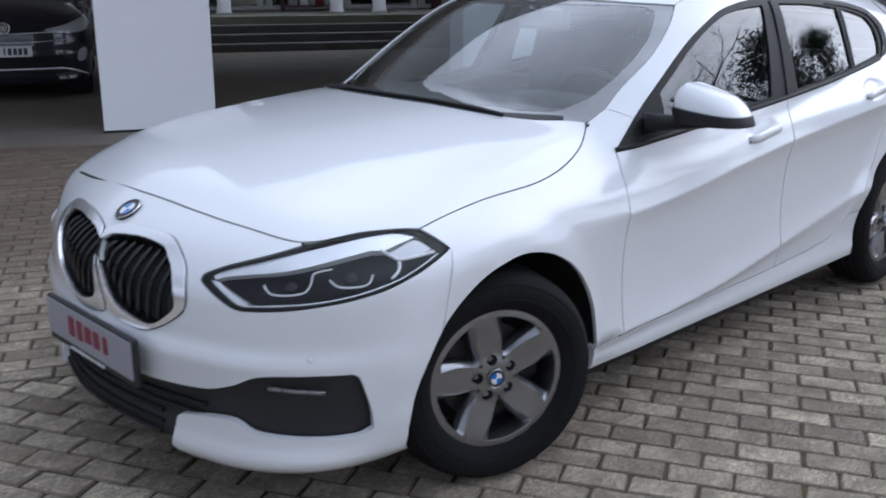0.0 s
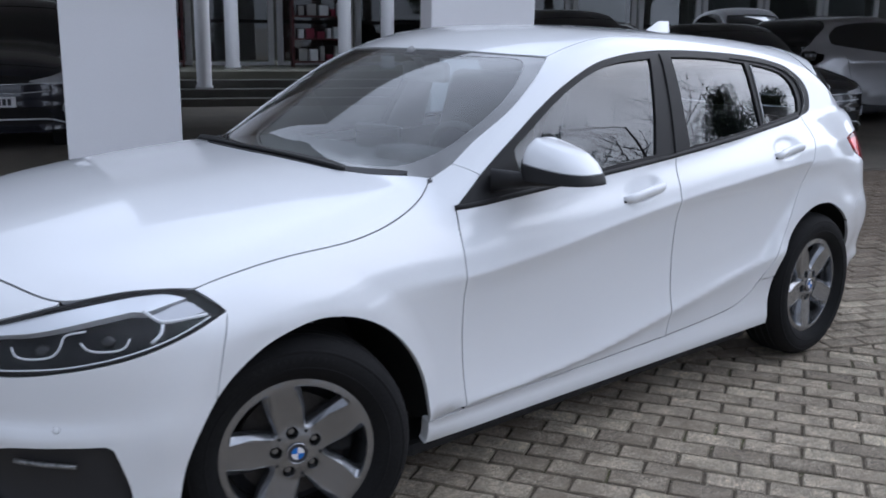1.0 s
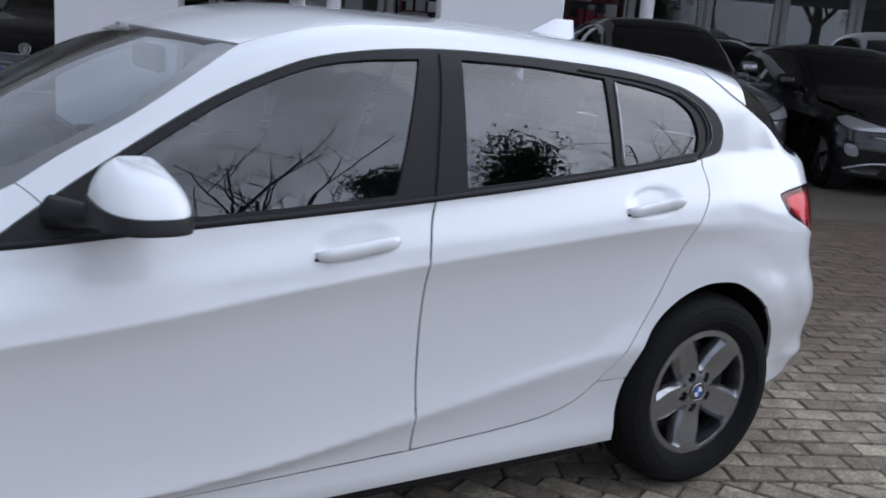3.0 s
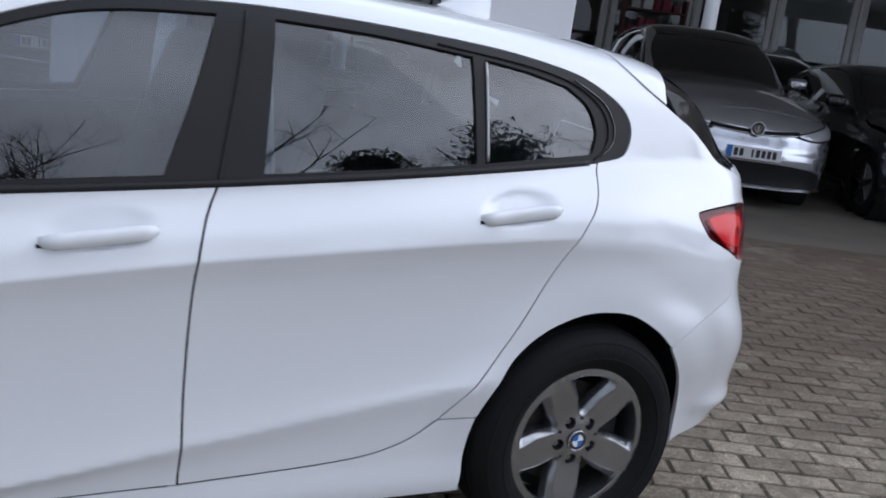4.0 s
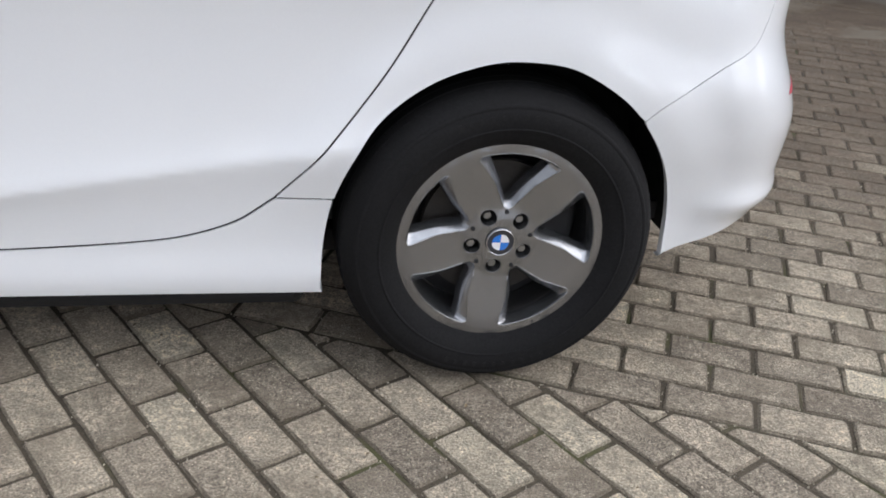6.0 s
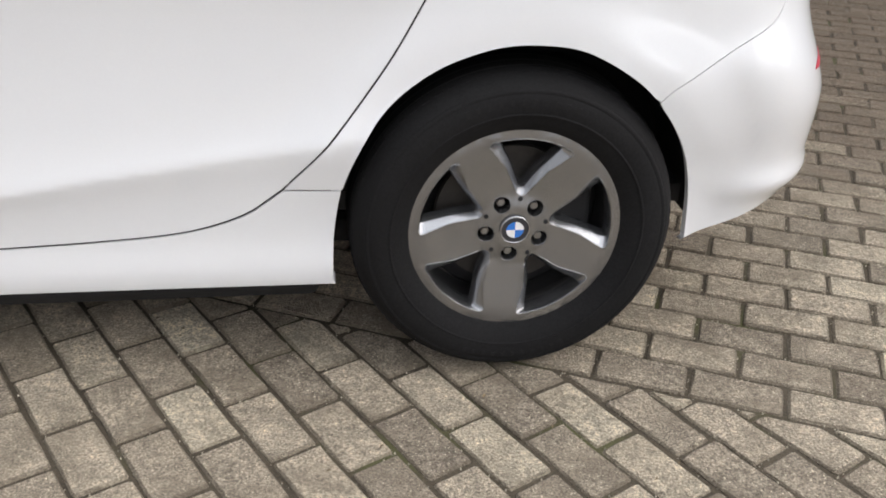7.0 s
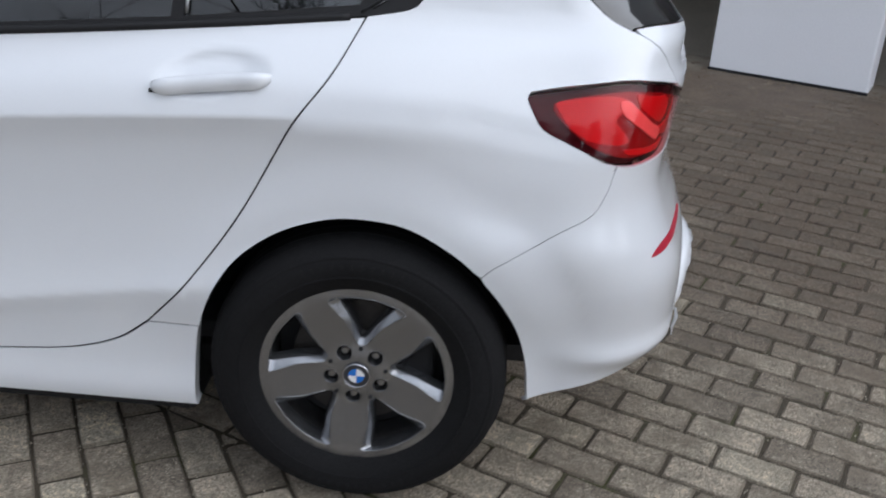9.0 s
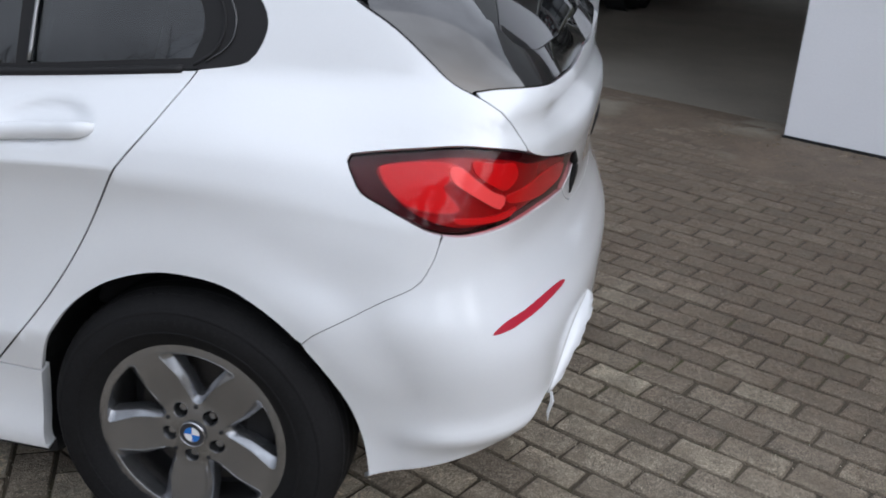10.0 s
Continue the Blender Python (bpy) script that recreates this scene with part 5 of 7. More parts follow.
# ---- wheels
def wheel_mesh_parts(turned):
    """Wheel round the y axis, outer face towards -y, hub cap at y = 0."""
    w = new("wheel")
    w.parent = car
    prof = [(0.205, -0.004), (0.222, -0.020), (0.245, -0.029), (0.270, -0.030), (0.292, -0.020), (0.306, -0.002), (0.3135, 0.016), (0.316, 0.040)]
    tyre = lathe(prof + [(r, 0.155 - y) for r, y in prof[::-1]], 96)
    t = part("tyre", tyre, M_RUBBER, w, "black rubber tyre", smooth=True)
    # raised bead and scuff rings on the sidewall
    part("sidewall_ring", lathe([(0.240, -0.0285), (0.2415, -0.0305), (0.244, -0.0305), (0.2455, -0.0295)], 96), M_RUBBER, t, smooth=True)
    part("sidewall_ring", lathe([(0.281, -0.0252), (0.285, -0.0259), (0.289, -0.0232), (0.2905, -0.0200)], 96), M_RUBBER, t, smooth=True)
    # grooves round the tread
    for y in (0.030, 0.062, 0.094, 0.126):
        part("tread_groove", lathe([(0.3166, y - 0.004), (0.3168, y), (0.3166, y + 0.004)], 72), M_DARK, t, smooth=True)
    # shoulder blocks of the tread
    blocks = bmesh.new()
    for k in range(72):
        b = box((0.0175, 0.030, 0.007), (0, 0.022, 0.3105), bevel=0.0015, segments=1, turn=Matrix.Rotation(radians(12), 4, "X"))
        bmesh.ops.transform(b, matrix=Matrix.Rotation(2 * math.pi * k / 72, 4, "Y"), verts=b.verts)
        me = bpy.data.meshes.new("scratch")
        b.to_mesh(me)
        b.free()
        blocks.from_mesh(me)
        bpy.data.meshes.remove(me)
    part("tread_shoulder", blocks, M_RUBBER, t)
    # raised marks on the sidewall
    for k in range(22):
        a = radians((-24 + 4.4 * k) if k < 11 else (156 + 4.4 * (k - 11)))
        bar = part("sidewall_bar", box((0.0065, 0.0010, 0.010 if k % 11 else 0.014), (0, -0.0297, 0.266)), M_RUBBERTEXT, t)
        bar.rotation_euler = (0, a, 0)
    # face with five openings
    ang = np.linspace(0, 2 * math.pi, 120, endpoint=False)
    outer = np.stack([np.sin(ang), np.cos(ang)], -1) * 0.2085

    def polar(r, a):
        return np.array([r * math.sin(radians(a)), r * math.cos(radians(a))])
    holes, slims, lugs = [], [], []
    for k in range(5):
        c = turned + 72 * k
        arcs = np.linspace(23.0, -24.0, 9)
        wide = [polar(0.073, c - 7), polar(0.069, c), polar(0.073, c + 7), polar(0.130, c + 17.5), polar(0.172, c + 24.0), polar(0.1815, c + 25.0), *[polar(0.1872, c + a) for a in arcs], polar(0.1815, c - 26.0), polar(0.172, c - 25.0), polar(0.130, c - 18.0)]
        slim = [polar(0.084, c - 4), polar(0.083, c), polar(0.084, c + 4), polar(0.130, c + 12.0), polar(0.172, c + 17.5), polar(0.1815, c + 18.3), *[polar(0.1865, c + a * 0.76) for a in arcs], polar(0.1815, c - 19.3), polar(0.172, c - 18.5), polar(0.130, c - 12.5)]
        holes.append(np.vstack([smooth_line([a, b], step=0.010)[:-1] for a, b in zip(wide, wide[1:] + wide[:1])]))
        n_of = [len(smooth_line([a, b], step=0.010)) - 1 for a, b in zip(wide, wide[1:] + wide[:1])]
        slims.append(np.vstack([a + (b - a) * np.linspace(0, 1, n, endpoint=False)[:, None] for a, b, n in zip(slim, slim[1:] + slim[:1], n_of)]))
        l = c + 36
        lugs.append(smooth_line([polar(0.056, l) + polar(0.0165, a) for a in range(0, 360, 45)], closed=True, step=0.006))

    def dish(q):
        r = np.hypot(q[:, 0], q[:, 1])
        return np.interp(r, [0, 0.045, 0.075, 0.12, 0.17, 0.195, 0.2085], [0.004, 0.004, 0.010, 0.004, -0.004, -0.0065, -0.004])
    v2, tris = fill(outer, holes + lugs, 0.012)
    v3 = np.stack([v2[:, 0], dish(v2), v2[:, 1]], -1)
    e = 0.004
    gx = (dish(v2 + [e, 0]) - dish(v2 - [e, 0])) / (2 * e)
    gz = (dish(v2 + [0, e]) - dish(v2 - [0, e])) / (2 * e)
    nn = np.stack([gx, -np.ones(len(v2)), gz], -1)
    nn /= np.linalg.norm(nn, axis=1, keepdims=True)
    rim = sheet("alloy_rim", v3, nn, tris, M_ALLOY, w, 0.030, "dark grey five-spoke alloy rim")
    # bright bevelled edges of the openings
    for h, inn in zip(holes, slims):
        bm = bmesh.new()
        rows = []
        for q, p in zip(np.vstack([h, h[:1]]), np.vstack([inn, inn[:1]])):
            d = (p - q) / max(np.linalg.norm(p - q), 1e-6)
            y = dish(np.array([q]))[0]
            rows.append([bm.verts.new((q[0] - d[0] * 0.0012, y - 0.0005, q[1] - d[1] * 0.0012)), bm.verts.new((q[0] + d[0] * 0.001, y + 0.0012, q[1] + d[1] * 0.001)),
                         bm.verts.new((p[0] - d[0] * 0.002, y + 0.011, p[1] - d[1] * 0.002)), bm.verts.new((p[0], y + 0.014, p[1])), bm.verts.new((p[0] + d[0] * 0.003, y + 0.040, p[1] + d[1] * 0.003))])
        for a, b in zip(rows, rows[1:]):
            for i in range(4):
                bm.faces.new((a[i], b[i], b[i + 1], a[i + 1]))
        part("opening_bevel", bm, M_ALLOY, rim, smooth=True)
        lip = np.array([q for q in grow(h, -0.0012) if math.hypot(*q) > 0.076])
        at = int(np.argmax([math.hypot(*(lip[i] - lip[i - 1])) for i in range(len(lip))]))
        lip = np.vstack([lip[at:], lip[:at]])
        part("edge_line", tube([(q[0], y - 0.0002, q[1]) for q, y in zip(lip, dish(lip))], 0.0011, n=5), M_ALLOYEDGE, rim, smooth=True)
    for k in range(5):
        l = radians(turned + 72 * k + 36)
        nut = lathe([(0.0, 0.012), (0.0075, 0.012), (0.0085, 0.016), (0.0085, 0.03)], 6)
        ob = part("wheel_bolt", nut, M_STEEL, rim)
        ob.location = (0.056 * math.sin(l), 0.006, 0.056 * math.cos(l))
        l2 = radians(turned + 72 * k)
        dot = part("rivet", lathe([(0.0, 0.0), (0.0042, 0.0), (0.005, 0.003)], 12), M_DARK, rim)
        dot.location = (0.062 * math.sin(l2), 0.0055, 0.062 * math.cos(l2))
    part("rim_lip", lathe([(0.2065, -0.0040), (0.2095, -0.0062), (0.2135, -0.0072), (0.2155, -0.0050), (0.2160, 0.004), (0.2085, 0.012)], 96), M_ALLOY, rim, smooth=True)
    part("rim_barrel", lathe([(0.203, 0.004), (0.196, 0.02), (0.186, 0.05), (0.182, 0.15), (0.18, 0.16)], 72), M_ALLOYEDGE, rim, smooth=True)
    part("brake_disc", lathe([(0.02, 0.060), (0.075, 0.060), (0.080, 0.066), (0.146, 0.066), (0.148, 0.078), (0.02, 0.09)], 64), M_RUST, w, "dull steel brake disc")
    part("brake_caliper", box((0.07, 0.05, 0.13), (0.125, 0.07, 0.03), bevel=0.012), M_DARK, w)
    roundel((0, 0.0035, 0), (0, -1, 0), 0.0285, rim, name="hub_cap")
    # added black disc that paints the inside of the wheel dark
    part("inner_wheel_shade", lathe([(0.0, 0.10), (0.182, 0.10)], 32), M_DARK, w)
    return w


wheel_rear = wheel_mesh_parts(7.0)
wheel_rear.location = (2.67, -0.84, 0.316)
wheel_front = wheel_mesh_parts(24.0)
wheel_front.matrix_basis = Matrix.Translation((0.035, -0.76, 0.316)) @ Matrix.Rotation(radians(-20), 4, "Z") @ Matrix.Translation((0, -0.083, 0))
for src, m in ((wheel_rear, Matrix.Translation((2.67, 0.84, 0.316)) @ Matrix.Rotation(math.pi, 4, "Z")), (wheel_front, Matrix.Translation((0.035, 0.76, 0.316)) @ Matrix.Rotation(radians(160), 4, "Z") @ Matrix.Translation((0, -0.083, 0)))):
    copy_thing(src, m)


def wheel_well(xc, r, s):
    bm = bmesh.new()
    rows = []
    for i in range(37):
        t = radians(-4 + 200 * i / 36)
        z = 0.305 + r * math.sin(t)
        x = xc + r * math.cos(t)
        skin = edge(chart_side, [(x, max(z, 0.215)), (x + 0.001, max(z, 0.215))])[0][1] + 0.016
        rows.append([bm.verts.new((x, y * s, z)) for y in (skin, skin + 0.03, skin + 0.08, -0.50)])
    c = bm.verts.new((xc, -0.50 * s, 0.305))
    for a, b in zip(rows, rows[1:]):
        bm.faces.new((a[0], b[0], b[1], a[1]))
        bm.faces.new((a[1], b[1], b[2], a[2]))
        bm.faces.new((a[2], b[2], b[3], a[3]))
        bm.faces.new((a[3], b[3], c))
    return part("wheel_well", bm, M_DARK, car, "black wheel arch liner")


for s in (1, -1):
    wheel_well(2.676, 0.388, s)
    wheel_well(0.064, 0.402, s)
part("underbody", box((3.2, 1.36, 0.06), (1.25, 0, 0.24), bevel=0.02), M_DARK, car, "dark underbody")
# added low black slab, deepens the shade under the sills
part("floor_shade_pan", box((1.86, 1.53, 0.05), (1.37, 0, 0.161), bevel=0.022), M_DARK, car)
part("engine_bay_floor", box((0.95, 0.98, 0.5), (0.02, 0, 0.50), bevel=0.03), M_DARK, car)

# ---- cabin
for s in "LR":
    panel("door_lining", chart_side, np.vstack([edge(chart_side, [(0.60, 0.30), (0.62, 0.87)]), edge(chart_side, [(0.62, 0.87), (1.6, 0.94), (2.66, 1.03)]), edge(chart_side, [(2.66, 1.03), (2.60, 0.76), (2.40, 0.70), (2.26, 0.52), (2.20, 0.30)]), edge(chart_side, [(2.20, 0.30), (0.60, 0.30)])]),
          M_CABIN, car, gap=0, step=0.08, proud=-0.065, depth=0.0, sides=s)
    panel("pillar_lining", chart_side, np.vstack([edge(chart_side, [(1.56, 0.93), (1.80, 0.95)]), edge(chart_side, [(1.80, 0.95), (1.80, 1.30)]), edge(chart_side, [(1.80, 1.30), (1.68, 1.30)]), edge(chart_side, [(1.68, 1.30), (1.56, 0.93)])]),
          M_HEADLINER, car, gap=0, step=0.06, proud=-0.035, depth=0.0, sides=s)
half = edge(chart_top, [(1.18, 0.0), (1.22, -0.30), (1.28, -0.50), (1.6, -0.53), (2.2, -0.51), (2.72, -0.47), (2.78, 0.0)], step=0.05)
panel("headliner", chart_top, np.vstack([half, flip_y(half)[1:-1]]), M_HEADLINER, car, gap=0, step=0.08, proud=-0.035, depth=0.0, label="light grey headliner")
part("cabin_floor", box((2.6, 1.4, 0.04), (1.75, 0, 0.32)), M_CABIN, car)
part("bulkhead", box((0.06, 1.40, 0.55), (0.52, 0, 0.62), bevel=0.01), M_CABIN, car)
dash = part("dashboard", box((0.42, 1.36, 0.16), (0.80, 0, 0.88), bevel=0.05, segments=4), M_CABIN, car, "dark dashboard", smooth=True)
part("instrument_hood", box((0.16, 0.40, 0.06), (0.86, -0.36, 0.97), bevel=0.025, segments=3), M_CABIN, dash, smooth=True)
part("centre_screen", box((0.02, 0.26, 0.11), (0.93, 0.0, 0.995), bevel=0.008), M_DARKGLASS, dash)


def steering_wheel():
    ring = bmesh.new()
    rows = []
    for i in range(40):
        t = 2 * math.pi * i / 40
        c = Vector((0, 0.185 * math.cos(t), 0.185 * math.sin(t)))
        rows.append([ring.verts.new(c + Vector((0.016 * math.sin(a), 0.016 * math.cos(a) * math.cos(t), 0.016 * math.cos(a) * math.sin(t)))) for a in np.linspace(0, 2 * math.pi, 8, endpoint=False)])
    for i in range(40):
        a, b = rows[i], rows[(i + 1) % 40]
        for j in range(8):
            ring.faces.new((a[j], a[(j + 1) % 8], b[(j + 1) % 8], b[j]))
    w = part("steering_wheel", ring, M_CABIN, car, "black steering wheel", smooth=True)
    w.matrix_basis = Matrix.Translation((1.06, -0.36, 0.90)) @ Matrix.Rotation(radians(-22), 4, "Y")
    part("steering_hub", box((0.05, 0.17, 0.13), bevel=0.03, segments=3), M_CABIN, w, smooth=True)
    for a in (0, 180, 270):
        part("steering_spoke", box((0.022, 0.14, 0.04), (0, 0.11, 0), bevel=0.008, turn=None), M_CABIN, w).rotation_euler = (radians(a), 0, 0)


steering_wheel()


def seat(x, y, wide=0.50, front=True):
    cushion = part("seat", box((0.52, wide, 0.18), (x, y, 0.52), bevel=0.06, segments=4), M_SEAT, car, "dark cloth seat", smooth=True)
    t = Matrix.Translation((x + 0.30, y, 0.62)) @ Matrix.Rotation(radians(18), 4, "Y")
    back = part("backrest", box((0.15, wide, 0.66 if front else 0.50), (0, 0, 0.28 if front else 0.22), bevel=0.055, segments=4), M_SEAT, cushion, smooth=True)
    back.matrix_basis = t
    n = 1 if front else 3
    for k in range(n):
        oy = 0 if front else (k - 1) * 0.42
        part("headrest", box((0.10, 0.25, 0.17), (0.01, oy, 0.70 if front else 0.53), bevel=0.045, segments=4), M_SEAT, back, smooth=True)
        part("headrest_post", join(tube([(0, oy - 0.07, 0.40), (0, oy - 0.07, 0.50)], 0.007), tube([(0, oy + 0.07, 0.40), (0, oy + 0.07, 0.50)], 0.007)), M_STEEL, back)


seat(1.42, -0.37)
seat(1.42, 0.37)
seat(2.15, 0.0, 1.20, front=False)
imirror = part("interior_mirror", box((0.035, 0.25, 0.075), (1.16, 0.0, 1.235), bevel=0.015, segments=3), M_HEADLINER, car, "grey interior mirror on a short stalk", smooth=True)
part("mirror_stalk", tube([(1.15, 0.0, 1.25), (1.10, 0.0, 1.30), (1.08, 0.0, 1.315)], [0.014, 0.014, 0.020], n=10), M_HEADLINER, imirror, smooth=True)
part("parcel_shelf", box((0.55, 1.15, 0.03), (2.86, 0, 0.98), bevel=0.01), M_CABIN, car)


# ---------------------------------------------------------------- the yard
# The building and its paving run at an angle to the car: ALONG its front, INTO its depth, from the corner of one pillar.
ANGLE = -25.5
ALONG = Vector((math.cos(radians(ANGLE)), math.sin(radians(ANGLE)), 0))
INTO = Vector((-ALONG.y, ALONG.x, 0))
CORNER = Vector((4.27, 3.54, 0))


def spot(a, b, z=0.0):
    """A place by metres along and into the building."""
    return CORNER + ALONG * a + INTO * b + Vector((0, 0, z))


def placed(ob, a, b, z=0.0, turn=0.0):
    ob.matrix_basis = Matrix.Translation(spot(a, b, z)) @ Matrix.Rotation(radians(ANGLE + turn), 4, "Z")
    return ob


def structure(name, bm, mat, label, category, a=0, b=0, z=0.0):
    ob = part(name, bm, mat)
    tagged(ob, label, category, kind="structure")
    return placed(ob, a, b, z)


bm = bmesh.new()
bmesh.ops.create_grid(bm, x_segments=8, y_segments=8, size=200)
g = part("ground", bm, M_TARMAC)
g.location = (0, 0, -0.03)
tagged(g, "worn grey-brown asphalt yard", "ground", kind="structure")
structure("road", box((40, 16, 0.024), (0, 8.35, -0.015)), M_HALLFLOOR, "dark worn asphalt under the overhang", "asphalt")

structure("column", box((0.94, 0.36, 2.87), (0.47, 0.18, 1.41), bevel=0.012), M_RENDER, "wide white rendered pillar with a chipped foot", "column", 0.0, 0.0)
structure("column", box((0.98, 0.36, 2.87), (0.49, 0.18, 1.41), bevel=0.012), M_RENDER, "wide white rendered pillar with a chipped foot", "column", -3.04, 0.94)
structure("column", box((0.94, 0.36, 2.87), (0.47, 0.18, 1.41), bevel=0.012), M_RENDER, "wide white rendered pillar", "column", 8.6, 0.0)
for a, b, w in ((-3.04, 0.94, 0.98), (0.0, 0.0, 0.94)):
    structure("trim", box((w + 0.01, 0.012, 0.02), (w / 2, -0.004, 0.008), bevel=0.003), M_DARK, "dark strip at the foot of the pillar", "joint", a, b)

# overhanging upper floors
# the soffit is out of view; its white is chosen to brighten the hall
structure("ceiling", box((34, 8.7, 0.10), (0, 4.5, 2.90)), M_RENDER, "unseen soffit of the overhang, white to brighten the hall below", "ceiling")
structure("roof", box((34, 8.9, 0.34), (0, 4.5, 3.12), bevel=0.01), M_GREYWALL, "grey flat roof of the open parking hall", "roof")
structure("wall_back", box((34, 0.3, 6.0), (0, 15.2, 3.0)), M_STONE, "grey rear wall of the showroom", "wall")
structure("upper_storey", box((15.0, 8.4, 1.96), (4.45, 4.6, 4.27), bevel=0.01), M_GREYWALL, "grey rendered upper storey over part of the hall", "wall")
structure("wall_side", box((0.3, 8.0, 3.0), (-16.5, 4.5, 1.45)), M_STONE, "grey end wall under the overhang", "wall")
structure("wall_side", box((0.3, 8.0, 3.0), (16.5, 4.5, 1.45)), M_STONE, "grey end wall under the overhang", "wall")

for a in (-16.5, 16.5):
    structure("wall_end", box((0.3, 7.0, 6.0), (a, 11.9, 3.0)), M_STONE, "dark end wall beside the shop front", "wall")

# steps and the raised shop front
for k in range(3):
    structure("step", box((24, 0.6, 0.14), (5.0, 0.3, 0.07), bevel=0.01), M_STONE, "dark weathered stone step", "step", 0, 9.0 + 0.32 * k, 0.14 * k - 0.01)
structure("terrace", box((24, 5.2, 0.14), (5.0, 2.6, 0.07), bevel=0.01), M_TERRACE, "pale mossy terrace slab", "terrace", 0, 9.96, 0.41)


def post(a, b, z0, r=0.13):
    bm = lathe([(0.0, z0), (r * 1.15, z0), (r * 1.15, z0 + 0.05), (r, z0 + 0.07), (r, 3.0), (0, 3.0)], 24)
    bmesh.ops.transform(bm, matrix=Matrix.Rotation(radians(90), 4, "X"), verts=bm.verts)
    ob = part("post", bm, M_RENDER, smooth=True)
    tagged(ob, "round pale grey steel post of the terrace", "post", "terrace posts", "structure")
    return placed(ob, a, b)


for a, b, z0 in ((-1.45, 9.5, 0.27), (-0.85, 10.9, 0.55), (1.30, 10.9, 0.55), (2.15, 10.9, 0.55), (-4.2, 10.9, 0.55), (5.0, 10.9, 0.55)):
    post(a, b, z0)


def shop_window(a, w, fill_mat, label):
    win = thing("window", label, "window", "shop windows", "structure")
    placed(win, a, 12.6, 0.55)
    for x, y, ww, hh in ((0, 0, 0.12, 2.6), (w - 0.12, 0, 0.12, 2.6)):
        part("frame", box((ww, 0.10, hh), (x + ww / 2, 0, hh / 2), bevel=0.006), M_RENDER, win)
    for z in (0.0, 0.85, 2.53):
        part("frame", box((w - 0.24, 0.08, 0.07), (w / 2, 0, z + 0.035)), M_BLACKTRIM if z else M_RENDER, win)
    part("pane", box((w - 0.24, 0.012, 0.78), (w / 2, 0, 0.46)), M_SHOPGLASS, win)
    part("pane", box((w - 0.24, 0.012, 1.61), (w / 2, 0, 1.725)), M_SHOPGLASS, win)
    # flat coloured sheet for what shows behind; white ones paint the bright outdoors
    part("window_backing", box((w - 0.2, 0.02, 2.4), (w / 2, 0.35, 1.3)), fill_mat, win)


for k, m in enumerate((M_GREYWALL, M_CABIN, M_MAROON, M_GREYWALL, M_MAROON, M_CABIN, M_GREYWALL, M_CABIN, M_PAPER, M_GREYWALL, M_PAPER, M_GREYWALL, M_PAPER)):
    shop_window(-6.4 + 1.65 * k, 1.58, m, "tall shop window in a pale frame")


structure("wall_front", box((22.0, 0.25, 2.2), (4.2, 0.12, 4.25)), M_GREYWALL, "pale wall above the shop windows", "wall", 0, 12.55)
structure("roof_terrace", box((22.0, 1.9, 0.16), (4.2, -0.75, 3.08)), M_GREYWALL, "thin canopy over the terrace", "roof", 0, 12.5)


def display_shelf(a, b):
    s = thing("display_shelf", "dark red display shelf with pale boxes", "shelf", "shop shelves")
    placed(s, a, b, 0.55)
    for x in (0.0, 1.16):
        part("upright", box((0.04, 0.35, 1.7), (x + 0.02, 0, 0.85)), M_MAROON, s)
    for z in (0.1, 0.55, 1.0, 1.45):
        part("shelf_board", box((1.12, 0.34, 0.03), (0.60, 0, z)), M_MAROON, s)
    return s


def carton(a, b, z, w, h, mat):
    bx = part("carton", box((w, 0.2, h), (0, 0, h / 2), bevel=0.004), mat)
    tagged(bx, "small pale carton on a display shelf", "box", "cartons on the shelves")
    placed(bx, a, b, z)


rnd = random.Random(4)
for a in (-2.9, 0.4, 3.6):
    display_shelf(a, 11.9)
    for z in (0.115, 0.565, 1.015, 1.465):
        x = a + 0.12
        while x < a + 1.05:
            w = rnd.uniform(0.08, 0.22)
            carton(x + w / 2, 11.9, 0.55 + z, w * 0.85, rnd.uniform(0.12, 0.3), rnd.choice((M_PAPER, M_GREYWALL, M_PLATERED)))
            x += w + 0.03


# ---------------------------------------------------------------- other parked cars
WING_LOOP = np.vstack([L_BONNETSIDE, wing_a, wing_b, L_TRIMFOOT[1:], L_FRONTSEAM, rev(sill_top_f), rev(archpiece(L_ARCHF, lambda p: p[0] > -0.235 and p[2] > 0.285)), rev(L_WINGNOSE), edge(chart_slant, [(-0.187, -0.078), (-0.239, 0.003)])])
DOORS_LOOP = np.vstack([L_FRONTSEAM, L_DOORLOWF, rev(L_DOORLOWR), rev(L_REARSEAM), rev(L_BELTR), rev(L_BELTF)])
SILL_LOOP = np.vstack([sill_top_f, L_DOORLOWF, rev(L_DOORLOWR), sill_end, rev(archpiece(L_ARCHR, lambda p: p[0] < 2.345 and p[2] < 0.405)), rev(sill_low), rev(archpiece(L_ARCHF, lambda p: p[0] > 0.4 and p[2] < 0.28))])
QUARTER_LOOP = np.vstack([rev(wing_b), L_SCREENSIDE, L_DITCH, L_HATCHSIDE, L_TAILTOP[1:], L_TAILTIP[1:], L_BUMPSEAM, rev(archpiece(L_ARCHR, lambda p: p[0] < 2.912 and p[2] > 0.412)), rev(sill_end), rev(L_REARSEAM), L_WINTOP_REAR])
half = np.vstack([rev(L_NOSELINE), L_BONNETSIDE, L_SCREENLOW])
BONNET_LOOP = np.vstack([half, flip_y(half)])
half = np.vstack([rev(L_HEADER), L_DITCH, L_ROOFEND])
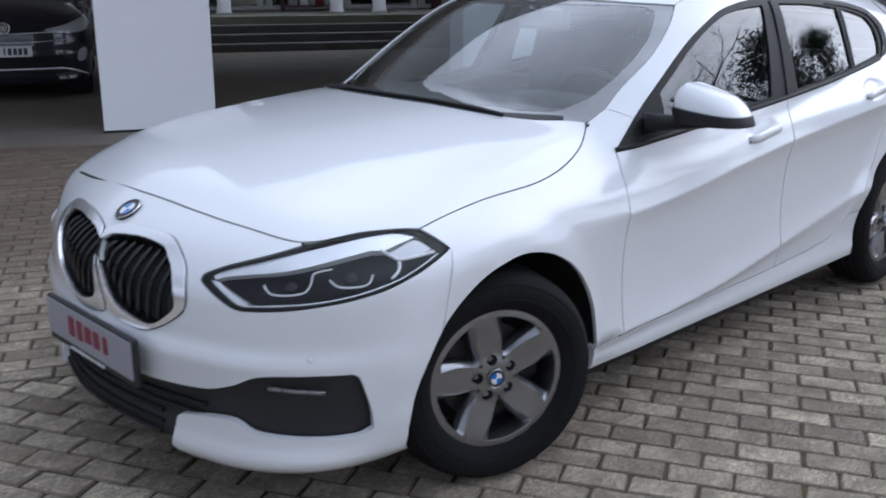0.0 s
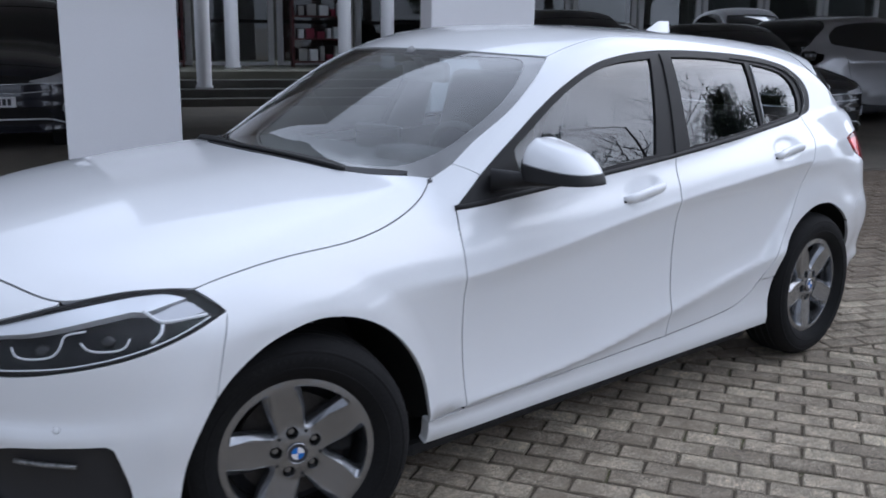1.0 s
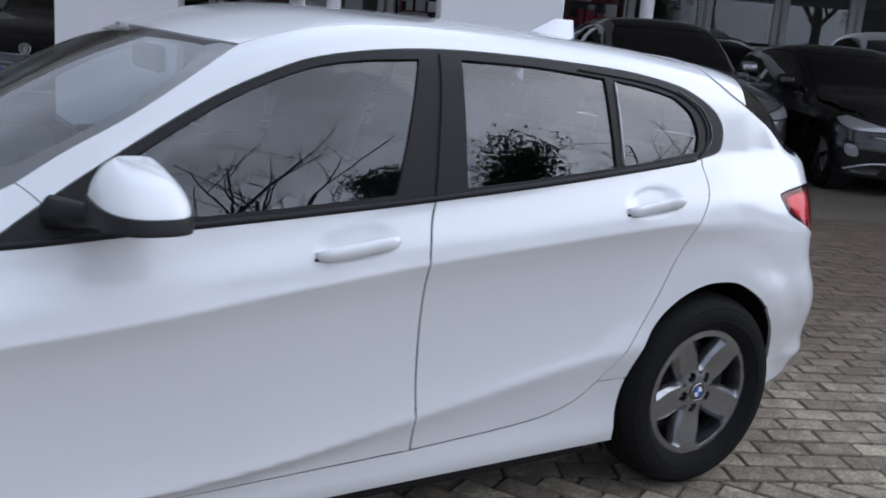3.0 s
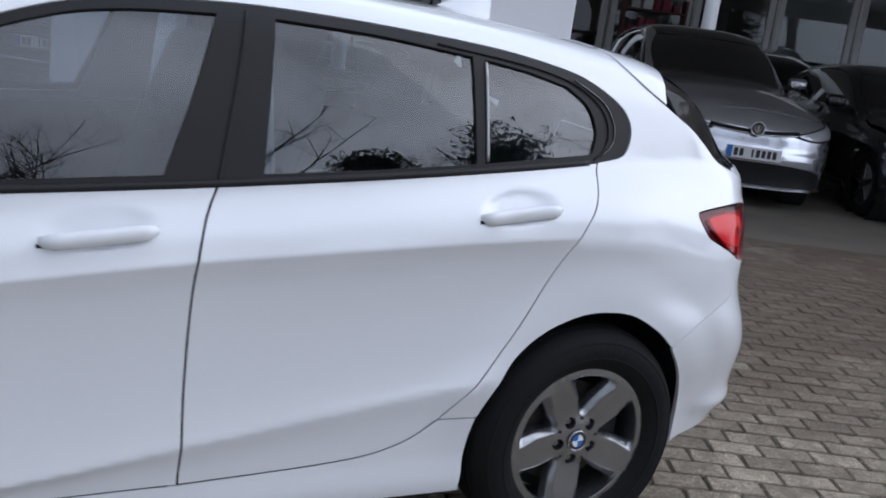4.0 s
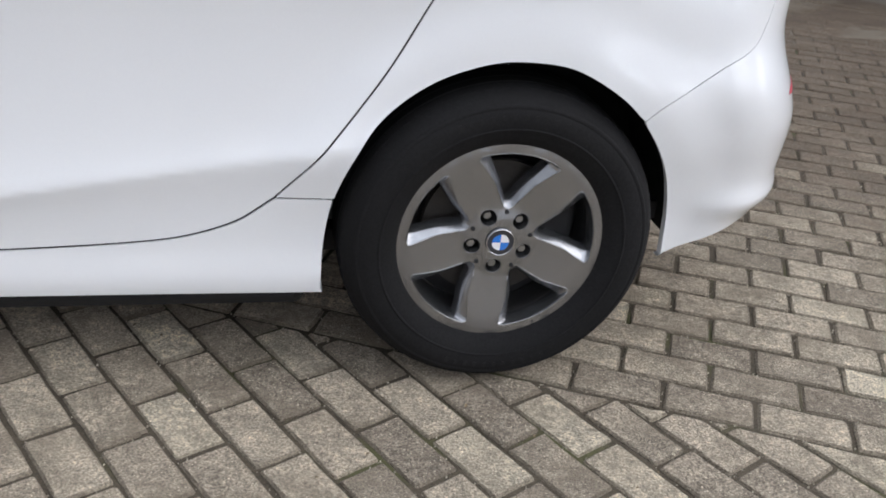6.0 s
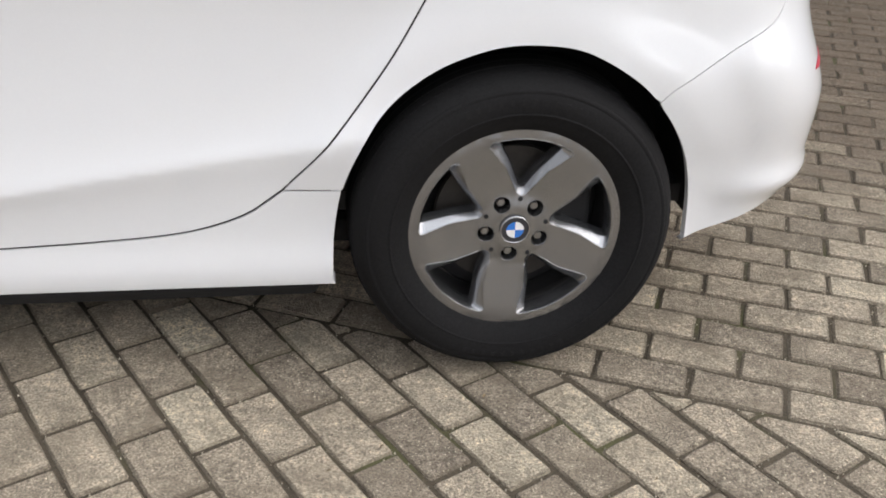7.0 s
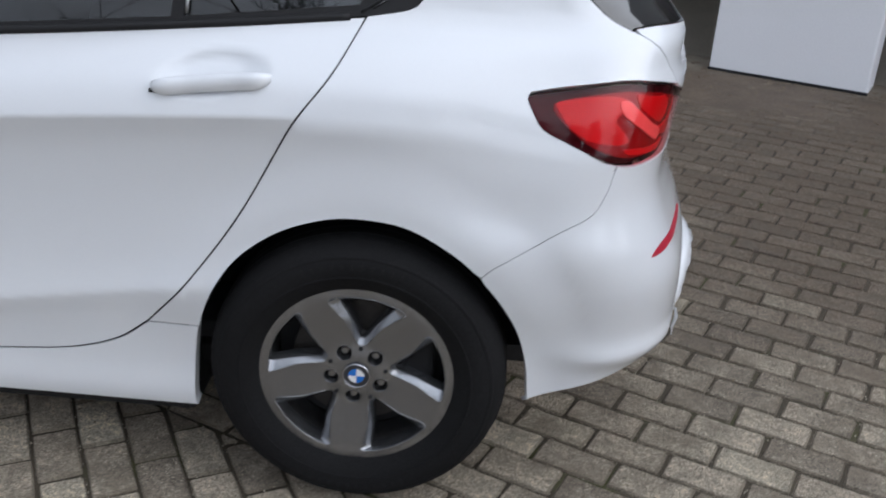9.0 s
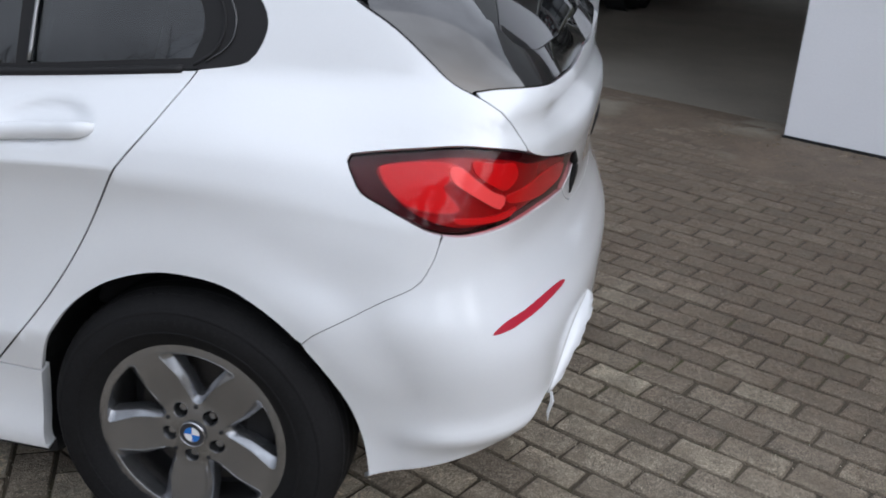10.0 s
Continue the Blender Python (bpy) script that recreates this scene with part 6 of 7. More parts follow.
ROOF_LOOP = np.vstack([half, flip_y(half)])
half = np.vstack([rev(nose_top), L_LAMPTOP, L_LAMPTIP[1:], L_WINGNOSE[1:], rev(arch_front), edge(chart_nose, [(1.014, 0.205), (0.75, 0.195), (0.40, 0.200), (0.0, 0.20)])])
NOSE_LOOP = np.vstack([half, flip_y(half)])
half = np.vstack([rev(gate_low), rev(lamp_under)[1:], L_BUMPSEAM[1:], arch_back, bump_low])
REAR_LOOP = np.vstack([half, flip_y(half)])
half = np.vstack([rev(L_ROOFEND), L_HATCHSIDE, lamp_inner[1:], gate_low[1:]])
GATE_LOOP = np.vstack([half, flip_y(half)])


def nose_patch(name, pts, mat, parent, warp, proud=0.004, label="", both=True):
    lp = edge(chart_nose, pts, closed=True, step=0.025)
    return panel(name, chart_nose, lp, mat, parent, gap=0, step=0.04, proud=proud, depth=0.008, sides="LR" if both else "L", warp=warp, label=label)


def nose_strip(name, pts, r, mat, parent, warp, out=0.006):
    ln = edge(chart_nose, pts, step=0.03)
    p = warp(ln + body_normal(ln) * out)
    return part(name, tube([tuple(q) for q in p], r, n=6), mat, parent, smooth=True)


def parked_car(label, paint, roof_paint, sx, sy, sz, at, heading, face, name="parked_car"):
    """A dark-windowed car on its wheels; face(parent, warp) adds the details of its front."""
    c = thing(name, label, "car", "cars parked under the overhang")

    def warp(p):
        q = p * np.array([sx, sy, 1.0])
        q[:, 2] = np.where(p[:, 2] < 0.32, p[:, 2], 0.32 + (p[:, 2] - 0.32) * sz)
        return q
    kw = dict(warp=warp, step=0.07)
    panel("front_wing", chart_slant, WING_LOOP, paint, c, sides="LR", **kw)
    panel("door_side", chart_side, DOORS_LOOP, paint, c, sides="LR", **kw)
    panel("sill", chart_side, SILL_LOOP, M_PLASTIC, c, sides="LR", **kw)
    panel("rear_quarter", chart_slant, QUARTER_LOOP, paint, c, sides="LR", **kw)
    panel("bonnet", chart_top, BONNET_LOOP, paint, c, **kw)
    panel("roof", chart_top, ROOF_LOOP, roof_paint, c, **kw)
    panel("windscreen", chart_top, screen_loop, M_DARKGLASS, c, proud=-0.003, **kw)
    panel("side_window", chart_side, win_loop, M_DARKGLASS, c, sides="LR", proud=-0.003, **kw)
    panel("front_bumper", chart_nose, NOSE_LOOP, paint, c, **kw)
    panel("rear_bumper", chart_tail, REAR_LOOP, paint, c, **kw)
    panel("tailgate", chart_tail, GATE_LOOP, M_DARKGLASS, c, **kw)
    part("underbody", box((3.3 * sx, 1.4, 0.10), (1.35 * sx, 0, 0.27)), M_DARK, c)
    for x in (0.05, 2.665):
        for s in (1, -1):
            w = new("wheel")
            w.parent = c
            w.matrix_basis = Matrix.Translation((x * sx, -0.80 * sy * s, 0.318)) @ Matrix.Rotation(0 if s > 0 else math.pi, 4, "Z")
            part("tyre", lathe([(0.215, -0.02), (0.25, -0.03), (0.295, -0.02), (0.316, 0.02), (0.316, 0.15), (0.28, 0.18), (0.2, 0.18)], 40), M_RUBBER, w, smooth=True)
            bm = lathe([(0.0, 0.0), (0.06, 0.0), (0.07, 0.015), (0.215, -0.005), (0.217, 0.02)], 40)
            part("rim", bm, M_STEEL, w, smooth=True)
            for k in range(5):
                part("spoke", box((0.05, 0.02, 0.15), (0, -0.006, 0.125), bevel=0.006), M_ALLOYEDGE, w).rotation_euler = (0, radians(72 * k), 0)
            part("well", lathe([(0.385, -0.01), (0.385, 0.25), (0.0, 0.25)], 24), M_DARK, w)
    for s in (1, -1):
        m = part("door_mirror", box((0.13, 0.20, 0.13), (0, 0, 0), bevel=0.045, segments=4), paint, c, smooth=True)
        m.location = (0.88 * sx, -0.93 * sy * s, 0.32 + 0.70 * sz)
        part("mirror_arm", box((0.06, 0.14, 0.04), (-0.02, 0.11 * s, -0.05), bevel=0.012), M_BLACKTRIM, m)
    face(c, warp)
    th = math.atan2(-heading[1], -heading[0])
    nose_x = -0.81 * sx
    c.matrix_basis = Matrix.Translation((at[0], at[1], 0)) @ Matrix.Rotation(th, 4, "Z") @ Matrix.Translation((-nose_x, 0, 0))
    return c


def ring_badge(c, z, x, r):
    bm = lathe([(r * 0.78, 0), (r * 0.8, -0.008), (r, -0.008), (r * 1.02, 0)], 28)
    bmesh.ops.transform(bm, matrix=Matrix.Rotation(radians(-90), 4, "Z"), verts=bm.verts)
    ring = part("badge", bm, M_CHROME, c, "round chrome badge", smooth=True)
    ring.location = (x, 0, z)
    disc = lathe([(0, -0.003), (r * 0.8, -0.003)], 28)
    bmesh.ops.transform(disc, matrix=Matrix.Rotation(radians(-90), 4, "Z"), verts=disc.verts)
    part("badge_field", disc, M_PLATETEXT, ring)
    for y, t in ((-0.35, 20), (0.0, -20), (0.0, 20), (0.35, -20)):
        part("badge_bar", box((0.004, r * 0.12, r * 1.1), (-0.006, y * r, 0), turn=None), M_CHROME, ring).rotation_euler = (radians(t), 0, 0)


def number_plate(c, x, z, tilt=8):
    pl = part("number_plate", box((0.012, 0.52, 0.112), bevel=0.003), M_PLATEWHITE, c, "white number plate with a blue end")
    pl.location = (x, 0, z)
    part("plate_end", box((0.004, 0.045, 0.104), (-0.0065, 0.232, 0)), M_BLUE, pl)
    for k, w in enumerate((0.045, 0.045, 0.0, 0.022, 0.045, 0.045, 0.045, 0.045)):
        if w:
            part("print_bar", box((0.004, w * 0.8, 0.070), (-0.0065, 0.170 - 0.052 * k, 0)), M_PLATETEXT, pl)


def face_electric(c, warp):
    nose_patch("headlamp", [(0.42, 0.655), (0.55, 0.685), (0.75, 0.725), (0.98, 0.765), (1.06, 0.752), (0.95, 0.700), (0.78, 0.655), (0.60, 0.632)], M_LAMPGLASS, c, warp, 0.006, "slim clear headlamp")
    nose_patch("lamp_surround", [(0.38, 0.65), (0.55, 0.697), (0.75, 0.738), (1.0, 0.778), (1.10, 0.755), (0.96, 0.688), (0.78, 0.640), (0.58, 0.618)], M_BLACKTRIM, c, warp, 0.003)
    nose_strip("light_line", [(-0.42, 0.655), (-0.2, 0.640), (0.0, 0.635), (0.2, 0.640), (0.42, 0.655)], 0.008, M_CHROME, c, warp)
    nose_strip("black_line", [(-0.42, 0.675), (-0.2, 0.660), (0.0, 0.655), (0.2, 0.660), (0.42, 0.675)], 0.017, M_BLACKTRIM, c, warp, 0.003)
    nose_patch("lower_grille", [(-0.75, 0.245), (-0.40, 0.235), (0, 0.235), (0.40, 0.235), (0.75, 0.245), (0.70, 0.37), (0.40, 0.415), (0, 0.425), (-0.40, 0.415), (-0.70, 0.37)], M_BLACKTRIM, c, warp, 0.004, "black lower grille", both=False)
    nose_patch("corner_duct", [(0.76, 0.39), (0.84, 0.42), (0.91, 0.50), (0.91, 0.585), (0.81, 0.565), (0.77, 0.47)], M_BLACKTRIM, c, warp, 0.006)
    nose_strip("bumper_lip", [(-0.8, 0.222), (-0.4, 0.212), (0.0, 0.212), (0.4, 0.212), (0.8, 0.222)], 0.009, M_CHROME, c, warp, 0.008)
    ring_badge(c, 0.75, -0.815 * 1.06, 0.070)
    number_plate(c, -0.865 * 1.02, 0.525)


def face_dark(c, warp, up=0.0):
    nose_patch("headlamp", [(0.40, 0.665), (0.60, 0.70), (0.82, 0.745), (1.02, 0.772), (1.05, 0.748), (0.94, 0.68), (0.80, 0.645), (0.60, 0.64)], M_LAMPGLASS, c, warp, 0.006, "clear headlamp in a dark housing")
    nose_patch("upper_grille", [(-0.42, 0.655), (-0.2, 0.645), (0, 0.645), (0.2, 0.645), (0.42, 0.655), (0.42, 0.70), (0.2, 0.712), (0, 0.715), (-0.2, 0.712), (-0.42, 0.70)], M_BLACKTRIM, c, warp, 0.004, "black upper grille", both=False)
    nose_strip("chrome_strip", [(-0.80, 0.655), (-0.42, 0.648), (0.0, 0.640), (0.42, 0.648), (0.80, 0.655)], 0.006, M_REFLECT, c, warp)
    nose_strip("chrome_strip", [(-0.60, 0.585), (-0.3, 0.570), (0.0, 0.568), (0.3, 0.570), (0.60, 0.585)], 0.005, M_REFLECT, c, warp)
    nose_patch("lower_grille", [(-0.60, 0.30), (0, 0.29), (0.60, 0.30), (0.55, 0.43), (0, 0.44), (-0.55, 0.43)], M_BLACKTRIM, c, warp, 0.003, "black lower grille", both=False)
    nose_strip("bumper_trim", [(-0.85, 0.26), (-0.6, 0.335), (-0.3, 0.345), (0.0, 0.345), (0.3, 0.345), (0.6, 0.335), (0.85, 0.26)], 0.010, M_REFLECT, c, warp, 0.010)
    nose_patch("fog_lamp", [(0.72, 0.40), (0.83, 0.41), (0.85, 0.50), (0.74, 0.49)], M_LAMPGLASS, c, warp, 0.008, "square fog lamp")
    ring_badge(c, 0.735 + up, -0.815 * 0.97, 0.062)


def face_plated(c, warp):
    face_dark(c, warp, 0.05)
    number_plate(c, -0.84, 0.545)


HEAD = (-INTO.x, -INTO.y)


def along(a, b):
    v = spot(a, b)
    return (v.x, v.y)


parked_car("silver electric SUV with a black roof and windows", M_SILVER, M_BLACKPAINT, 1.06, 1.04, 1.20, along(3.06, 1.85), HEAD, face_electric)
parked_car("black compact car with chrome grille strips", M_BLACKPAINT, M_BLACKPAINT, 0.93, 0.99, 1.06, along(5.2, 1.6), HEAD, face_dark)
parked_car("dark blue-black compact SUV with chrome bumper trim", M_NAVYPAINT, M_NAVYPAINT, 0.96, 0.99, 1.25, along(-3.98, 3.3), HEAD, face_plated)
parked_car("silver-grey SUV parked crosswise", M_GREYPAINT, M_GREYPAINT, 1.05, 1.03, 1.20, (16.3, 4.1), (0.97, -0.2), face_dark)
parked_car("small white van parked in front of the shop steps", M_RENDER, M_RENDER, 0.62, 0.92, 1.34, along(8.3, 6.6), HEAD, face_dark)
parked_car("small dark blue hatchback parked behind the others", M_NAVYPAINT, M_NAVYPAINT, 0.78, 0.95, 1.12, along(4.5, 8.9), (INTO.x, INTO.y), face_dark)


# ---------------------------------------------------------------- trees and shrubs across the yard
def bare_tree(x, y, height, seed):
    r = random.Random(seed)
    t = thing("bare_tree", "bare leafless tree across the yard", "tree", "bare trees", at=(x, y, -0.03))
    limbs, twigs = [], []

    def grow_limb(p, d, length, rad, level):
        pts, rads = [p], [rad]
        n = 5
        for i in range(n):
            d = (d + Vector((r.uniform(-1, 1), r.uniform(-1, 1), r.uniform(-0.4, 0.9))) * 0.16).normalized()
            p = p + d * length / n
            pts.append(p)
            rads.append(rad * (1 - 0.55 * (i + 1) / n))
        (limbs if level < 1 else twigs).append((pts, rads))
        if level >= 4:
            return
        k = {0: 7, 1: 5, 2: 4, 3: 3}[level]
        for j in range(k):
            i = r.randint(2 if level == 0 else 1, n)
            a = r.uniform(0, 2 * math.pi)
            side = Vector((math.cos(a), math.sin(a), r.uniform(0.1, 0.9))).normalized()
            grow_limb(pts[i], (d * 0.45 + side).normalized(), length * r.uniform(0.5, 0.68), rads[i] * 0.62, level + 1)

    grow_limb(Vector((0, 0, 0)), Vector((0, 0, 1)), height * 0.5, height * 0.022, 0)
    part("trunk", join(*[tube(p, w, n=10) for p, w in limbs]), M_BARK, t, smooth=True)
    verts, faces = [], []
    for p, w in twigs:
        for (a, b), (wa, wb) in zip(zip(p, p[1:]), zip(w, w[1:])):
            d = (b - a).normalized()
            u = d.orthogonal().normalized()
            v = d.cross(u)
            k = len(verts)
            for c, rr in ((a, wa), (b, wb)):
                for j in range(3):
                    verts.append(tuple(c + (u * math.cos(2.094 * j) + v * math.sin(2.094 * j)) * max(rr, 0.004)))
            faces += [(k + j, k + (j + 1) % 3, k + 3 + (j + 1) % 3, k + 3 + j) for j in range(3)]
    me = bpy.data.meshes.new("crown")
    me.from_pydata(verts, [], faces)
    mesh_object("crown", me, M_BARK, t)


def evergreen(x, y, height, width, seed):
    r = random.Random(seed)
    t = thing("evergreen_shrub", "dark evergreen shrub with ragged crown", "shrub", "evergreen shrubs", at=(x, y, -0.03))
    stems, verts, faces = [], [], []
    for k in range(44):
        a = r.uniform(0, 2 * math.pi)
        rr = width * 0.5 * r.random()**0.6
        z = height * r.uniform(0.25, 0.97)
        rr *= 1.15 - 0.8 * (z / height)
        tip = Vector((math.cos(a) * rr, math.sin(a) * rr, z))
        stems.append(tube([(0, 0, 0), tuple(tip * 0.5 + Vector((0, 0, z * 0.15))), tuple(tip)], [0.05, 0.03, 0.01], n=5))
        for j in range(260):
            c = tip + Vector((r.gauss(0, 0.24), r.gauss(0, 0.24), r.gauss(0, 0.14))) * (width / 2.2)
            u = Vector((r.uniform(-1, 1), r.uniform(-1, 1), r.uniform(-1, 1))).normalized()
            v = u.orthogonal().normalized()
            s = r.uniform(0.05, 0.11)
            i = len(verts)
            verts += [tuple(c - u * s), tuple(c + v * s * 0.45), tuple(c + u * s), tuple(c - v * s * 0.45)]
            faces.append((i, i + 1, i + 2, i + 3))
    part("stems", join(*stems), M_BARK, t)
    me = bpy.data.meshes.new("crown")
    me.from_pydata(verts, [], faces)
    mesh_object("crown", me, M_LEAF, t)


for k, (x, y, h) in enumerate(((5.0, -13.5, 12.5), (14.0, -14.0, 13.0), (18.5, -13.0, 12.0), (26.0, -13.0, 12.5), (0.5, -14.0, 11.5), (-4.5, -13.5, 11.0), (-10.0, -12.5, 11.0))):
    bare_tree(x, y, h, 11 + k)
for k, (x, y, h, w) in enumerate(((11.6, -11.8, 8.8, 3.8), (8.2, -12.0, 7.6, 2.6), (22.0, -10.5, 9.0, 4.2), (27.5, -10.0, 8.6, 4.0))):
    evergreen(x, y, h, w, 31 + k)


# ---------------------------------------------------------------- block paving in two fields
EDGE_AT = Vector((3.331, -0.536, 0)) - INTO * 0.535
JOINT = 0.0095
LONG, BROAD = 0.192, 0.106
SIZES = {-1: (0.195, 0.1042), 1: (LONG, BROAD)}
structure("pavement", box((34, 10.6, 0.02), (0, -5.14, -0.0168)), M_JOINT, "sand-filled joints of the block paving", "pavement")
paving = bpy.data.objects["pavement"]


def clip_line(poly, at, n):
    """The part of a flat polygon on the side that n points to."""
    out = []
    for i in range(len(poly)):
        a, b = poly[i], poly[(i + 1) % len(poly)]
        da, db = (a - at).dot(n), (b - at).dot(n)
        if da >= 0:
            out.append(a)
        if (da >= 0) != (db >= 0):
            out.append(a + (b - a) * (da / (da - db)))
    return out


def block(poly, lift, lean):
    """Vertices and faces of one paver from its outline."""
    n = len(poly)
    c = sum(poly, Vector((0, 0, 0))) / n
    v, f = [], []
    for k, (z, inset) in enumerate(((-0.016, 0.0), (-0.0050, 0.0), (0.0, 0.0042))):
        for p in poly:
            d = (c - p)
            q = p + d.normalized() * min(inset * 1.3, d.length * 0.5)
            v.append((q.x, q.y, z + (0 if k == 0 else lift + lean.dot(q - c))))
    for k in (0, 1):
        for i in range(n):
            f.append((k * n + i, k * n + (i + 1) % n, (k + 1) * n + (i + 1) % n, (k + 1) * n + i))
    f.append(tuple(2 * n + i for i in range(n)))
    return v, f


rnd = random.Random(7)


def worn(poly):
    """The outline with its corners broken off a little, unevenly."""
    out = []
    n = len(poly)
    for i in range(n):
        p, a, b = poly[i], poly[i - 1], poly[(i + 1) % n]
        ca, cb = rnd.uniform(0.0015, 0.0055), rnd.uniform(0.0015, 0.0055)
        da, db = (a - p), (b - p)
        if da.length < 0.03 or db.length < 0.03:
            out.append(p)
        else:
            out += [p + da.normalized() * ca, p + db.normalized() * cb]
            side = Vector((-db.y, db.x, 0)).normalized()
            out += [p + db * (k + rnd.uniform(-0.1, 0.1)) + side * rnd.uniform(-0.0022, 0.0012) for k in ((0.33, 0.67) if db.length > 0.15 else (0.5,))]
    return out


rest_v, rest_f, near, gritty = [], [], [], []
FIELDS = ((-62.2, -1, (-8.0, 9.5), (-7.0, 2.6)), (ANGLE, 1, (-9.0, 14.0), (-5.5, 8.0)))
for deg, side, (x0, x1), (y0, y1) in FIELDS:
    u = Vector((math.cos(radians(deg)), math.sin(radians(deg)), 0))
    w = Vector((-u.y, u.x, 0))
    o = Vector((2.105, -0.926, 0)) if side < 0 else Vector((3.331, -0.536, 0))
    longer, wider = SIZES[side]
    for row in range(-110, 111):
        for col in range(-70, 71):
            s = o + u * ((col + 0.5 * (row % 2)) * longer) + w * (row * wider)
            if not (x0 < s.x < x1 and y0 < s.y < y1):
                continue
            if side > 0 and (s - CORNER).dot(INTO) > 0.1:
                continue
            j = JOINT / 2
            wob = [Vector((rnd.uniform(-1, 1), rnd.uniform(-1, 1), 0)) * 0.0034 for _ in range(4)]
            poly = [s + u * j + w * j + wob[0], s + u * (longer - j) + w * j + wob[1], s + u * (longer - j) + w * (wider - j) + wob[2], s + u * j + w * (wider - j) + wob[3]]
            if 1.0 < s.x < 4.4 and -2.3 < s.y < 0.2:
                gritty.append((s, u, w, longer, wider))
            cut = clip_line(poly, EDGE_AT + INTO * (0.003 * side), INTO * side)
            if len(cut) < 3 or max((a - b).length for a in cut for b in cut) < 0.03:
                continue
            lift, lean = rnd.gauss(0, 0.0012), Vector((rnd.gauss(0, 0.008), rnd.gauss(0, 0.008), 0))
            if len(cut) == 4 and 1.55 < s.x < 3.65 and -1.75 < s.y < -0.25 and len(near) < 300 and cut[0] == poly[0] and cut[2] == poly[2]:
                near.append((s, deg, lift, lean, longer / LONG, wider / BROAD))
                continue
            v, f = block(worn(cut), lift, lean)
            k = len(rest_v)
            rest_v += v
            rest_f += [tuple(i + k for i in t) for t in f]
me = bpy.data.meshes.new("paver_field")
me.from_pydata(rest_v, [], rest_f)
tagged(mesh_object("paver_field", me, M_BRICK), "grey-brown concrete block paving, towards the building muddy with painted shade", "paving", kind="stuff")
shapes = []
for k in range(12):
    wob = [Vector((rnd.uniform(-1, 1), rnd.uniform(-1, 1), 0)) * 0.0016 for _ in range(4)]
    j = JOINT / 2
    v, f = block(worn([Vector((j, j, 0)) + wob[0], Vector((LONG - j, j, 0)) + wob[1], Vector((LONG - j, BROAD - j, 0)) + wob[2], Vector((j, BROAD - j, 0)) + wob[3]]), 0, Vector((0, 0, 0)))
    sm = bpy.data.meshes.new("brick")
    sm.from_pydata(v, [], f)
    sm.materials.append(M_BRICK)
    shapes.append(sm)
inv = paving.matrix_basis.inverted()
for k, (s, deg, lift, lean, stretch, widen) in enumerate(near):
    ob = new("brick", shapes[(k * 7) % 12])
    ob.parent = paving
    ob.matrix_basis = inv @ Matrix.Translation(s + Vector((0, 0, lift))) @ Matrix.Rotation(radians(deg), 4, "Z") @ Matrix.Rotation(lean.x, 4, "Y") @ Matrix.Diagonal((stretch, widen, 1, 1))

# damp mud that lies over the joints towards the building
mud = bmesh.new()
STEP = 0.035
lattice = {}
for i in range(260):
    for j in range(62):
        a, b = -5.0 + STEP * i, -1.75 + STEP * j
        q = spot(a, b)
        rough = noise.fractal(q * 1.3, 1.0, 2.0, 4) * 0.0065 + noise.noise(q * 22) * 0.0028
        z = -0.0105 + 0.0115 * float(ramp(-1.55, -0.55, b)) - 0.0035 * float(ramp(-0.20, 0.3, b)) + rough
        lattice[i, j] = mud.verts.new((q.x, q.y, max(min(z, 0.0045), -0.014)))
for i in range(259):
    for j in range(61):
        four = [lattice[i, j], lattice[i + 1, j], lattice[i + 1, j + 1], lattice[i, j + 1]]
        if max(v.co.z for v in four) > -0.0085:
            mud.faces.new(four)
bmesh.ops.delete(mud, geom=[v for v in mud.verts if not v.link_faces], context="VERTS")
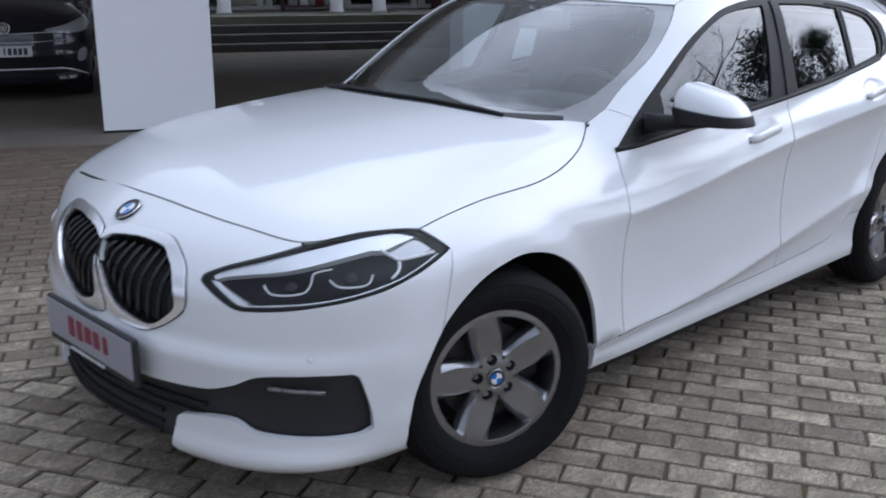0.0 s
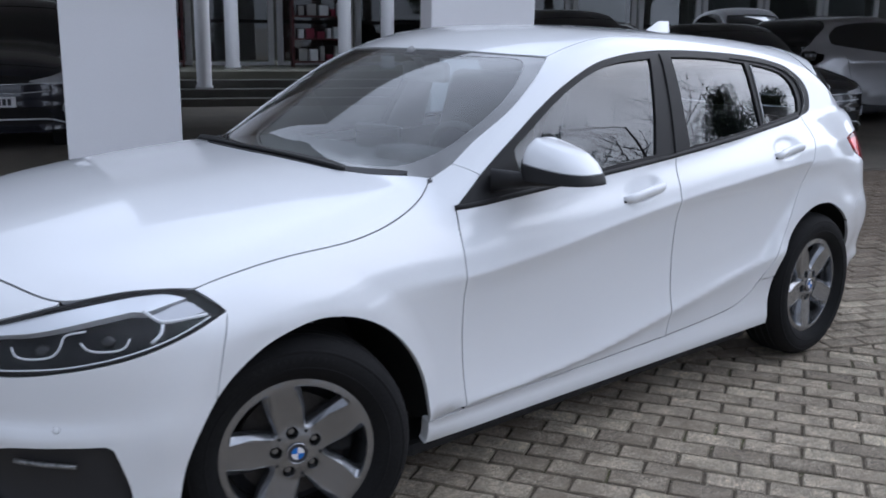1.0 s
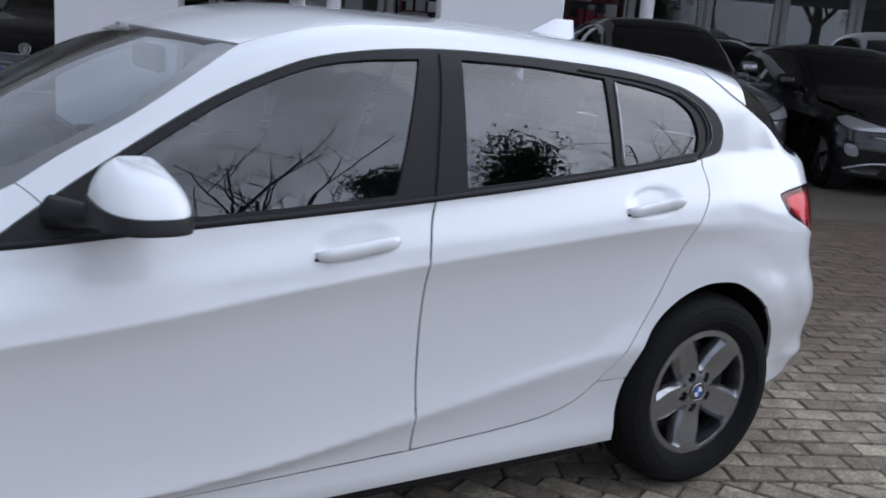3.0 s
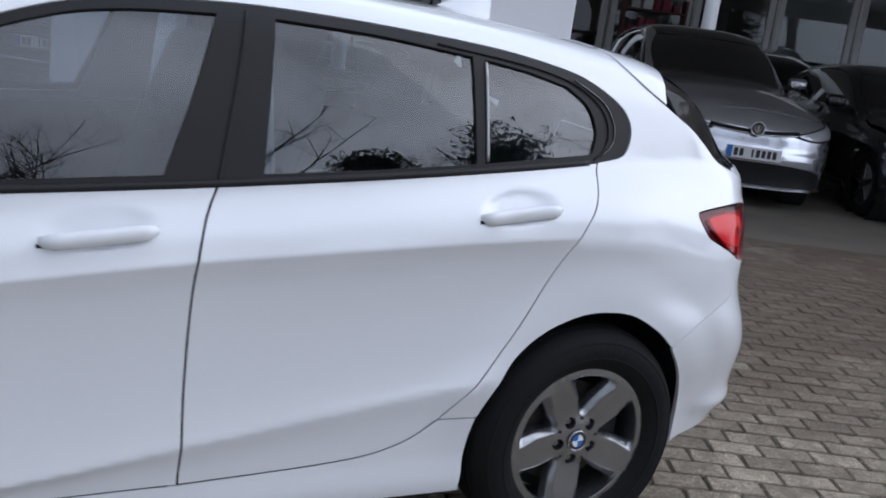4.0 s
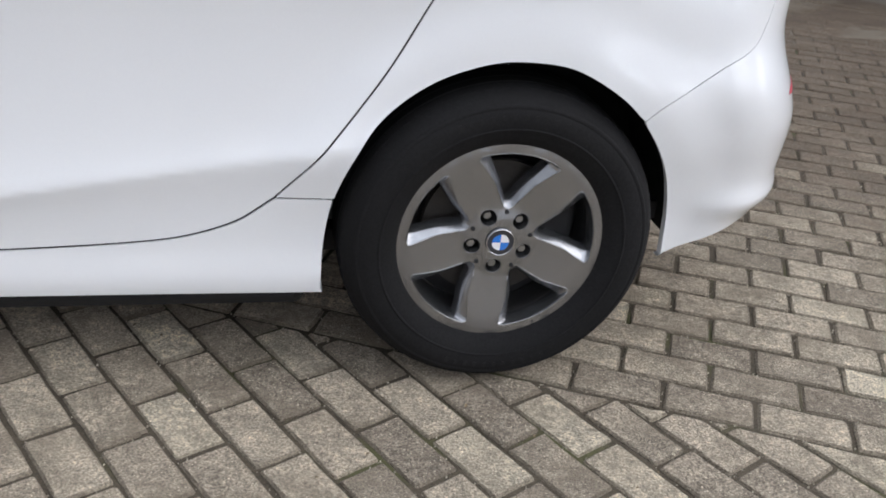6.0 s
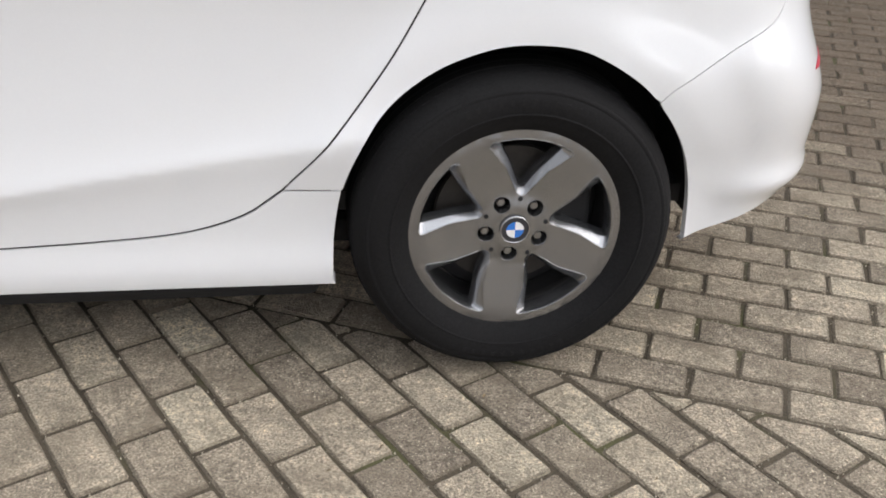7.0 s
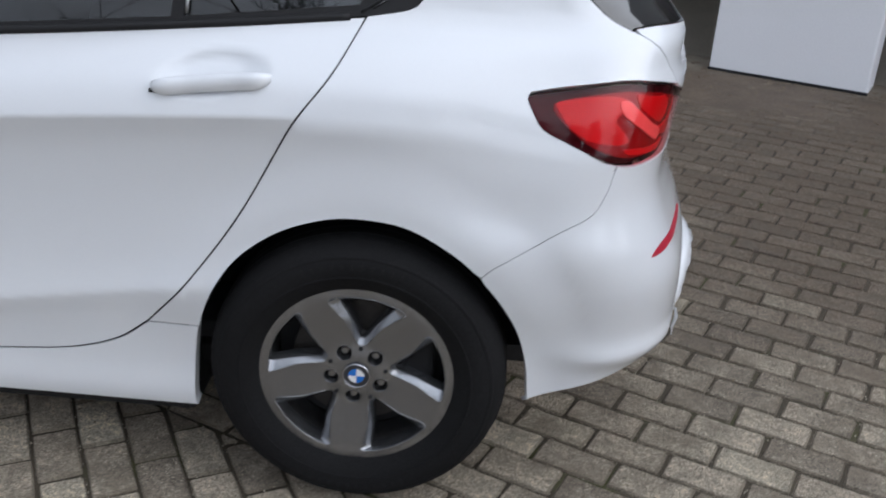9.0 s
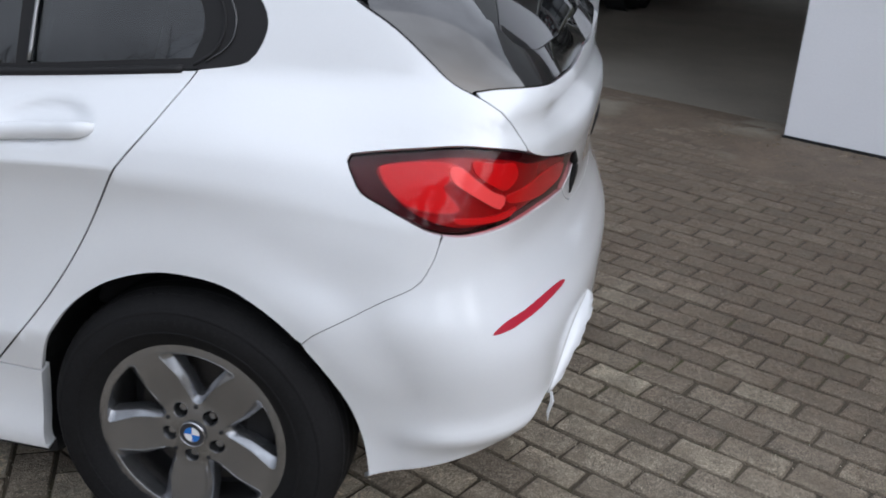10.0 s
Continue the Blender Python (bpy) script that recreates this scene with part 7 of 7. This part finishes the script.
tagged(part("mud", mud, M_MUD, smooth=True), "thin damp brown mud over the paving joints", "mud", kind="stuff")

# dry bits of leaf and grit swept against the pillars and into the joints
bits_v, bits_f = [], []
for k in range(900):
    if k < 520:
        a = rnd.choice((-3.04, 0.0)) + rnd.uniform(-0.5, 1.5)
        q = spot(a, -abs(rnd.gauss(0, 0.5)) + (0.94 if a < -1.5 else 0.0) - 0.02)
    else:
        q = Vector((rnd.uniform(-1.5, 6.0), rnd.uniform(-2.2, 1.2), 0))
    size, turn = rnd.uniform(0.003, 0.008) * (1.4 if k < 520 else 0.8), rnd.uniform(0, 6.28)
    i = len(bits_v)
    for da, rr, zz in ((0, 1, 0.001), (1.4, 0.5, 0.004), (3.1, 1.1, 0.002), (4.6, 0.55, 0.005)):
        bits_v.append((q.x + math.cos(turn + da) * size * rr, q.y + math.sin(turn + da) * size * rr, 0.0035 + zz * rnd.uniform(0.4, 1.4)))
    bits_f.append((i, i + 1, i + 2, i + 3))
me = bpy.data.meshes.new("dry_debris")
me.from_pydata(bits_v, [], bits_f)
tagged(mesh_object("dry_debris", me, M_DEBRIS), "dry leaf bits and grit on the paving", "debris", kind="stuff")

# pale grit washed into the joints
grit_v, grit_f = [], []
for k in range(2600):
    s, u, w, longer, wider = rnd.choice(gritty)
    q = s + (u * rnd.uniform(0, longer) if rnd.random() < 0.6 else w * rnd.uniform(0, wider)) + Vector((rnd.gauss(0, 0.003), rnd.gauss(0, 0.003), 0))
    size = rnd.uniform(0.0011, 0.0026)
    i = len(grit_v)
    for x, y, z in ((1, 0, 0), (-0.5, 0.9, 0), (-0.6, -0.8, 0), (0.1, 0.1, 1.3)):
        grit_v.append((q.x + x * size * rnd.uniform(0.7, 1.3), q.y + y * size * rnd.uniform(0.7, 1.3), -0.0064 + z * size * 1.6))
    grit_f += [(i, i + 1, i + 3), (i + 1, i + 2, i + 3), (i + 2, i, i + 3)]
me = bpy.data.meshes.new("grit")
me.from_pydata(grit_v, [], grit_f)
tagged(mesh_object("grit", me, M_GRIT), "pale grit in the paving joints", "grit", kind="stuff")
